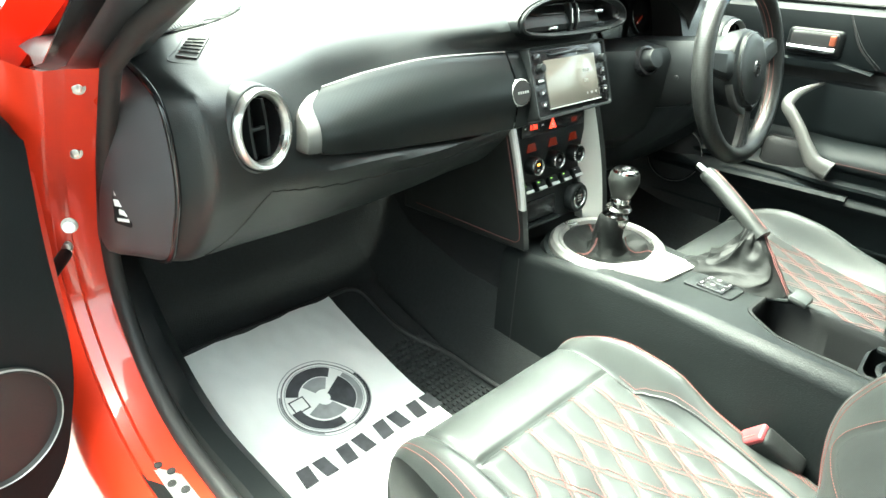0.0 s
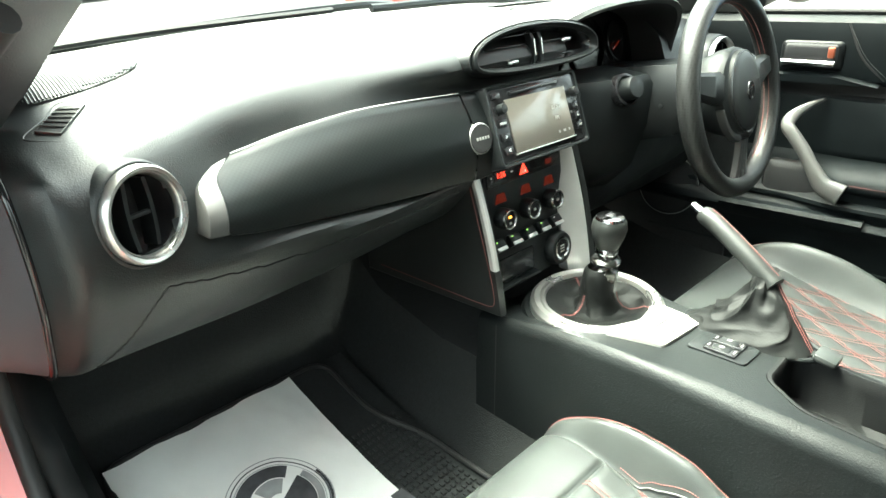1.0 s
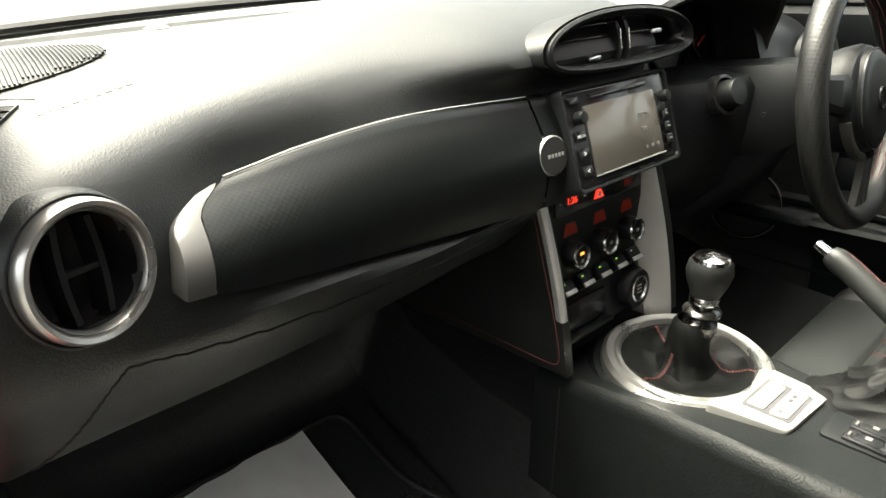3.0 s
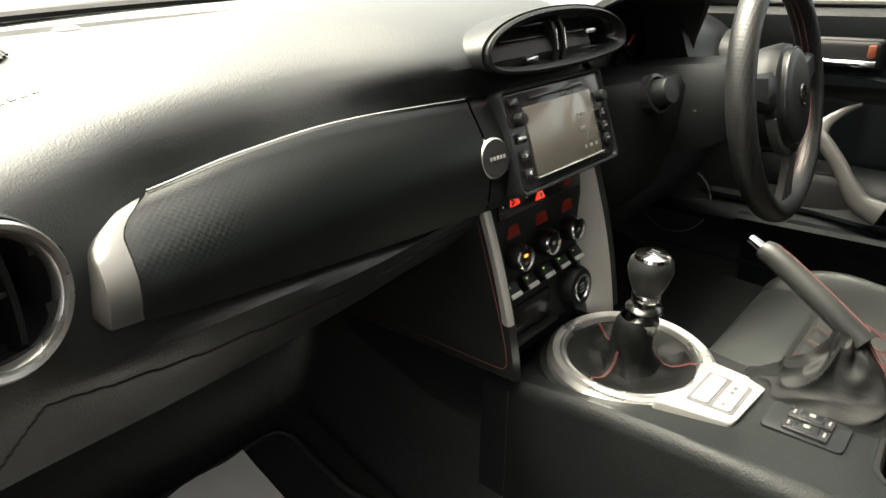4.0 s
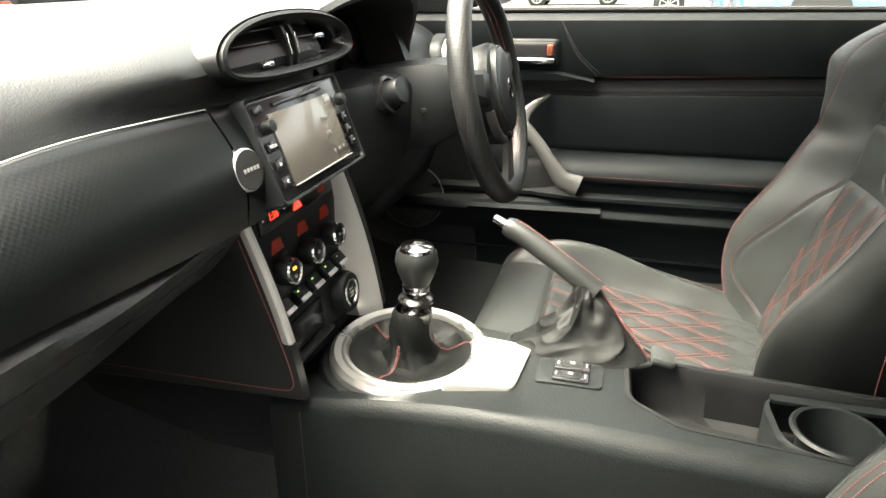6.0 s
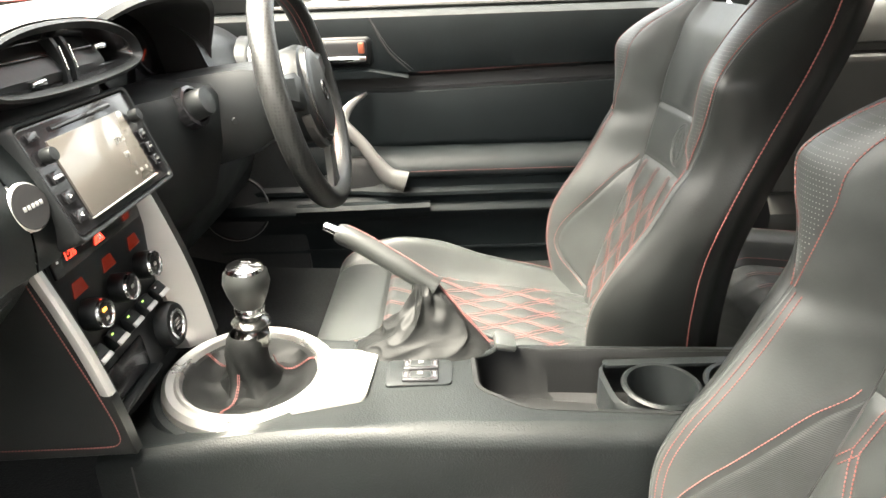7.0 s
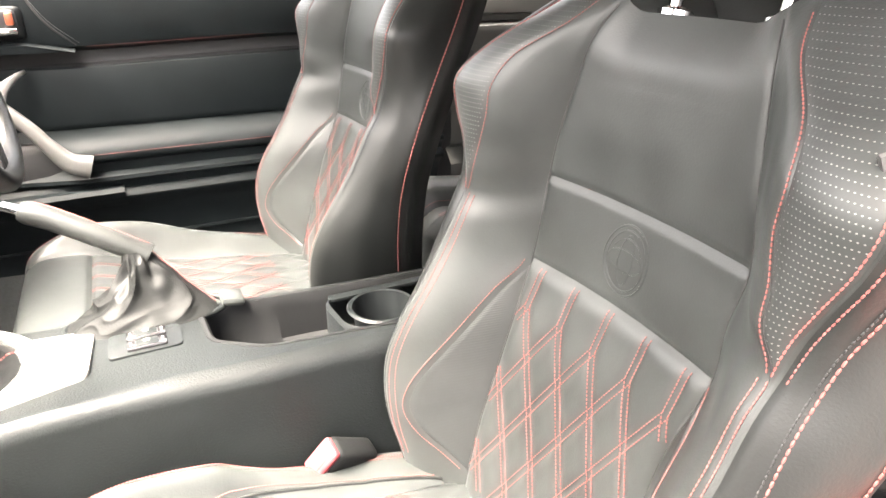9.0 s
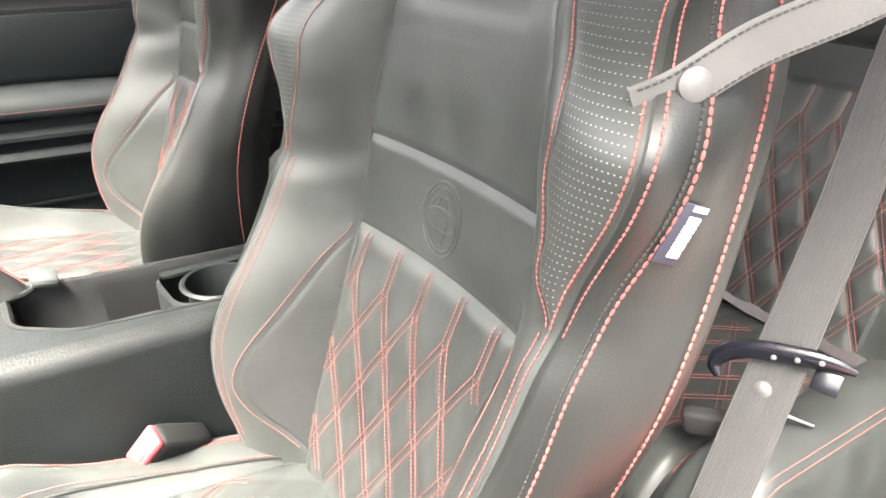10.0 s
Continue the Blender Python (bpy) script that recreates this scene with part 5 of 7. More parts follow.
# heated seat switches
SM = frame_matrix((0.010, 0.396, 0.4795), (1, 0, 0), (0.06, 0, 1))
part("switch_plate", slab(rounded([(-0.031, 0.042), (0.029, 0.042), (0.028, -0.038), (-0.030, -0.038)], 0.008), 0.004, SM, 0.0012), PLASTIC, cons)
for x in (-0.0135, 0.0125):
    part("seat_switch", block((0.0225, 0.044, 0.005), SM @ Matrix.Translation((x, 0, 0.0015)), 0.002), GLOSS, cons)
    sw = part("rocker", block((0.016, 0.026, 0.005), SM @ Matrix.Translation((x, 0, 0.003)), 0.0025), PLASTIC, cons)
    part("rocker_mark", block((0.006, 0.006, 0.0006), SM @ Matrix.Translation((x, 0, 0.0064)), 0.0002), DIM_PRINT, sw)
    for y in (-0.0175, 0.0175):
        part("switch_mark", block((0.0085, 0.0022, 0.0006), SM @ Matrix.Translation((x, y, 0.0043)), 0.0002), THREAD_GREY, cons)
part("console_seam", loft([[(XL - 0.0065, 0.702 + o, 0.455), (XL - 0.0155, 0.702 + o, 0.22)] for o in (-0.001, 0.001)], False, False), RUBBER, cons)

# gear lever
lever = thing("gear_lever", "leather and chrome gear lever with black boot", "gear lever")
rows = []
for r, z in ((0.083, 0.004), (0.074, 0.005), (0.062, -0.002), (0.050, -0.006), (0.040, -0.004), (0.032, 0.004), (0.0285, 0.012), (0.0272, 0.024), (0.0265, 0.036), (0.0255, 0.048), (0.0235, 0.058), (0.0200, 0.064), (0.0180, 0.066)):
    row = []
    for k in range(64):
        a = 2 * math.pi * k / 64
        f = 1 + 0.24 * (0.5 - abs(math.sin(2.5 * a + z * 60 + 0.8 * math.sin(2 * a)))) * max(0, min(1, (0.06 - z) / 0.04)) * (1 if r < 0.07 else 0.1)
        row.append(RM @ Vector((r * f * math.cos(a), r * f * math.sin(a), z + (0.004 * (0.5 - abs(math.sin(3 * a + 20 * r))) if 0.03 < r < 0.07 else 0))))
    rows.append(row)
part("boot_disc", loft(rows[:5], True, False), BOOT, lever, "black leather disc inside the ring")
part("boot", loft(rows[4:], True, False), BOOT, lever, "black leather boot with red stitching")
for a in (radians(-65), radians(60), radians(170)):
    bm = bmesh.new()
    for o in (-0.035, 0.035):
        stitches([RM @ Vector((r * math.cos(a + o * 0.03 / r), r * math.sin(a + o * 0.03 / r), z)) for r, z in ((0.081, 0.0052), (0.074, 0.0062), (0.062, 0.0), (0.052, -0.003), (0.042, 0.000), (0.0335, 0.010), (0.029, 0.026))], bm)
    part("boot_stitching", bm, THREAD, lever, "red stitching")
LM = frame_matrix((0.026, 0.600, 0.538), (1, 0, 0), (-0.02, -0.05, 1))
part("knob", lathe([(0.0165, 0.032), (0.0185, 0.036), (0.024, 0.050), (0.0275, 0.064), (0.0255, 0.076), (0.021, 0.082)], LM, 44), LEATHER_DARK, lever, "leather-covered knob")
part("knob_collar", lathe([(0.0135, 0.022), (0.0175, 0.0235), (0.0180, 0.030), (0.0165, 0.033)], LM, 40), CHROME, lever, "chrome collar")
part("knob_cap", lathe([(0.0225, 0.0805), (0.0205, 0.0845), (0.016, 0.0855), (0.0001, 0.0868)], LM, 40), CHROME, lever, "chrome cap with shift pattern")
for x in (-0.006, 0.0, 0.006):
    part("pattern_mark", block((0.0012, 0.011, 0.0006), LM @ Matrix.Translation((x, 0, 0.0868)), 0.0002), INK, lever)
part("shaft", lathe([(0.0185, -0.024), (0.0215, -0.016), (0.0205, -0.006), (0.0135, 0.0), (0.012, 0.004), (0.022, 0.0065), (0.0235, 0.010), (0.021, 0.0135), (0.013, 0.016), (0.012, 0.023)], LM, 36), DARK_STEEL, lever)

# ---- handbrake ----
brake = thing("handbrake", "leather handbrake lever with gathered boot", "handbrake")
GR = smooth_line([(0.139, 0.505, 0.616), (0.132, 0.475, 0.603), (0.118, 0.42, 0.572), (0.106, 0.375, 0.545)], 26)
part("grip", tube(GR, [0.0115, 0.0135] + [0.0145] * 22 + [0.0150, 0.0150], 20), LEATHER_DARK, brake)
part("release_button", tube([(0.138, 0.502, 0.615), (0.1425, 0.522, 0.6235)], [0.0068, 0.0062], 16), CHROME, brake, "chrome release button")
bm = stitches([p + Vector((0.0, -0.004, 0.0152)) for p in GR[3:]])
part("grip_stitching", bm, THREAD, brake, "red stitching")
def drape(v):
    """A fold of cloth: narrow crests over broad hollows, -0.5 to 0.5."""
    return 0.5 - abs(math.sin(v)) ** 0.85


rows = []
top_c, base_c = Vector((0.110, 0.393, 0.556)), Vector((0.080, 0.388, 0.474))
for i, t in enumerate(np.linspace(0, 1, 90)):
    c = top_c.lerp(base_c, t)
    # the rear edge runs straight down, the front sags and spreads late
    ax, front, rear = 0.0150 + 0.030 * t ** 1.2, 0.0150 + 0.080 * t ** 1.9, 0.0150 + 0.066 * t ** 1.05
    env = min(1, t * 4) * min(1, (1 - t) * 5 + 0.10)
    row = []
    for k in range(160):
        a = 2 * math.pi * k / 160
        ca, sa = math.cos(a), math.sin(a)
        n1 = noise.noise((1.6 * ca, 1.6 * sa, 2.2 * t))
        n2 = noise.noise((2.5 * ca + 7, 2.5 * sa, 5.0 * t))
        # folds that hang from the grip and slump over one another at the front
        hang = 0.0065 * drape(2.5 * a + 4.2 * t + 2.0 * n1)
        slump = 0.0065 * max(0, t - 0.25) * drape(8.5 * t - 2.6 * sa + 2.4 * n1) * (0.45 + max(0, sa))
        crumple = 0.004 * n2
        pleat = 0.0026 * drape(7 * a + 0.5) * max(0, 1 - 2.6 * t)
        f = env * (hang + slump + crumple + pleat) * (1 - 0.85 * max(0, -sa) ** 6)
        ay = front if sa > 0 else rear
        row.append((c.x + (ax + f) * math.copysign(abs(ca) ** (1 - 0.3 * t), ca), c.y + (ay + f) * sa, c.z + 0.5 * f))
    rows.append(row)
part("boot", loft(rows, True, False), BOOT, brake, "gathered leather handbrake boot")
ridge = [Vector(r[120]) + Vector((0, -0.0008, 0.0012)) for r in rows]
part("boot_stitching", stitches([p + Vector((0.003, 0, 0)) for p in ridge], stitches([p - Vector((0.003, 0, 0)) for p in ridge])), THREAD, brake, "red stitching")
part("boot_base", tube([(0.083 + 0.042 * math.cos(a), 0.390 + 0.096 * math.sin(a), 0.471) for a in np.linspace(0, 2 * math.pi, 50)], 0.004, 8), CONSOLE, brake)
part("boot_corner", block((0.036, 0.03, 0.012), pose(0.078, 0.287, 0.477, 12, 0, 0), 0.005), LEATHER, brake)

# ---- steering wheel and column ----
wheel = thing("steering_wheel", "black perforated leather three-spoke steering wheel", "steering wheel")
WC = Vector((0.380, 0.578, 0.757))
WM = frame_matrix(WC, (1, 0, 0), (0, -math.cos(radians(12)), math.sin(radians(12))))


def rim_arc(a0, a1, n, r=0.0168):
    rows = []
    for a in np.linspace(a0, a1, n):
        c = Vector((0.168 * math.cos(a), 0.168 * math.sin(a), 0))
        rows.append([WM @ (c + r * (math.cos(b) * c.normalized() + 1.12 * math.sin(b) * Vector((0, 0, 1)))) for b in (2 * math.pi * j / 18 for j in range(18))])
    return loft(rows, True, True)


PERF = material("perforated wheel leather", (0.012, 0.0125, 0.0125), 0.40, scale=20, spec=0.34)
_nt = PERF.node_tree
_tc = _nt.nodes.new("ShaderNodeTexCoord")
_vo = _nt.nodes.new("ShaderNodeTexVoronoi")
_vo.inputs["Scale"].default_value, _vo.inputs["Randomness"].default_value = 210, 0.1
_bp = _nt.nodes.new("ShaderNodeBump")
_bp.inputs["Strength"].default_value, _bp.inputs["Distance"].default_value = 0.35, 0.001
_nt.links.new(_tc.outputs["Object"], _vo.inputs["Vector"])
_nt.links.new(_vo.outputs["Distance"], _bp.inputs["Height"])
_nt.links.new(_bp.outputs[0], _nt.nodes["Principled BSDF"].inputs["Normal"])
_rp = _nt.nodes.new("ShaderNodeValToRGB")
_rp.color_ramp.elements[0].position, _rp.color_ramp.elements[1].position = 0.28, 0.36
_rp.color_ramp.elements[0].color, _rp.color_ramp.elements[1].color = (0.0005, 0.0005, 0.0005, 1), (0.0085, 0.009, 0.009, 1)
_nt.links.new(_vo.outputs["Distance"], _rp.inputs[0])
_nt.links.new(_rp.outputs[0], _nt.nodes["Principled BSDF"].inputs["Base Color"])
for a0, a1, mat in ((radians(-58), radians(62), PERF), (radians(62), radians(118), LEATHER_DARK), (radians(118), radians(238), PERF), (radians(238), radians(302), LEATHER_DARK)):
    part("rim_section", rim_arc(a0, a1, 40), mat, wheel)
bm = bmesh.new()
for a0, a1 in ((radians(-60), radians(150)),):
    for s in (-1, 1):
        stitches([WM @ Vector(((0.168 - 0.0168 * 0.99) * math.cos(a), (0.168 - 0.0168 * 0.99) * math.sin(a), s * 0.0042)) for a in np.linspace(a0, a1, 120)], bm, 0.0034, 0.0010, 0.0009)
part("rim_stitching", bm, THREAD, wheel, "red stitching")
part("hub", lathe([(0.058, -0.07), (0.074, -0.02), (0.077, 0.004), (0.074, 0.013), (0.064, 0.018)], WM, 56), PLASTIC, wheel)
part("airbag_cover", lathe([(0.068, 0.014), (0.0665, 0.022), (0.061, 0.0262), (0.050, 0.0285), (0.0001, 0.031)], WM @ Matrix.Diagonal((0.92, 1.05, 1, 1)), 56), LEATHER_DARK, wheel, "stitched airbag cover")
part("cover_piping", lathe([(0.0665, 0.021), (0.066, 0.0238), (0.064, 0.0245), (0.0625, 0.0240)], WM @ Matrix.Diagonal((0.92, 1.05, 1, 1)), 56), GLOSS, wheel)
part("badge", lathe([(0.0165, 0.030), (0.0155, 0.0325), (0.013, 0.0325), (0.012, 0.0312)], WM @ Matrix.Diagonal((0.8, 1.0, 1, 1)), 36), GLOSS, wheel, "plain oval badge")
for x, y, w, h in ((0, 0.003, 0.016, 0.003), (0, -0.003, 0.003, 0.016), (0, 0.008, 0.010, 0.002)):
    part("badge_bar", block((w, h, 0.002), WM @ Matrix.Translation((x, y, 0.0315)), 0.0006), GLOSS, wheel)
for a in (radians(12), radians(168)):
    rows = []
    for r in np.linspace(0.050, 0.162, 14):
        k = (r - 0.05) / 0.112
        h = 0.030 - 0.012 * k
        c = Vector((r * math.cos(a), r * math.sin(a), 0))
        t = Vector((-math.sin(a), math.cos(a), 0))
        z = 0.006 - 0.006 * k
        rows.append([WM @ (c + t * h * u + Vector((0, 0, z + v))) for u, v in ((-1, -0.008), (-1, 0.004), (-0.7, 0.010), (0.7, 0.010), (1, 0.004), (1, -0.008))])
    part("spoke", loft(rows), LEATHER_DARK, wheel)
rows = []
for t in np.linspace(0, 1, 12):
    y, w, z = -0.084 - 0.074 * t, 0.015 + 0.013 * t * t, 0.014 - 0.012 * t
    rows.append([WM @ Vector((x * w, y, z + d)) for x, d in ((-1, -0.010), (-1, 0.0), (-0.85, 0.002), (-0.45, 0.002), (-0.38, 0.0005), (-0.30, 0.002), (0.30, 0.002), (0.38, 0.0005), (0.45, 0.002), (0.85, 0.002), (1, 0.0), (1, -0.010))])
part("lower_spoke", loft(rows), SATIN, wheel, "satin silver lower spoke")
for s in (-1, 1):
    rows = []
    for t in np.linspace(0, 1, 24):
        a = radians(-90) + s * radians(13 + 62 * t)
        o = Vector((math.cos(a), math.sin(a), 0))
        w = 0.006 * (1 - 0.6 * t)
        rows.append([WM @ (o * (0.081 - 0.002 * t + w * u) + Vector((0, 0, 0.014 + v))) for u, v in ((-1, -0.012), (-1, 0.0), (-0.5, 0.002), (0.5, 0.002), (1, 0.0), (1, -0.012))])
    part("spoke_strip", loft(rows), SATIN, wheel, "satin silver strip")

column = thing("steering_column", "black plastic steering column shroud with stalk knob", "steering column")
rows = []
for y, w, h0, h1 in ((0.62, 0.055, 0.700, 0.800), (0.66, 0.072, 0.675, 0.806), (0.72, 0.085, 0.66, 0.80), (0.80, 0.09, 0.64, 0.79), (0.92, 0.09, 0.62, 0.78)):
    rows.append([(0.380 + w * x, y, h0 + (h1 - h0) * z) for x, z in ((-1, 0.25), (-0.8, 0.02), (0, -0.04), (0.8, 0.02), (1, 0.25), (1, 0.75), (0.75, 1), (-0.75, 1), (-1, 0.75))])
part("shroud", loft(rows), PLASTIC, column)
rows = []
for x, y0 in ((0.14, 0.735), (0.18, 0.715), (0.24, 0.70), (0.30, 0.69)):
    rows.append([(x, y0 + 0.10, 0.80), (x, y0 + 0.01, 0.790), (x, y0, 0.775), (x, y0 + 0.005, 0.70), (x, y0 + 0.03, 0.62), (x, y0 + 0.09, 0.56), (x, y0 + 0.25, 0.50)])
part("switch_panel", loft(rows, False, False), PLASTIC, column)
KM = frame_matrix((0.225, 0.700, 0.772), (1, 0, 0), (-0.15, -0.93, 0.35))
part("knob_socket", lathe([(0.030, -0.01), (0.0285, 0.004), (0.024, 0.005), (0.0235, -0.006)], KM, 40), GLOSS, column)
part("start_knob", lathe([(0.020, -0.004), (0.0195, 0.020), (0.0175, 0.024), (0.0001, 0.025)], KM, 40), PLASTIC, column, "round black rotary knob")
part("stalk", tube([(0.46, 0.63, 0.775), (0.53, 0.625, 0.785), (0.565, 0.622, 0.79)], [0.008, 0.009, 0.010], 14), PLASTIC, column)
part("column_screw", lathe([(0.005, 0), (0.004, 0.001), (0.0001, 0.001)], frame_matrix((0.302, 0.672, 0.735), (0, 1, 0), (-1, -0.3, 0)), 16), PLASTIC, column)
rows = []
for x, d in ((0.135, 0.0), (0.30, 0.01), (0.50, 0.01), (0.72, 0.0)):
    rows.append([(x, 0.77 - d, 0.72), (x, 0.765 - d, 0.62), (x, 0.80 - d, 0.52), (x, 0.90, 0.44), (x, 1.05, 0.40)])
part("knee_bolster", loft(rows, False, False), PLASTIC, dash, "dark lower dash panel")


# ---- driver's door ----
ddoor = thing("driver_door", "closed black door panel with silver pull handle", "car door")
DP = [(.83, .862), (.80, .861), (.775, .857), (.762, .846), (.757, .82), (.7575, .775), (.761, .742), (.764, .733), (.775, .728), (.786, .722), (.788, .708), (.784, .699), (.768, .6945), (.760, .691), (.7585, .685), (.756, .66), (.757, .62), (.761, .585), (.765, .574), (.768, .571), (.762, .569), (.744, .563), (.724, .554), (.709, .542), (.703, .530), (.703, .520), (.708, .513), (.716, .509), (.718, .490), (.708, .486), (.703, .482), (.703, .474), (.712, .467), (.716, .452), (.704, .446), (.700, .438), (.704, .428), (.725, .415), (.742, .37), (.748, .30), (.75, .20)]
rows = []
for y in np.linspace(0.98, -0.34, 67):
    r = []
    front = max(0.0, (y - 0.47) / 0.1)
    f = min(1.0, front)
    rise = 0.020 * max(0.0, (0.42 - y) / 0.7)
    for x, z in DP:
        if 0.46 < z < 0.70:
            x = x + (0.785 - x) * f * (0.75 if z > 0.5 else 0.3)
        zz = z + (rise if 0.66 < z < 0.735 else 0.0)
        r.append((x, y, zz))
    rows.append(r + [(0.87, y, 0.2), (0.87, y, 0.862)])
for name, mat, i0, i1 in (("top_pad", CARD, 0, 9), ("shadow_gap", BLACK, 9, 12), ("insert_panel", CARD, 12, 19), ("armrest_pad", CARD, 19, 27), ("lower_panel", CARD, 27, len(DP) + 1)):
    part(name, loft([r[i0:i1 + 1] for r in rows], False, False), mat, ddoor)
line = [(0.7635, y, 0.7315 + 0.020 * max(0.0, (0.42 - y) / 0.7)) for y in np.linspace(0.415, -0.33, 60)]
part("door_stitching", stitches(line, stitches([(0.7015, y, 0.530) for y in np.linspace(0.44, -0.33, 60)])), THREAD, ddoor, "red stitching")
part("seam_stitching", stitches(smooth_line([(0.757, 0.505, 0.835), (0.756, 0.47, 0.78), (0.762, 0.425, 0.738)], 30)), THREAD_GREY, ddoor)
part("card_seam", tube(smooth_line([(0.760, 0.512, 0.845), (0.756, 0.477, 0.78), (0.764, 0.432, 0.735)], 20), 0.002, 8), RUBBER, ddoor)
hz = part("handle_recess", block((0.03, 0.125, 0.062), pose(0.763, 0.572, 0.780), 0.012, 3), PLASTIC, ddoor)
part("handle_hollow", block((0.02, 0.108, 0.046), pose(0.7545, 0.572, 0.782), 0.009, 3), BLACK, hz)
part("inner_handle", tube(smooth_line([(0.746, 0.626, 0.766), (0.741, 0.58, 0.766), (0.740, 0.545, 0.766), (0.745, 0.524, 0.766)], 16), 0.0065, 14), CHROME, hz, "chrome door lever")
part("lock_tab", block((0.010, 0.013, 0.022), pose(0.7435, 0.531, 0.788), 0.003), material("orange lock tab", (0.30, 0.07, 0.03), 0.5), hz, "orange lock tab")
PULL = smooth_line([(0.760, 0.529, 0.692), (0.738, 0.552, 0.680), (0.712, 0.573, 0.660), (0.702, 0.578, 0.640), (0.699, 0.558, 0.616), (0.698, 0.536, 0.590), (0.697, 0.511, 0.553), (0.697, 0.486, 0.522), (0.697, 0.450, 0.508)], 48)
rows = []
for i, p in enumerate(PULL):
    d = (PULL[min(i + 1, 47)] - PULL[max(i - 1, 0)]).normalized()
    side = Vector((1, 0, 0))
    o = d.cross(side).normalized()
    w = 0.0030 + 0.0100 * min(1, i / 14) + 0.010 * max(0, (i - 32) / 15)
    rows.append([p + o * w * c + side * (0.007 * s - 0.002) for c, s in ((-1, 1), (-1, -0.3), (-0.8, -0.75), (-0.4, -1), (0.4, -1), (0.8, -0.75), (1, -0.3), (1, 1))])
part("pull_handle", loft(rows), PULL_PAINT, ddoor, "satin silver door pull")
rows = []
for y in np.linspace(0.66, 0.436, 24):
    top = 0.743 - 0.016 * max(0.0, min(1.0, (0.515 - y) / 0.079))
    low = min(0.7235, top - 0.001)
    rows.append([(0.785, y, top + 0.002), (0.746, y, top), (0.741, y, top - 0.003), (0.743, y, low + 0.002), (0.785, y, low)])
part("handle_shelf", loft(rows), CARD, ddoor)
part("door_pocket", block((0.03, 0.14, 0.10), pose(0.745, 0.555, 0.505), 0.02, 3), BLACK, ddoor, "dark open door pocket")
rows = []
for t in np.linspace(0, 1, 20):
    y = 0.70 - 0.30 * t
    z = 0.450 + 0.004 * t
    rows.append([(0.735, y, z + 0.006), (0.700, y, z + 0.004), (0.692, y, z - 0.004), (0.698, y, z - 0.016), (0.735, y, z - 0.05)])
part("pocket_rim", loft(rows), CARD, ddoor)
SPM = frame_matrix((0.725, 0.842, 0.450), (0, 1, 0), (-1, -0.1, 0.1))
part("speaker_grille", lathe([(0.078, 0.0), (0.077, 0.006), (0.073, 0.008), (0.070, 0.004), (0.0001, 0.008)], SPM, 56), RUBBER, ddoor, "round door speaker grille")
part("speaker_trim", lathe([(0.0765, 0.006), (0.0755, 0.0085), (0.0745, 0.006)], SPM, 56), SILVER, ddoor)
part("lower_strip", block((0.006, 0.9, 0.008), pose(0.742, 0.45, 0.330), 0.002), CARD, ddoor)
part("window_seal", tube([(0.792, 0.92, 0.866), (0.792, 0.3, 0.866), (0.79, -0.40, 0.862)], 0.006, 8), RUBBER, ddoor)
part("corner_panel", slab([(0.74, 0.864), (0.98, 0.864), (0.98, 0.90), (0.78, 0.965)], 0.02, Matrix(((0, 0, 1, 0.80), (1, 0, 0, 0), (0, 1, 0, 0), (0, 0, 0, 1))), 0.003), PLASTIC, ddoor)
ddoor_glass = tagged(part("window_1", slab([(0.72, 0.86), (-0.42, 0.86), (-0.30, 1.12), (0.15, 1.17)], 0.003, Matrix(((0, 0, 1, 0.815), (1, 0, 0, 0), (0, 1, 0, 0), (0, 0, 0, 1)))), CLEAR), "clear driver's side window glass", "window", kind="structure")
ddoor_glass.visible_shadow = False
mirror = thing("wing_mirror", "wing mirror outside the driver's window", "mirror")
rows = []
for t in np.linspace(0, 1, 12):
    a = math.sin(math.pi * (0.12 + 0.76 * t)) ** 0.5
    rows.append([(0.90 + 0.20 * t, 0.69 + 0.055 * a * math.cos(b), 0.945 + 0.075 * a * math.sin(b)) for b in (2 * math.pi * k / 28 for k in range(28))])
part("mirror_shell", loft(rows), PLASTIC, mirror)
part("mirror_glass", slab(rounded([(-0.082, -0.058), (0.082, -0.058), (0.082, 0.058), (-0.082, 0.058)], 0.04), 0.003, frame_matrix((1.0, 0.632, 0.945), (1, 0, 0), (-0.25, -1, 0.05))), CHROME, mirror, "mirror glass")
part("mirror_arm", tube([(0.82, 0.72, 0.885), (0.90, 0.70, 0.905), (0.95, 0.70, 0.92)], 0.018, 10), PLASTIC, mirror)

# ---- rear quarter behind the driver ----
quarter = thing("rear_quarter_trim", "grey moulded rear side trim with armrest ledge", "trim")
rows = []
for y in np.linspace(-0.34, -1.05, 36):
    top = lerp_table(sorted([(-0.34, .850), (-0.43, .838), (-0.53, .856), (-0.62, .892), (-0.72, .955), (-0.85, 1.08), (-1.05, 1.20)]), y)
    e = min(1.0, max(0.0, (y + 0.80) / 0.06))
    rows.append([(0.80, y, top + 0.01), (0.735, y, top), (0.715, y, top - 0.02), (0.70, y, 0.80), (0.695, y, 0.772), (0.695 + 0.03 * e, y, 0.766), (0.695 + 0.03 * e, y, 0.752), (0.670 + 0.015 * (1 - e), y, 0.746), (0.665, y, 0.735), (0.672, y, 0.64), (0.660, y, 0.50), (0.665, y, 0.47), (0.69, y, 0.455), (0.66, y, 0.42), (0.66, y, 0.25)])
part("side_panel", loft(rows, False, False), QUARTER, quarter)
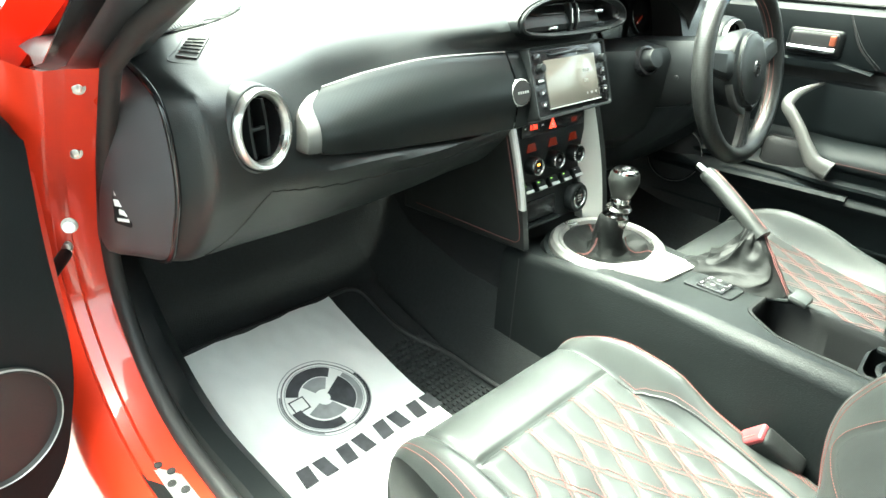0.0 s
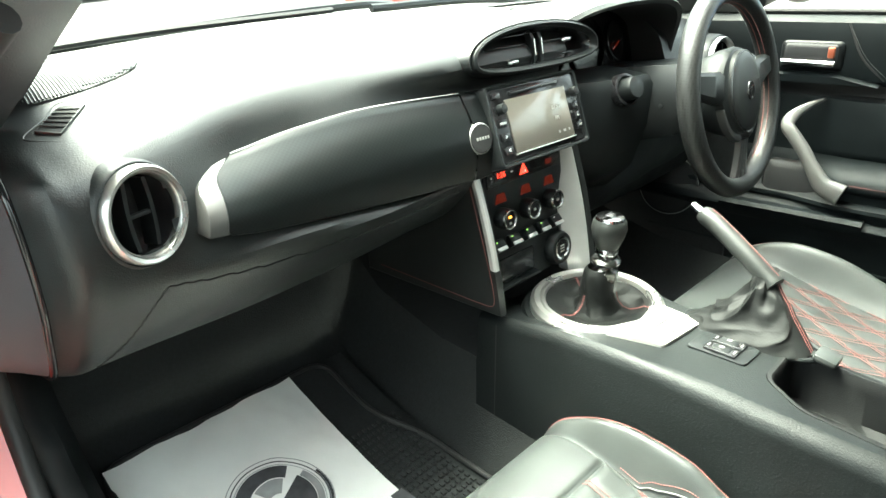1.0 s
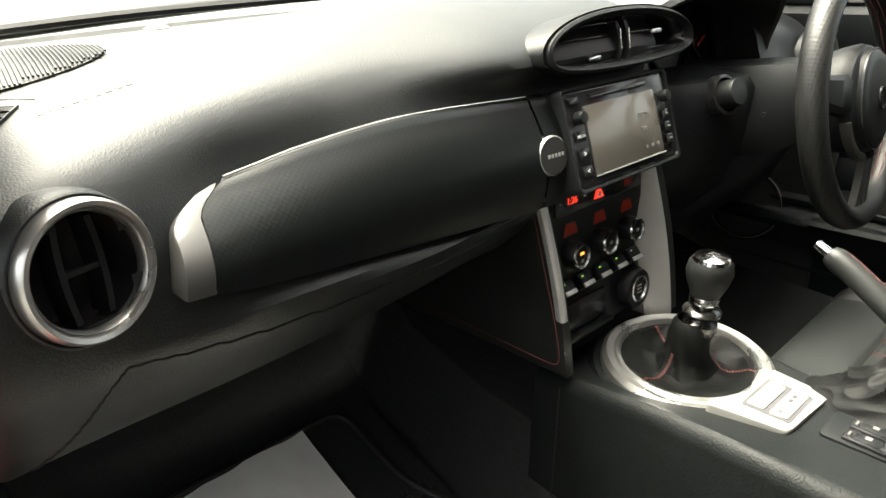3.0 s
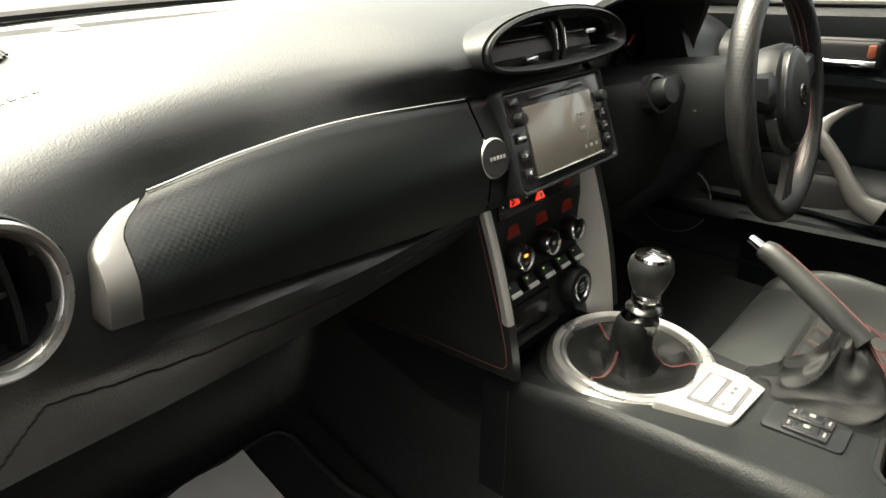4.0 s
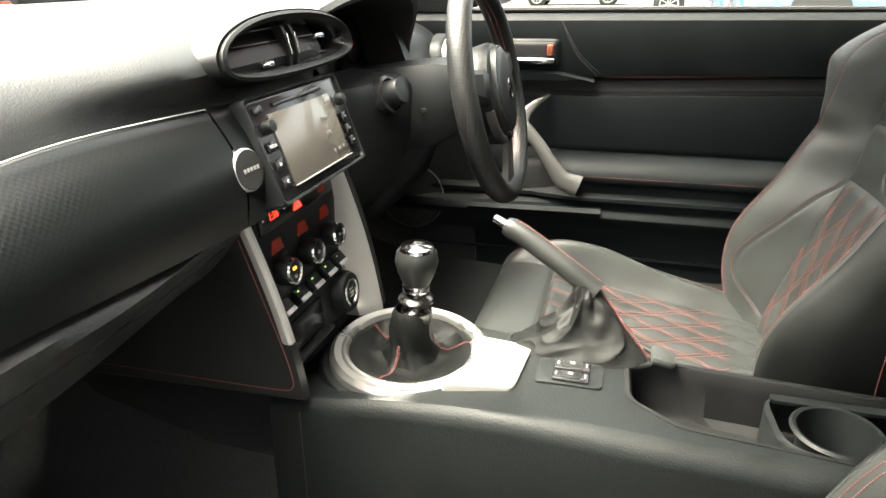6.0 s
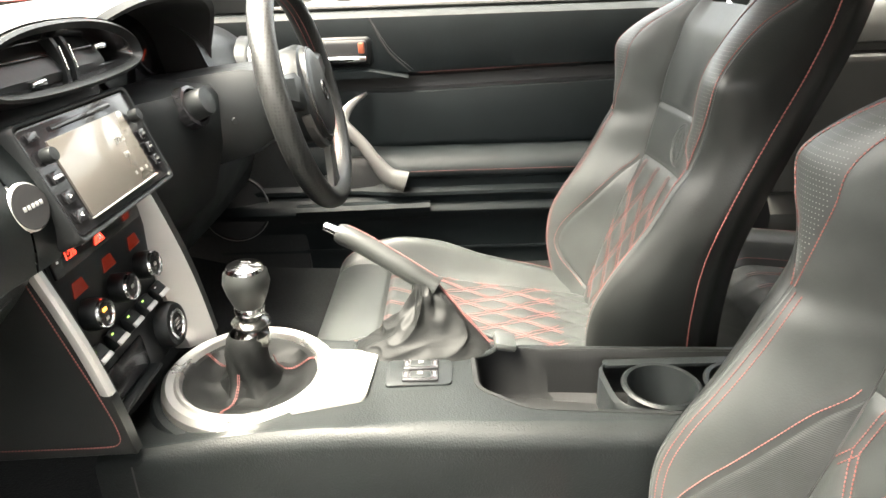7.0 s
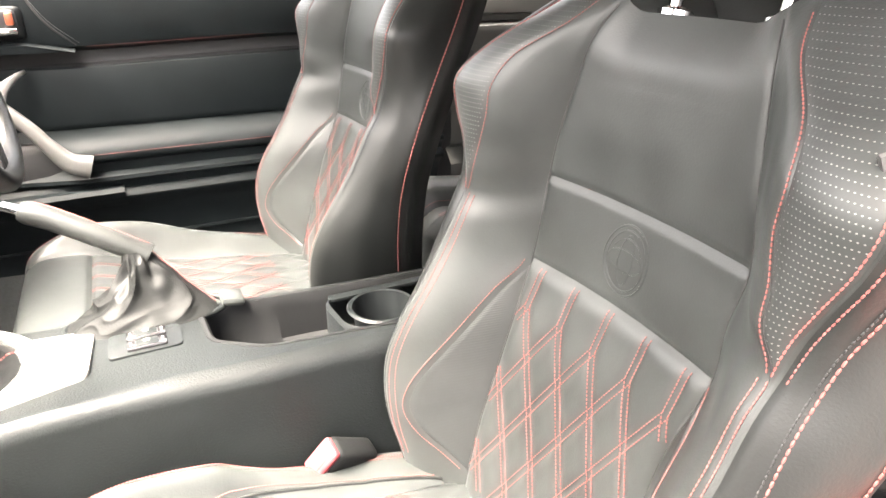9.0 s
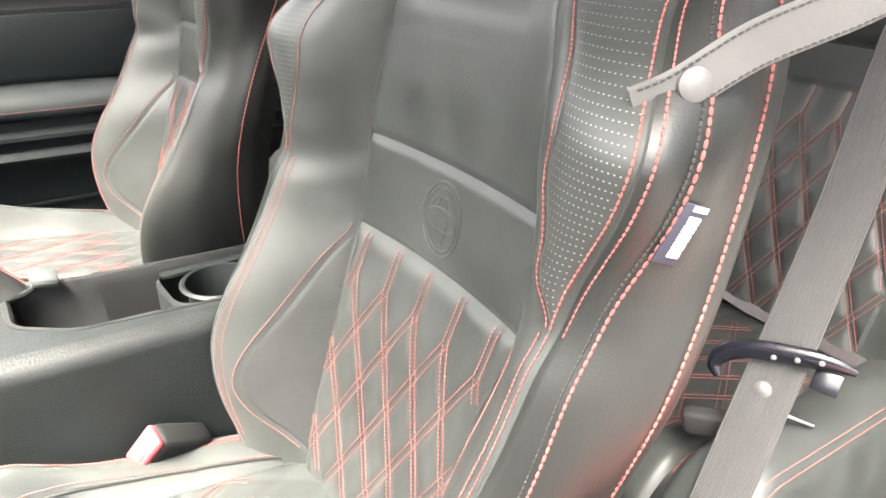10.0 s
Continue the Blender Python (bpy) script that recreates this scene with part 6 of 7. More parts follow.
part("speaker", lathe([(0.05, 0), (0.048, 0.006), (0.042, 0.004), (0.0001, 0.006)], frame_matrix((0.668, -0.36, 0.66), (0, 1, 0), (-1, 0, 0)), 40), RUBBER, quarter)
part("belt", slab([(-0.022, -0.30), (0.022, -0.30), (0.022, 0.30), (-0.022, 0.30)], 0.002, frame_matrix((0.62, -0.72, 0.92), (0, 1, 0.0), (-1, -0.3, 0.3)) @ pose(0, 0, 0, 0, 0, 28)), BELT, quarter, "pale seat belt webbing")
part("door_jamb", block((0.08, 0.16, 0.75), pose(0.80, -0.36, 0.50), 0.01), BLACK, quarter)
# rear wall and parcel shelf that close the cabin
tagged(part("wall_rear", block((1.36, 0.04, 0.55), pose(0, -1.02, 0.45), 0.01), CARD), "dark carpeted rear bulkhead", "wall", kind="structure")
part("quarter_panel", loft([[(-0.74, -0.50, 0.25), (-0.70, -0.52, 0.60), (-0.69, -0.56, 0.86), (-0.67, -0.58, 0.92)], [(-0.72, -1.05, 0.25), (-0.70, -1.05, 0.60), (-0.68, -1.05, 0.88), (-0.66, -1.05, 0.94)]], False, False), CARD, quarter)

# ---- passenger side: sill, seal, pillar fittings, open door ----
trim_side = thing("sill_trim", "black plastic sill trim with rubber door seal", "trim")
def sill_up(y):
    return 0.36 * max(0.0, (y - 0.70) / 0.42) ** 2.2
rows = []
for y in np.linspace(-0.40, 1.06, 50):
    up = sill_up(y)
    rows.append([(-0.738, y, 0.345 + up), (-0.730, y, 0.368 + up), (-0.718, y, 0.375 + up), (-0.69, y, 0.370 + up), (-0.672, y, 0.345 + up), (-0.662, y, 0.28), (-0.655, y, 0.20)])
part("sill_cover", loft(rows, False, False), PLASTIC, trim_side)
part("door_seal", tube([p + Vector((0.006, -0.004, 0.004)) for p in SEAL] + [Vector((-0.722, 0.70, 0.895)), Vector((-0.69, 0.60, 0.955))], 0.011, 12), RUBBER, trim_side, "rubber door seal")
part("sill_step", slab(rounded([(-0.800, 0.80), (-0.757, 0.83), (-0.757, 0.10), (-0.800, 0.10)], 0.012), 0.014, pose(0, 0, 0.372), 0.002), PLASTIC, trim_side)
kick = part("kick_plate", slab(rounded([(-0.787, 0.735), (-0.765, 0.735), (-0.765, 0.30), (-0.787, 0.30)], 0.006), 0.003, pose(0, 0, 0.3745), 0.0008), SILVER, trim_side, "silver kick plate with rubber studs")
for i in range(14):
    part("stud", lathe([(0.0055, 0), (0.005, 0.002), (0.0001, 0.0025)], pose(-0.780 + 0.008 * (i % 2), 0.725 - 0.020 * i, 0.3745), 16), RUBBER, kick)
for x, y, z in ((-0.760, 0.790, 0.830), (-0.760, 0.854, 0.745), (-0.778, 0.923, 0.606)):
    b = part("hinge_bolt", lathe([(0.0075, 0), (0.0075, 0.0015), (0.005, 0.0015), (0.005, 0.0055), (0.004, 0.0062), (0.0001, 0.0062)], frame_matrix((x, y, z), (0, 0, 1), (-0.5, -0.85, 0.05)), 18), ZINC, body, "zinc-plated bolt")
part("check_bracket", tube([(-0.777, 0.884, 0.648), (-0.787, 0.850, 0.661), (-0.794, 0.815, 0.674)], 0.0065, 12), ZINC, body, "zinc-plated door check bracket")
part("check_bolt", lathe([(0.009, 0), (0.009, 0.002), (0.006, 0.002), (0.006, 0.007), (0.0001, 0.008)], frame_matrix((-0.790, 0.826, 0.672), (0, 0, 1), (-0.5, -0.85, 0.15)), 18), ZINC, body, "zinc-plated bolt")
part("door_check", tube([(-0.782, 0.92, 0.598), (-0.81, 0.885, 0.592), (-0.86, 0.84, 0.590)], 0.008, 10), PLASTIC, body, "black door check strap")
tag = part("airbag_label", slab(rounded([(-0.013, -0.026), (0.013, -0.026), (0.013, 0.026), (-0.013, 0.026)], 0.003), 0.0006, frame_matrix((-0.728, 0.838, 0.675), (1, 0, 0), (-0.9, -0.45, 0.0)) @ pose(0, 0, 0, 0, 0, -8)), PLASTIC, dash, "black warning label with white symbols")
for i, (y, w, h) in enumerate(((0.016, 0.016, 0.007), (0.004, 0.018, 0.009), (-0.008, 0.012, 0.007), (-0.018, 0.018, 0.004))):
    part("label_mark", block((w, h, 0.0005), frame_matrix((-0.7285, 0.8375, 0.675), (1, 0, 0), (-0.9, -0.45, 0.0)) @ pose(0.001 * (-1) ** i, y, 0.0004, 0, 0, -8 + 10 * (i % 2)), 0.0001), WHITE, tag)

pdoor = thing("passenger_door", "open passenger door with black inner card and speaker", "car door")
DO = Vector((-0.822, 0.815, 0.0))
DD = Vector((-0.955, -0.30, 0.0)).normalized()
DNm = Vector((DD.y, -DD.x, 0.0))
if DNm.y > 0:
    DNm = -DNm
DM = Matrix((DD, Vector((0, 0, 1)), DNm)).transposed().to_4x4()
DM.translation = DO
CARD_OUT = rounded([(-0.010, 0.80), (0.0, 0.66), (0.0, 0.50), (0.045, 0.36), (0.16, 0.30), (0.95, 0.30), (0.98, 0.60), (0.95, 0.86), (0.05, 0.84)], 0.05, 6)
part("door_card", slab(CARD_OUT, 0.05, DM, 0.012), CARD, pdoor, "black door card")
part("door_skin", slab(rounded([(-0.04, 0.82), (-0.03, 0.50), (0.03, 0.30), (0.15, 0.25), (1.0, 0.25), (1.05, 0.60), (0.98, 0.88), (0.02, 0.87)], 0.04), 0.06, DM @ Matrix.Translation((0, 0, -0.052)), 0.01), PAINT, pdoor)
SPK = DM @ Matrix.Translation((0.100, 0.475, 0.0))
part("speaker_grille", lathe([(0.072, 0.0), (0.071, 0.006), (0.068, 0.008), (0.066, 0.003), (0.0001, 0.006)], SPK, 64), RUBBER, pdoor, "round door speaker grille")
part("speaker_trim", lathe([(0.0715, 0.006), (0.0703, 0.0086), (0.0690, 0.006)], SPK, 64), SILVER, pdoor)
part("armrest", block((0.55, 0.07, 0.05), DM @ Matrix.Translation((0.60, 0.60, 0.02)), 0.02, 3), CARD, pdoor)

# ---- floor: rubber-edged mat and printed paper ----
def floor_z(x, y):
    return 0.205 + 0.078 * max(0.0, (y - 0.70) / 0.34) ** 1.5


fmat = thing("floor_mat", "black ribbed floor mat with stitched edge", "floor mat")
rows = [[(x, y, floor_z(x, y) + 0.004) for x in np.linspace(-0.640, -0.185, 20)] for y in np.linspace(0.40, 1.05, 40)]
part("mat_surface", loft(rows, False, False), CARPET, fmat)
edge = rounded([(-0.64, 0.40), (-0.185, 0.40), (-0.185, 0.80), (-0.23, 0.90), (-0.23, 1.05), (-0.64, 1.05)], 0.04)
ep = [Vector((x, y, floor_z(x, y) + 0.006)) for x, y in edge]
part("mat_edge", tube(ep + [ep[0]], 0.005, 8), RUBBER, fmat)
bm = bmesh.new()
for y in np.arange(0.43, 0.88, 0.014):
    for x in np.arange(-0.30, -0.20, 0.011):
        block((0.006, 0.008, 0.004), pose(x, y, floor_z(x, y) + 0.006), 0.0, bm=bm)
tagged(part("mat_stud", bm, CARPET, fmat), kind="stuff")

paper = thing("paper_mat", "white printed paper floor mat, slightly creased", "paper mat")


def paper_point(u, v, lift=0.0):
    """u across and v along the sheet, 0 to 1."""
    x = -0.638 + 0.333 * u
    y = 0.49 + 0.550 * v + 0.006 * u
    z = floor_z(x, y) + 0.010 + 0.004 * noise.noise((x * 9, y * 9, 0)) + 0.0015 * noise.noise((x * 40, y * 30, 3))
    z += 0.006 * math.exp(-(((u - 0.35) / 0.05) ** 2)) * max(0, v - 0.8)
    return Vector((x, y, z + lift))


rows = [[paper_point(u, v + 0.010 * noise.noise((u * 6, 2, 0)) * (v == 1.0)) for u in np.linspace(0, 1, 50)] for v in np.linspace(0, 1, 70)]
part("sheet", loft(rows, False, False), PAPER, paper)


def printed(poly, lift=0.0012):
    """A patch of print that follows the sheet: outline points as (u, v)."""
    bm = bmesh.new()
    bm.faces.new([bm.verts.new(paper_point(u, v, lift)) for u, v in poly])
    bmesh.ops.triangulate(bm, faces=bm.faces[:])
    return bm


def circle_uv(cu, cv, r, a0=0.0, a1=2 * math.pi, n=36):
    return [(cu + r / 0.333 * math.cos(a), cv + r / 0.55 * math.sin(a)) for a in np.linspace(a0, a1, n)]


def ring_print(cu, cv, r0, r1, a0=0.0, a1=2 * math.pi, n=60, lift=0.0016):
    bm = bmesh.new()
    ins, outs = circle_uv(cu, cv, r0, a0, a1, n), circle_uv(cu, cv, r1, a0, a1, n)
    grid(bm, [[paper_point(u, v, lift) for u, v in ins], [paper_point(u, v, lift) for u, v in outs]])
    return bm


CU, CVv = 0.54, 0.636
GREY_INK = material("grey printed ink", (0.28, 0.28, 0.28), 0.85, scale=40, spread=0.2)
for r0, r1, a0, a1, mat in ((0.0815, 0.0830, 0, 360, GREY_INK), (0.0745, 0.0765, 0, 360, INK), (0.0695, 0.0706, 0, 360, GREY_INK), (0.0768, 0.0812, -85, 12, INK), (0.0768, 0.0800, 150, 235, GREY_INK)):
    part("emblem_ring", ring_print(CU, CVv, r0, r1, radians(a0), radians(a1)), mat, paper)
for r0, r1, a0, a1, mat in ((0.046, 0.068, 48, 150, INK), (0.010, 0.056, -62, 30, INK), (0.050, 0.068, 180, 268, INK), (0.016, 0.046, 200, 292, GREY_INK), (0.057, 0.068, -60, 26, GREY_INK), (0.018, 0.044, 52, 120, GREY_INK)):
    part("emblem_field", ring_print(CU, CVv, r0, r1, radians(a0), radians(a1)), mat, paper)
for x0, x1, y0, y1 in ((-0.062, -0.032, 0.020, 0.0225), (-0.062, -0.032, -0.005, -0.0025), (-0.062, -0.0595, -0.005, 0.0225), (-0.0345, -0.032, -0.005, 0.0225)):
    part("emblem_square", printed([(CU + x / 0.333, CVv + y / 0.55) for x, y in ((x0, y0), (x1, y0), (x1, y1), (x0, y1))], 0.0018), INK, paper, smooth=False)
for i in range(8):
    # the maker's name as plain slanted bars
    x0, lean = -0.590 + 0.0385 * i, 0.004 * (-1) ** i
    bm = bmesh.new()
    for k in range(4):
        a, b = k / 4, (k + 1) / 4
        quad = [(x0 + lean * a, 0.701 + 0.038 * a), (x0 + 0.024 + lean * a, 0.701 + 0.038 * a), (x0 + 0.024 + lean * b, 0.701 + 0.038 * b), (x0 + lean * b, 0.701 + 0.038 * b)]
        bm.faces.new([bm.verts.new(paper_point((x + 0.638) / 0.333, (y - 0.49) / 0.55, 0.0018)) for x, y in quad])
    part("printed_bar", bm, INK, paper, smooth=False)

# ---- belts, buckles, strap ----
buckle = thing("belt_buckle", "black seat belt buckle with faded red button", "buckle")
BKM = frame_matrix((-0.156, 0.240, 0.369), (-0.11, -0.45, 0.55), (-0.30, 0.78, 0.55))
part("buckle_body", block((0.051, 0.033, 0.072), BKM @ Matrix.Translation((0, 0, -0.036)), 0.009, 3), TRAY_LINING, buckle)
part("buckle_button", block((0.046, 0.029, 0.010), BKM @ Matrix.Translation((0, 0, 0.000)), 0.004, 3), PINK, buckle, "faded red release button")
part("button_slot", block((0.024, 0.004, 0.002), BKM @ Matrix.Translation((0.0, -0.006, 0.0046)), 0.0005), material("red slot", (0.5, 0.03, 0.03), 0.4), buckle)
part("buckle_stalk", tube([(-0.146, 0.16, 0.26), (-0.146, 0.185, 0.33)], 0.012, 10), RUBBER, buckle)
copy_thing(buckle, pose(0.302, -0.03, 0.0))

belt = thing("seat_belt", "grey seat belt webbing with black tongue", "seat belt")
BL = smooth_line([(-0.475, -0.46, 0.90), (-0.49, -0.40, 0.78), (-0.51, -0.33, 0.634), (-0.542, -0.20, 0.45), (-0.565, -0.10, 0.30)], 40)
rows = []
for i, p in enumerate(BL):
    d = (BL[min(i + 1, 39)] - BL[max(i - 1, 0)]).normalized()
    view = Vector((-0.25, 0.85, 0.45)).normalized()
    w = d.cross(view).normalized()
    n = w.cross(d).normalized()
    r = [p + w * (0.0235 * s) + n * 0.00022 * math.cos(s * 66) for s in np.linspace(-1, 1, 127)]
    rows.append(r + [q - n * 0.0014 for q in r[::-1]])
part("webbing", loft(rows), BELT, belt)
p = BL[25]
d = (BL[26] - BL[24]).normalized()
TM = frame_matrix(p, d.cross(Vector((-0.25, 0.85, 0.45))), (-0.25, 0.85, 0.45))
# a curved bar, hooked at one end
bar = smooth_line([TM @ Vector(q) for q in ((0.043, 0.027, 0.002), (0.050, 0.016, 0.005), (0.042, 0.001, 0.009), (0.020, -0.011, 0.011), (-0.012, -0.019, 0.011), (-0.040, -0.023, 0.009), (-0.058, -0.023, 0.004))], 30)
tongue = part("tongue", tube(bar, [0.0035 + 0.0065 * min(1.0, 5 * t * (1 - t)) for t in np.linspace(0, 1, 30)], 16, None, 0.62), NAVY, belt, "dark glossy belt tongue")
for x in (0.004, -0.014, -0.032):
    part("tongue_hole", lathe([(0.0026, 0), (0.0022, 0.0008), (0.0001, 0.001)], TM @ Matrix.Translation((x, -0.0115 + 0.30 * x, 0.0172)), 12), STRAP, tongue)
part("stop_button", lathe([(0.0085, 0), (0.008, 0.003), (0.0045, 0.0048), (0.0001, 0.005)], TM @ Matrix.Translation((0.004, 0.022, 0.002)), 24), STRAP, belt, "pale belt stop button")
part("tongue_bar", block((0.022, 0.020, 0.003), TM @ Matrix.Translation((-0.040, -0.006, 0.001)), 0.001), NAVY, belt)

strap = thing("belt_guide_strap", "leather belt guide strap with press stud on the seat", "strap")
SP = smooth_line([(-0.552, 0.040, 0.795), (-0.562, 0.024, 0.804), (-0.578, -0.005, 0.826), (-0.600, -0.045, 0.846), (-0.606, -0.065, 0.856), (-0.596, -0.080, 0.862), (-0.565, -0.085, 0.862)], 40)
rows = []
for i, p in enumerate(SP):
    d = (SP[min(i + 1, 39)] - SP[max(i - 1, 0)]).normalized()
    up = Vector((0.1, 0.2, 1))
    up = (up - d * up.dot(d)).normalized()
    n = d.cross(up)
    rows.append([p + up * 0.012 * s + n * t for s, t in ((-1, 0.0), (-0.9, 0.002), (0.9, 0.002), (1, 0.0), (0.9, -0.002), (-0.9, -0.002))])
part("strap_band", loft(rows), STRAP, strap)
for s in (-1, 1):
    line = []
    for i, p in enumerate(SP[1:34]):
        d = (SP[i + 2] - SP[i]).normalized()
        up = Vector((0.1, 0.2, 1))
        up = (up - d * up.dot(d)).normalized()
        n = d.cross(up)
        if n.x > 0:
            n = -n
        line.append(p + up * 0.0095 * s + n * 0.0022)
    part("strap_stitching", stitches(line), RUBBER, strap)
part("press_stud", lathe([(0.0085, 0), (0.008, 0.002), (0.005, 0.0035), (0.0001, 0.0038)], frame_matrix(SP[7] + Vector((-0.0022, 0.001, 0.0005)), (0, 0, 1), (-0.82, 0.5, 0.2)), 28), STRAP, strap, "pale press stud")

ftag = thing("fabric_tag", "small blue fabric tag with white letters on seat seam", "tag")
tag_low, tag_top = on_side(0.724, 0.44, -1, 0.002), on_side(0.757, 0.44, -1, 0.002)
side = on_side(0.74, 0.52, -1, 0.002) - on_side(0.74, 0.36, -1, 0.002)
up = (tag_top - tag_low).normalized()
GM = frame_matrix((tag_low + tag_top) / 2 + Vector((-0.342, 0, 0)), up, up.cross(side) if up.cross(side).x < 0 else side.cross(up))
cloth = part("tag_cloth", block((0.034, 0.015, 0.002), GM, 0.0008), BLUE_TAG, ftag)
flip = 1 if (GM.to_3x3() @ Vector((0, 1, 0))).y < 0 else -1
for i in range(5):
    part("tag_mark", block((0.0040, 0.0072, 0.0006), GM @ Matrix.Translation((-0.0105 + 0.0048 * i, 0.0022 * flip, 0.0011)), 0.0002), WHITE, cloth)
part("tag_hem", block((0.003, 0.0085, 0.0006), GM @ Matrix.Translation((0.0150, 0.0025 * flip, 0.0011)), 0.0002), WHITE, cloth)

# ---- dash top fittings ----
def dash_top(x, y):
    v = smooth_table(STATIONS, x)
    pts = sorted((v[2 * i], v[2 * i + 1]) for i in range(5))
    return smooth_table(pts, y)


spk = thing("dash_speaker", "slatted speaker grille in the dash top", "speaker")
bm = bmesh.new()
for k in range(72):
    x = -0.72 + 0.0035 * k
    line = []
    for y in np.linspace(0.87, 1.04, 24):
        xx = x + (y - 0.97) * 0.12
        q = ((xx + 0.605) / 0.115) ** 2 + ((y - 0.955) / 0.080) ** 2
        if q < 1 and xx > -0.71:
            line.append((xx, y, dash_top(xx, y) + 0.0024 + 0.004 * (1 - q) ** 0.5))
    if len(line) > 3:
        tube(line, 0.0011, 5, bm)
tagged(part("grille_bar", bm, DASH, spk), kind="stuff")
bm = bmesh.new()
rows = [[(-0.605 + 0.112 * r * math.cos(a), 0.955 + 0.078 * r * math.sin(a), dash_top(-0.605 + 0.112 * r * math.cos(a), 0.955 + 0.078 * r * math.sin(a)) + 0.0016 + 0.0025 * (1 - r * r)) for a in np.linspace(0, 2 * math.pi, 48)] for r in (1.0, 0.8, 0.6, 0.4, 0.2, 0.02)]
grid(bm, rows)
part("grille_base", bm, DASH, spk)
side_vent = thing("side_demister", "angled demister slot with dark slats in the dash top", "air vent")
DV = [Vector((x, y, dash_top(x, y) + 0.0024)) for x, y in ((-0.643, 0.817), (-0.627, 0.800), (-0.589, 0.843), (-0.609, 0.853))]
cen = sum(DV, Vector()) / 4
edge = [cen + (p - cen) * 1.06 for p in DV]
bm = bmesh.new()
grid(bm, [[p + Vector((0, 0, -0.004)) for p in edge], edge, [cen + (p - cen) * 0.98 for p in DV], [cen + (p - cen) * 0.97 + Vector((0, 0, -0.0012)) for p in DV]], True)
part("demister_frame", bm, DASH, side_vent)
bm = bmesh.new()
bm.faces.new([bm.verts.new(p + Vector((0, 0, -0.0004))) for p in DV])
part("demister_well", bm, TRAY_LINING, side_vent, smooth=False)
for k in range(1, 6):
    a, b = DV[0].lerp(DV[3], k / 6), DV[1].lerp(DV[2], k / 6)
    part("demister_slat", tube([a + Vector((0, 0, 0.0004)), b + Vector((0, 0, 0.0004))], 0.0008, 6), DASH, side_vent)
rim_line = [cen + (p - cen) * 1.5 for p in DV]
rim_line = smooth_line([Vector((p.x, p.y, dash_top(p.x, p.y))) for p in (rim_line[1], rim_line[0], rim_line[0].lerp(rim_line[3], 0.5), rim_line[3], rim_line[2])], 30)
part("demister_edge", tube(rim_line, 0.0008, 6), DASH, side_vent)
for x, y in ((-0.402, 1.060), (-0.046, 1.080), (0.30, 1.075)):
    clip = thing("dash_clip", "small pale plastic clip at the windscreen base", "clip")
    part("clip_cap", lathe([(0.010, 0), (0.0095, 0.003), (0.006, 0.0055), (0.0001, 0.006)], pose(x, y, dash_top(x, y) - 0.001) @ Matrix.Diagonal((1.5, 1, 1, 1)), 24), SILVER, clip)
for i in range(9):
    x = -0.578 + 0.0085 * i
    y = 0.828 + 0.002 * i
    part("embossed_mark", block((0.005, 0.005, 0.0008), pose(x, y, dash_top(x, y) + 0.0001, 22, 0, 4), 0.0002), DASH, dash)
part("glovebox_latch", block((0.085, 0.008, 0.022), pose(-0.33, 0.772, 0.641, 48, 0, 2), 0.004), DASH, dash)


def dash_front(x, z):
    """The point of the dash's front skin at x and height z."""
    v = smooth_table(STATIONS, x)
    line = smooth_line([(0, v[2 * i], v[2 * i + 1]) for i in range(12)], 240)[80:210]
    k = min(line, key=lambda p: abs(p.z - z))
    return Vector((x, k.y - 0.0004, k.z))


for line in ([(-0.585, 0.690), (-0.60, 0.668), (-0.622, 0.635), (-0.655, 0.602)], [(-0.585, 0.690), (-0.52, 0.678), (-0.45, 0.672), (-0.30, 0.668), (-0.145, 0.672)]):
    pts = smooth_line([(x, 0, z) for x, z in line], 40)
    part("glovebox_seam", tube([dash_front(p.x, p.z) for p in pts], 0.0011, 6), RUBBER, dash)

# ---- bonnet cowl, wipers, windscreen ----
cowl = thing("windscreen_cowl", "cowl panel coloured with the bonnet's grey sky reflection, with wiper arms", "cowl")
# reaches forward over the bonnet's start, its grey imitating reflected sky there
rows = []
for x in np.linspace(-0.74, 0.74, 30):
    b = 0.035 * (1 - (x / 0.74) ** 2)
    rows.append([(x, 1.09 + b, dash_top(min(max(x, -0.7), 0.7), 1.08) - 0.03), (x, 1.105 + b, 0.878 + 0.02 * (1 - (x / 0.74) ** 2)), (x, 1.16 + b, 0.872 + 0.018 * (1 - (x / 0.74) ** 2)), (x, 1.30 + b, 0.868 + 0.018 * (1 - (x / 0.74) ** 2)), (x, 1.34 + b, 0.83)])
part("cowl_panel", loft(rows, False, False), COWL, cowl)
part("wiper_arm", tube(smooth_line([(-0.62, 1.15, 0.888), (-0.30, 1.165, 0.905), (0.02, 1.18, 0.912), (0.14, 1.20, 0.905)], 20), 0.007, 8), PLASTIC, cowl)
part("wiper_blade", tube(smooth_line([(-0.66, 1.125, 0.890), (-0.40, 1.14, 0.904), (-0.05, 1.15, 0.912)], 20), 0.005, 6), RUBBER, cowl)
part("wiper_arm", tube(smooth_line([(0.05, 1.16, 0.908), (0.35, 1.165, 0.906), (0.62, 1.15, 0.89)], 20), 0.007, 8), PLASTIC, cowl)
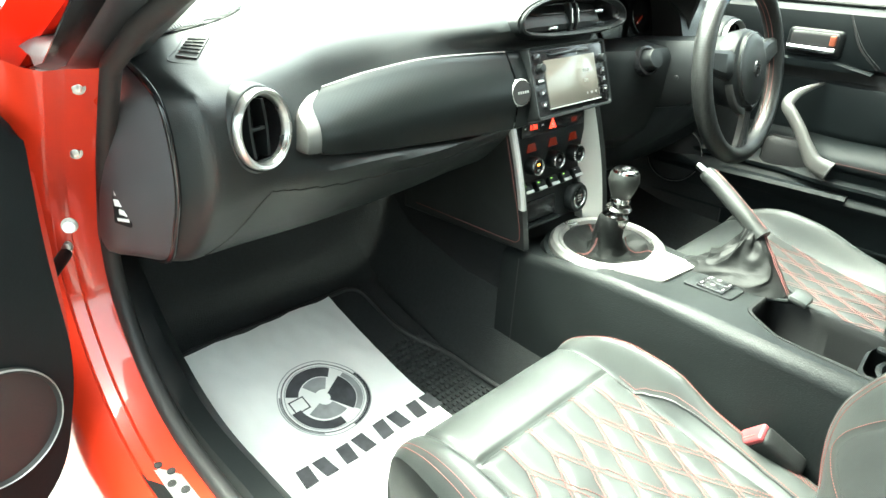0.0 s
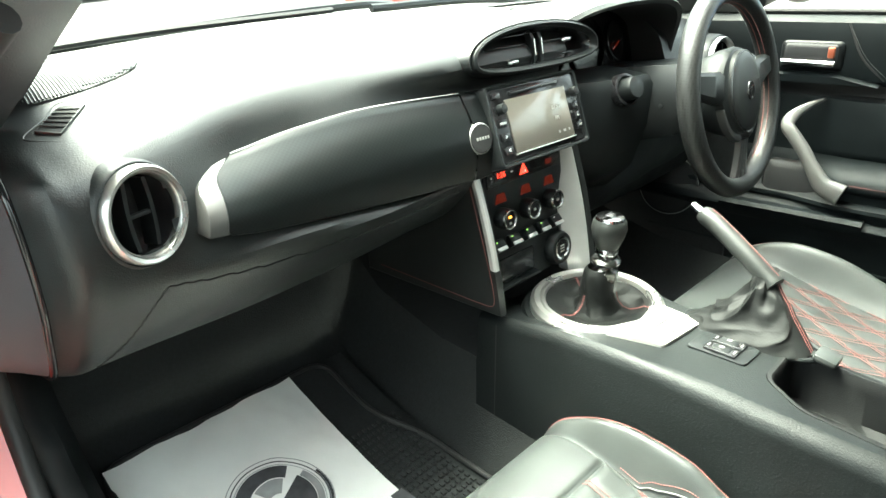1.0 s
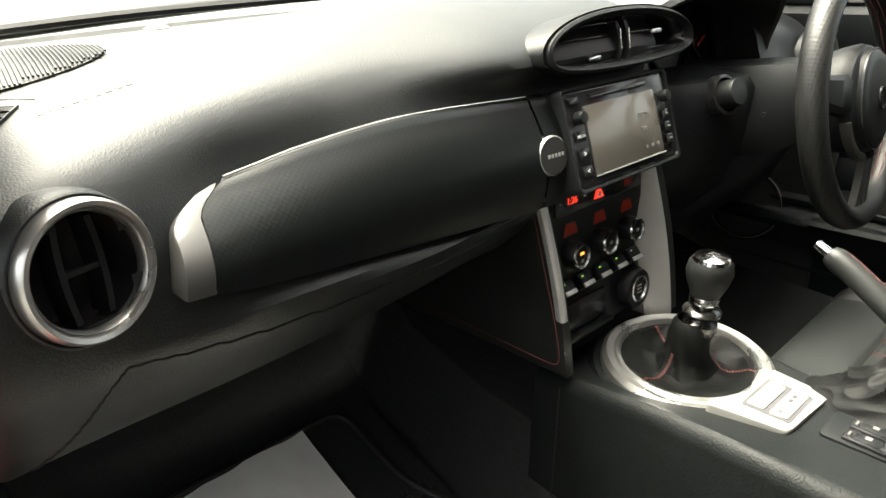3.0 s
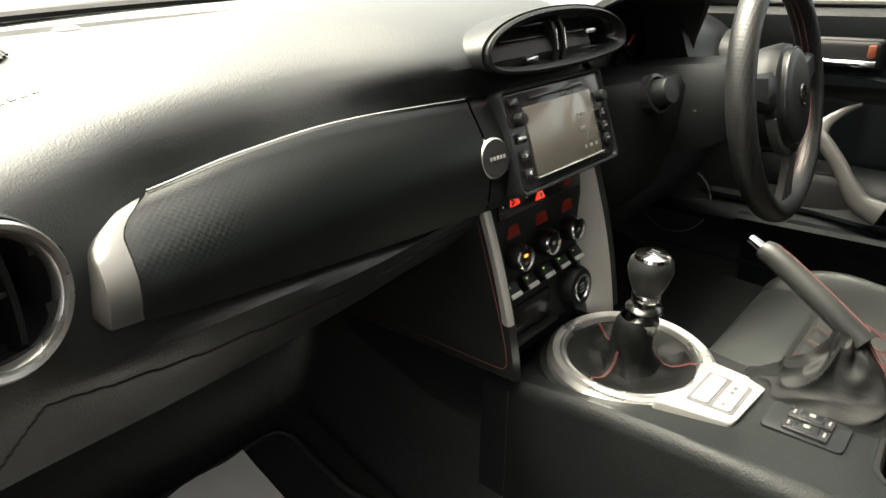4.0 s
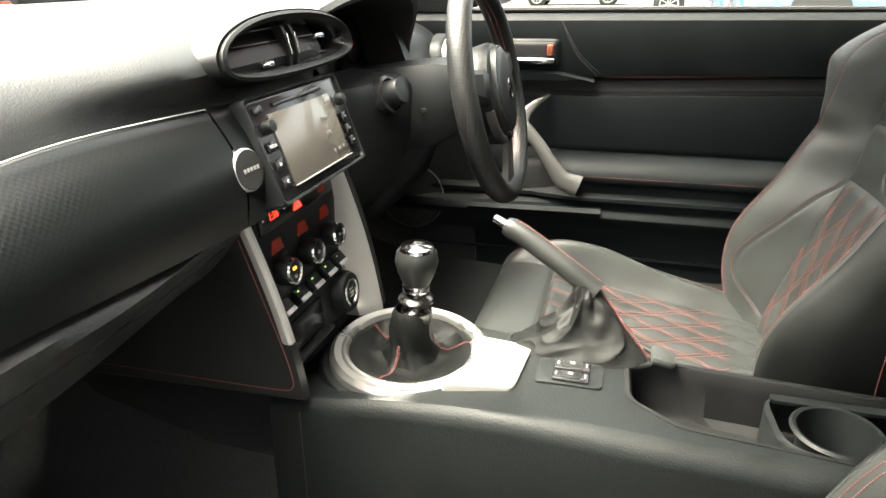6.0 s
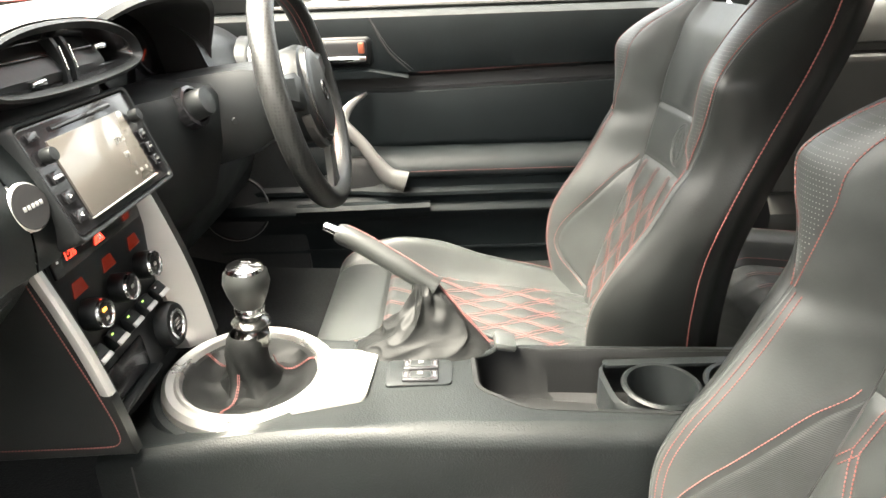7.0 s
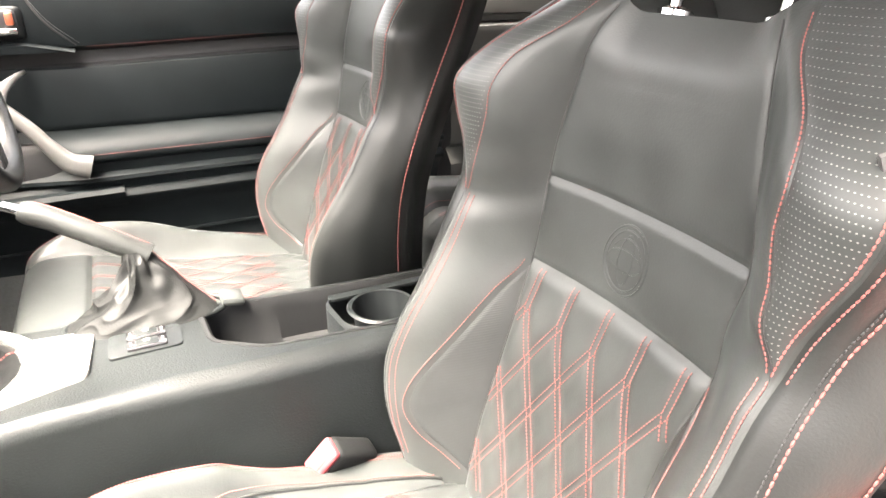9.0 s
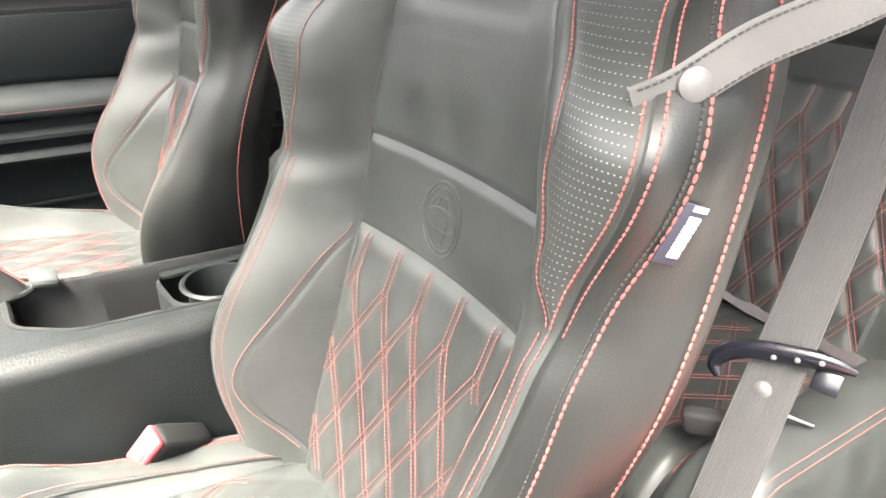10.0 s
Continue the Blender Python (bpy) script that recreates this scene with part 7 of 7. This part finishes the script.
for s in (-1, 1):
    rows = []
    for y in np.linspace(1.12, 2.3, 24):
        h = 0.885 + 0.05 * math.sin(math.pi * min(1, max(0, (y - 1.05) / 1.3)))
        rows.append([(s * 0.86, y, 0.50), (s * 0.875, y, h - 0.10), (s * 0.855, y, h - 0.025), (s * 0.80, y, h), (s * 0.72, y, h - 0.02), (s * 0.66, y, h - 0.06)])
    part("front_wing", loft(rows, False, False), PAINT, body)
rows = []
for t in np.linspace(0, 1, 12):
    y, z = 1.14 - 0.68 * t, 0.885 + 0.335 * t
    rows.append([(x, y + 0.03 * (1 - (x / 0.7) ** 2), z) for x in np.linspace(-0.69 + 0.12 * t, 0.69 - 0.12 * t, 12)])
screen_glass = tagged(part("window_2", loft(rows, False, False), CLEAR), "clear raked windscreen glass", "window", kind="structure")
screen_glass.visible_shadow = False

# ---- parked cars outside ----
def parked_car(paint, label, m, dark=DARK_GLASS):
    car = thing("parked_car", label, "car", group="parked cars")
    prof = [(-2.1, 0.35, 0.62), (-2.05, 0.25, 0.85), (-1.75, 0.22, 0.98), (-1.3, 0.20, 1.30), (-0.8, 0.20, 1.46), (0.0, 0.20, 1.49), (0.5, 0.20, 1.40), (1.05, 0.20, 1.02), (1.6, 0.20, 0.92), (2.0, 0.25, 0.76), (2.12, 0.32, 0.58)]
    rows = []
    for y in np.linspace(-2.1, 2.12, 48):
        lo, hi = smooth_table(prof, y)
        belt_z = min(hi, 0.92)
        w = 0.86 * (1 - 0.06 * abs(y / 2.1) ** 4)
        wt = w - 0.28 * max(0, hi - 0.92)
        half = [(w * 0.93, lo), (w, lo + 0.18), (w, belt_z - 0.16), (w * 0.965, belt_z - 0.02), (wt, hi - 0.06 * (hi > 0.95)), (wt * 0.88, hi)]
        rows.append([(-x, y, z) for x, z in half] + [(x, y, z) for x, z in half[::-1]])
    part("body", loft(rows), paint, car)
    for s in (-1, 1):
        for y0, y1, t0, t1 in ((-1.32, -0.35, -1.02, -0.33), (-0.28, 0.92, -0.26, 0.50)):
            pts = [(s * 0.872, y0, 0.94), (s * 0.872, y1, 0.94), (s * 0.735, t1, 1.37), (s * 0.735, t0, 1.37)]
            bm = bmesh.new()
            grid(bm, [[Vector(pts[0]), Vector(pts[1])], [Vector(pts[3]), Vector(pts[2])]])
            part("side_window", bm, dark, car)
        for y in (-1.32, 1.32):
            wm = frame_matrix((s * 0.80, y, 0.315), (0, 1, 0), (s, 0, 0))
            part("wheel_arch", lathe([(0.37, -0.1), (0.37, 0.066), (0.0001, 0.066)], wm, 32), TYRE, car)
            wh = part("wheel", lathe([(0.315, -0.1), (0.315, 0.07), (0.295, 0.09), (0.235, 0.09), (0.225, 0.07), (0.0001, 0.07)], wm, 36), TYRE, car)
            for k in range(9):
                part("spoke", block((0.022, 0.21, 0.015), wm @ pose(0, 0, 0, 0, 0, 40 * k) @ Matrix.Translation((0, 0.115, 0.08)), 0.004), SILVER, wh)
            part("rim", lathe([(0.232, 0.07), (0.23, 0.094), (0.205, 0.094), (0.20, 0.07)], wm, 36), SILVER, wh)
    part("windscreen", loft([[(-0.68, 1.06, 1.03), (0.68, 1.06, 1.03)], [(-0.60, 0.53, 1.40), (0.60, 0.53, 1.40)]], False, False), dark, car)
    part("grille", slab(rounded([(-0.34, -0.07), (0.34, -0.07), (0.28, 0.09), (-0.28, 0.09)], 0.05), 0.02, frame_matrix((0, 2.125, 0.62), (-1, 0, 0), (0, 1, 0.25))), TYRE, car)
    for k in range(4):
        part("grille_bar", block((0.60 - 0.03 * k, 0.02, 0.015), pose(0, 2.12 - 0.012 * k, 0.56 + 0.04 * k), 0.004), CHROME, car)
    part("lower_grille", slab(rounded([(-0.52, -0.05), (0.52, -0.05), (0.46, 0.05), (-0.46, 0.05)], 0.03), 0.02, frame_matrix((0, 2.135, 0.40), (-1, 0, 0), (0, 1, 0.0))), TYRE, car)
    part("number_plate", block((0.50, 0.012, 0.11), pose(0, 2.15, 0.47), 0.004), WHITE, car)
    for s in (-1, 1):
        part("headlamp", slab(rounded([(-0.17, -0.05), (0.17, -0.02), (0.16, 0.07), (-0.12, 0.05)], 0.03), 0.02, frame_matrix((s * 0.62, 2.03, 0.70), (-s, 0.25, 0), (s * 0.35, 1, 0.35))), CHROME, car)
    car.matrix_basis = m
    return car


parked_car(WHITE_CAR, "white hatchback parked side-on across the car park", pose(17.9, -1.6, 0, 0, 0, 0))
parked_car(material("silver car paint", (0.45, 0.46, 0.47), 0.3, coat=1.0, scale=3, spread=0.03), "silver car parked farther across the tarmac", pose(26.5, 2.9, 0, 0, 0, 0))
parked_car(BLUE_CAR, "bright blue car parked nose towards the coupe", pose(10.1, -1.6, 0, 0, 0, 90))
parked_car(WHITE_CAR, "white car parked nose-on beside the blue car", pose(10.6, -4.6, 0, 0, 0, 90))
parked_car(WHITE_CAR, "white car parked beyond the bonnet of the coupe", pose(6.4, 21.0, 0, 0, 0, 150))
parked_car(material("grey car paint", (0.3, 0.31, 0.32), 0.3, coat=1.0, scale=3, spread=0.03), "pale grey car parked ahead with dark grille", pose(3.6, 17.0, 0, 0, 0, 200))
